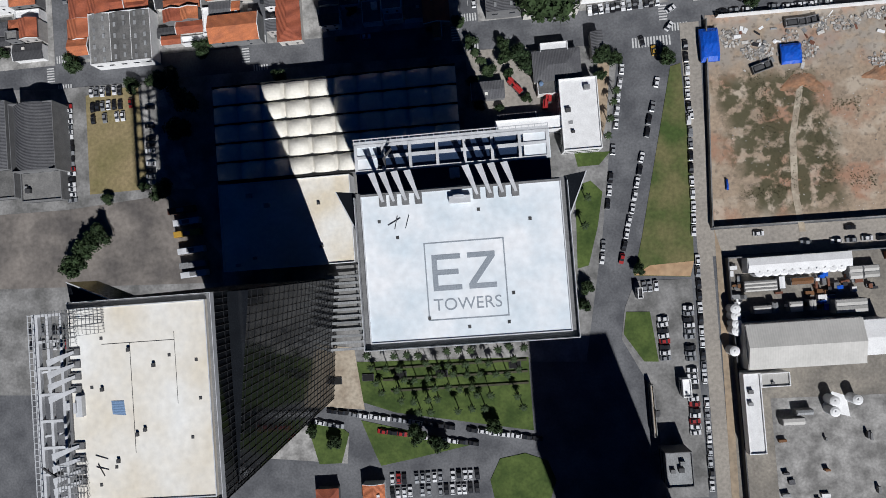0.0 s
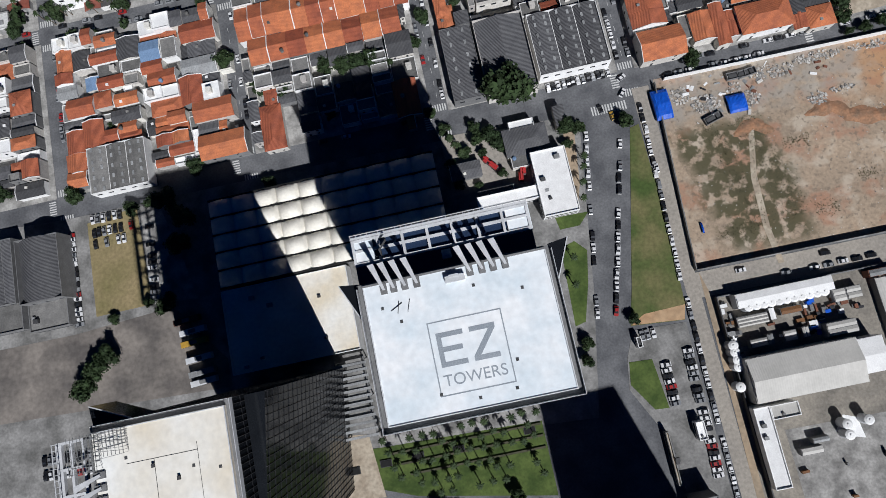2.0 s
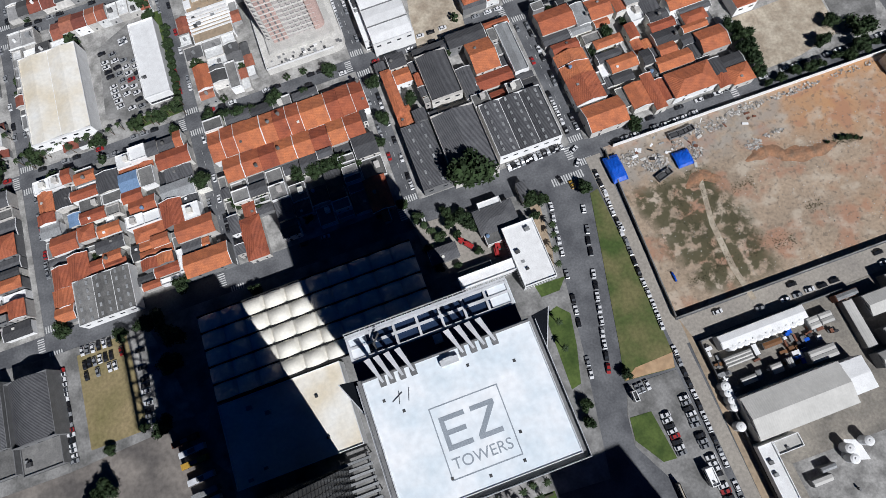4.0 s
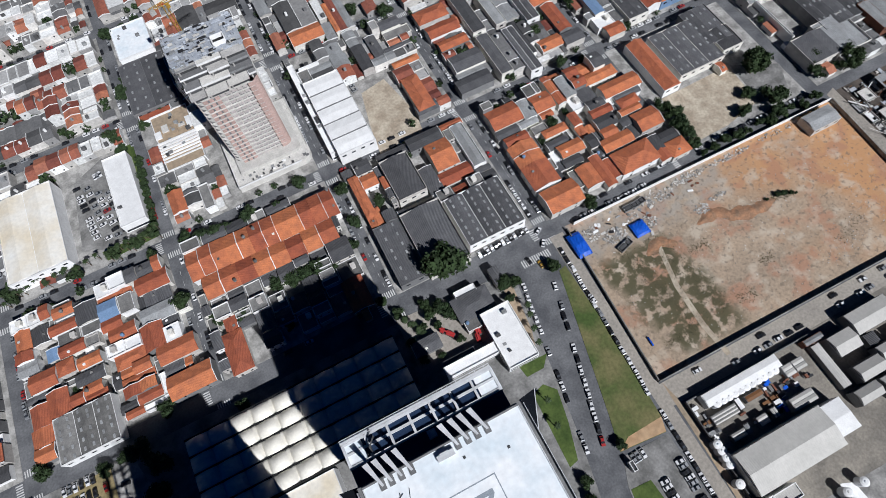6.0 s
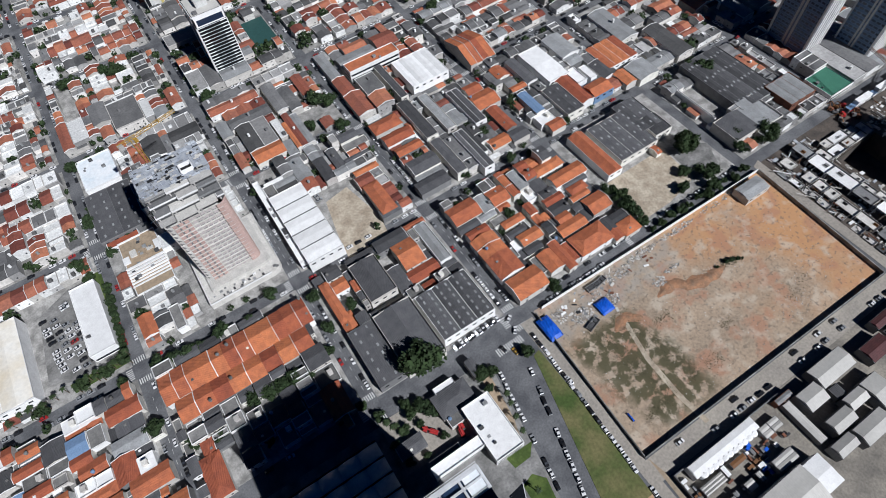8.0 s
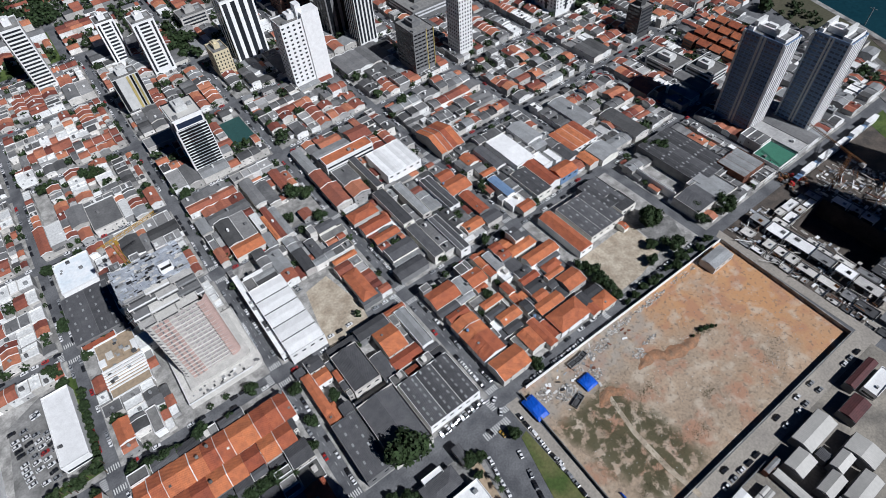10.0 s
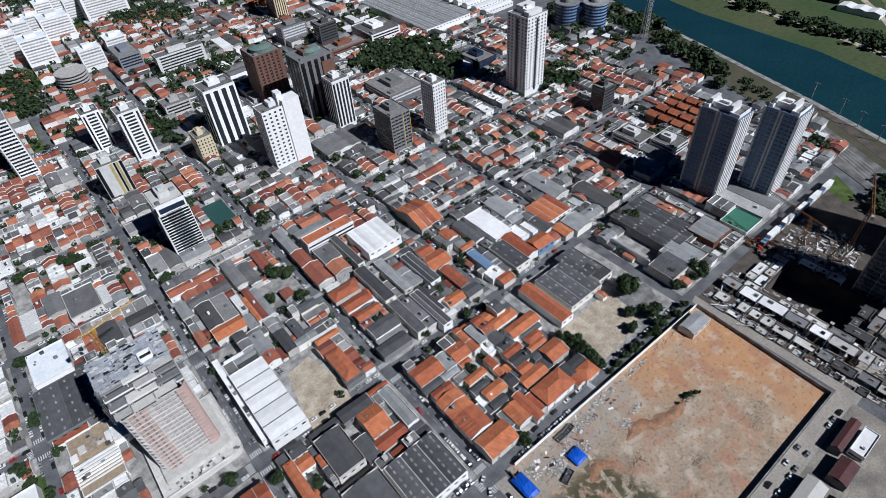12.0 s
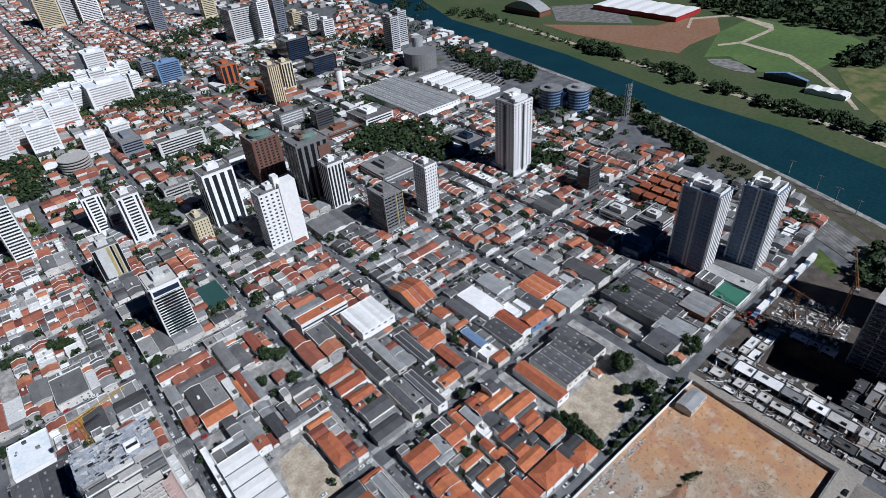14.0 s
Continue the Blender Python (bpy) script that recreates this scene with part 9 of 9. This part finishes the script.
wood([(280.3, 1239.2), (366.2, 1291.6), (493.3, 1355.2), (459.3, 1275.4), (340.9, 1189.0), (275.5, 1156.3)], 14, 21, (5, 8))

cr, cg = random.Random(15), Geo()
CM = ("car_white", "car_black", "car_silver", "car_red", "window")
for ax, lines, lo, hi in ((1, SX + [341, 426], 185, 700), (0, SY[1:], -250, 500)):
    for q in lines:
        for s in (-2.7, 2.7):
            p = lo
            while p < hi:
                p += cr.choice((5.2, 5.6, 6.5, 12, 18))
                if min(abs(p - v) for v in (SY if ax == 1 else SX)) < 7 or (p < 188 and ax == 1):
                    continue
                m = cr.choice((0, 0, 0, 0, 1, 1, 1, 1, 1, 2, 2, 2, 2, 3))
                for a, b, c, z0, z1, k in ((-2.0, 2.0, 0.85, 0.25, 0.85, m), (-1.4, 0.9, 0.72, 0.85, 1.35, 4), (-1.1, 0.4, 0.62, 1.35, 1.45, m)):
                    if ax == 1:
                        cg.box(q + s - c, p + a, z0, q + s + c, p + b, z1, k)
                    else:
                        cg.box(p + a, q + s - c, z0, p + b, q + s + c, z1, k)
for k in range(420):
    a, b, c, d = (578.1, 670.4), (631.7, 661.6), (574.4, 544.1), (483.9, 519.6)
    u, v = cr.randrange(30) / 30, cr.randrange(14) / 14
    x, y = [(a[i] * (1 - u) + b[i] * u) * (1 - v) + (d[i] * (1 - u) + c[i] * u) * v for i in (0, 1)]
    m = cr.choice((0, 1, 1, 2))
    cg.box(x - 2, y - 0.9, 0.2, x + 2, y + 0.9, 0.9, m)
    cg.box(x - 1.3, y - 0.75, 0.9, x + 0.9, y + 0.75, 1.4, 4)
tagged(new("street_cars", cg.mesh("street_cars", *CM)), "distant parked cars along the city streets", "cars", kind="stuff")
for q in SX[:6]:
    p = 190
    while p < 600:
        p += cr.choice((9, 14, 22, 35))
        if min(abs(p - v) for v in SY) > 8:
            WOODS.append((q + cr.choice((-4.6, 4.6)), p, cr.uniform(1.6, 3.2)))
for q in SY[1:]:
    p = -245
    while p < 250:
        p += cr.choice((9, 16, 24, 40))
        if min(abs(p - v) for v in SX) > 8:
            WOODS.append((p, q + cr.choice((-4.8, 4.8)), cr.uniform(1.6, 3.2)))

wr, wg = random.Random(3), Geo()
LEAFS = 44
for x, y, s in WOODS:
    for _ in range(LEAFS if y < 700 else 26):
        v = Vector((wr.gauss(0, 1), wr.gauss(0, 1), wr.gauss(0, 1))).normalized()
        c = Vector((x, y, s * 1.1)) + Vector((v.x * s * 0.9, v.y * s * 0.9, v.z * s * 0.75)) * wr.uniform(0.65, 1.1)
        a = Vector((wr.gauss(0, 1), wr.gauss(0, 1), wr.gauss(0, 0.5))).normalized() * s * wr.uniform(0.22, 0.42)
        b = a.cross(v).normalized() * s * wr.uniform(0.2, 0.36)
        wg.face([c - a, c - b, c + a, c + b])
    wg.cyl(x, y, 0, s * 0.8, s * 0.07, 5)
tagged(new("woods", wg.mesh("woods", "leaf")), "dark green trees scattered among the houses", "trees", kind="stuff")
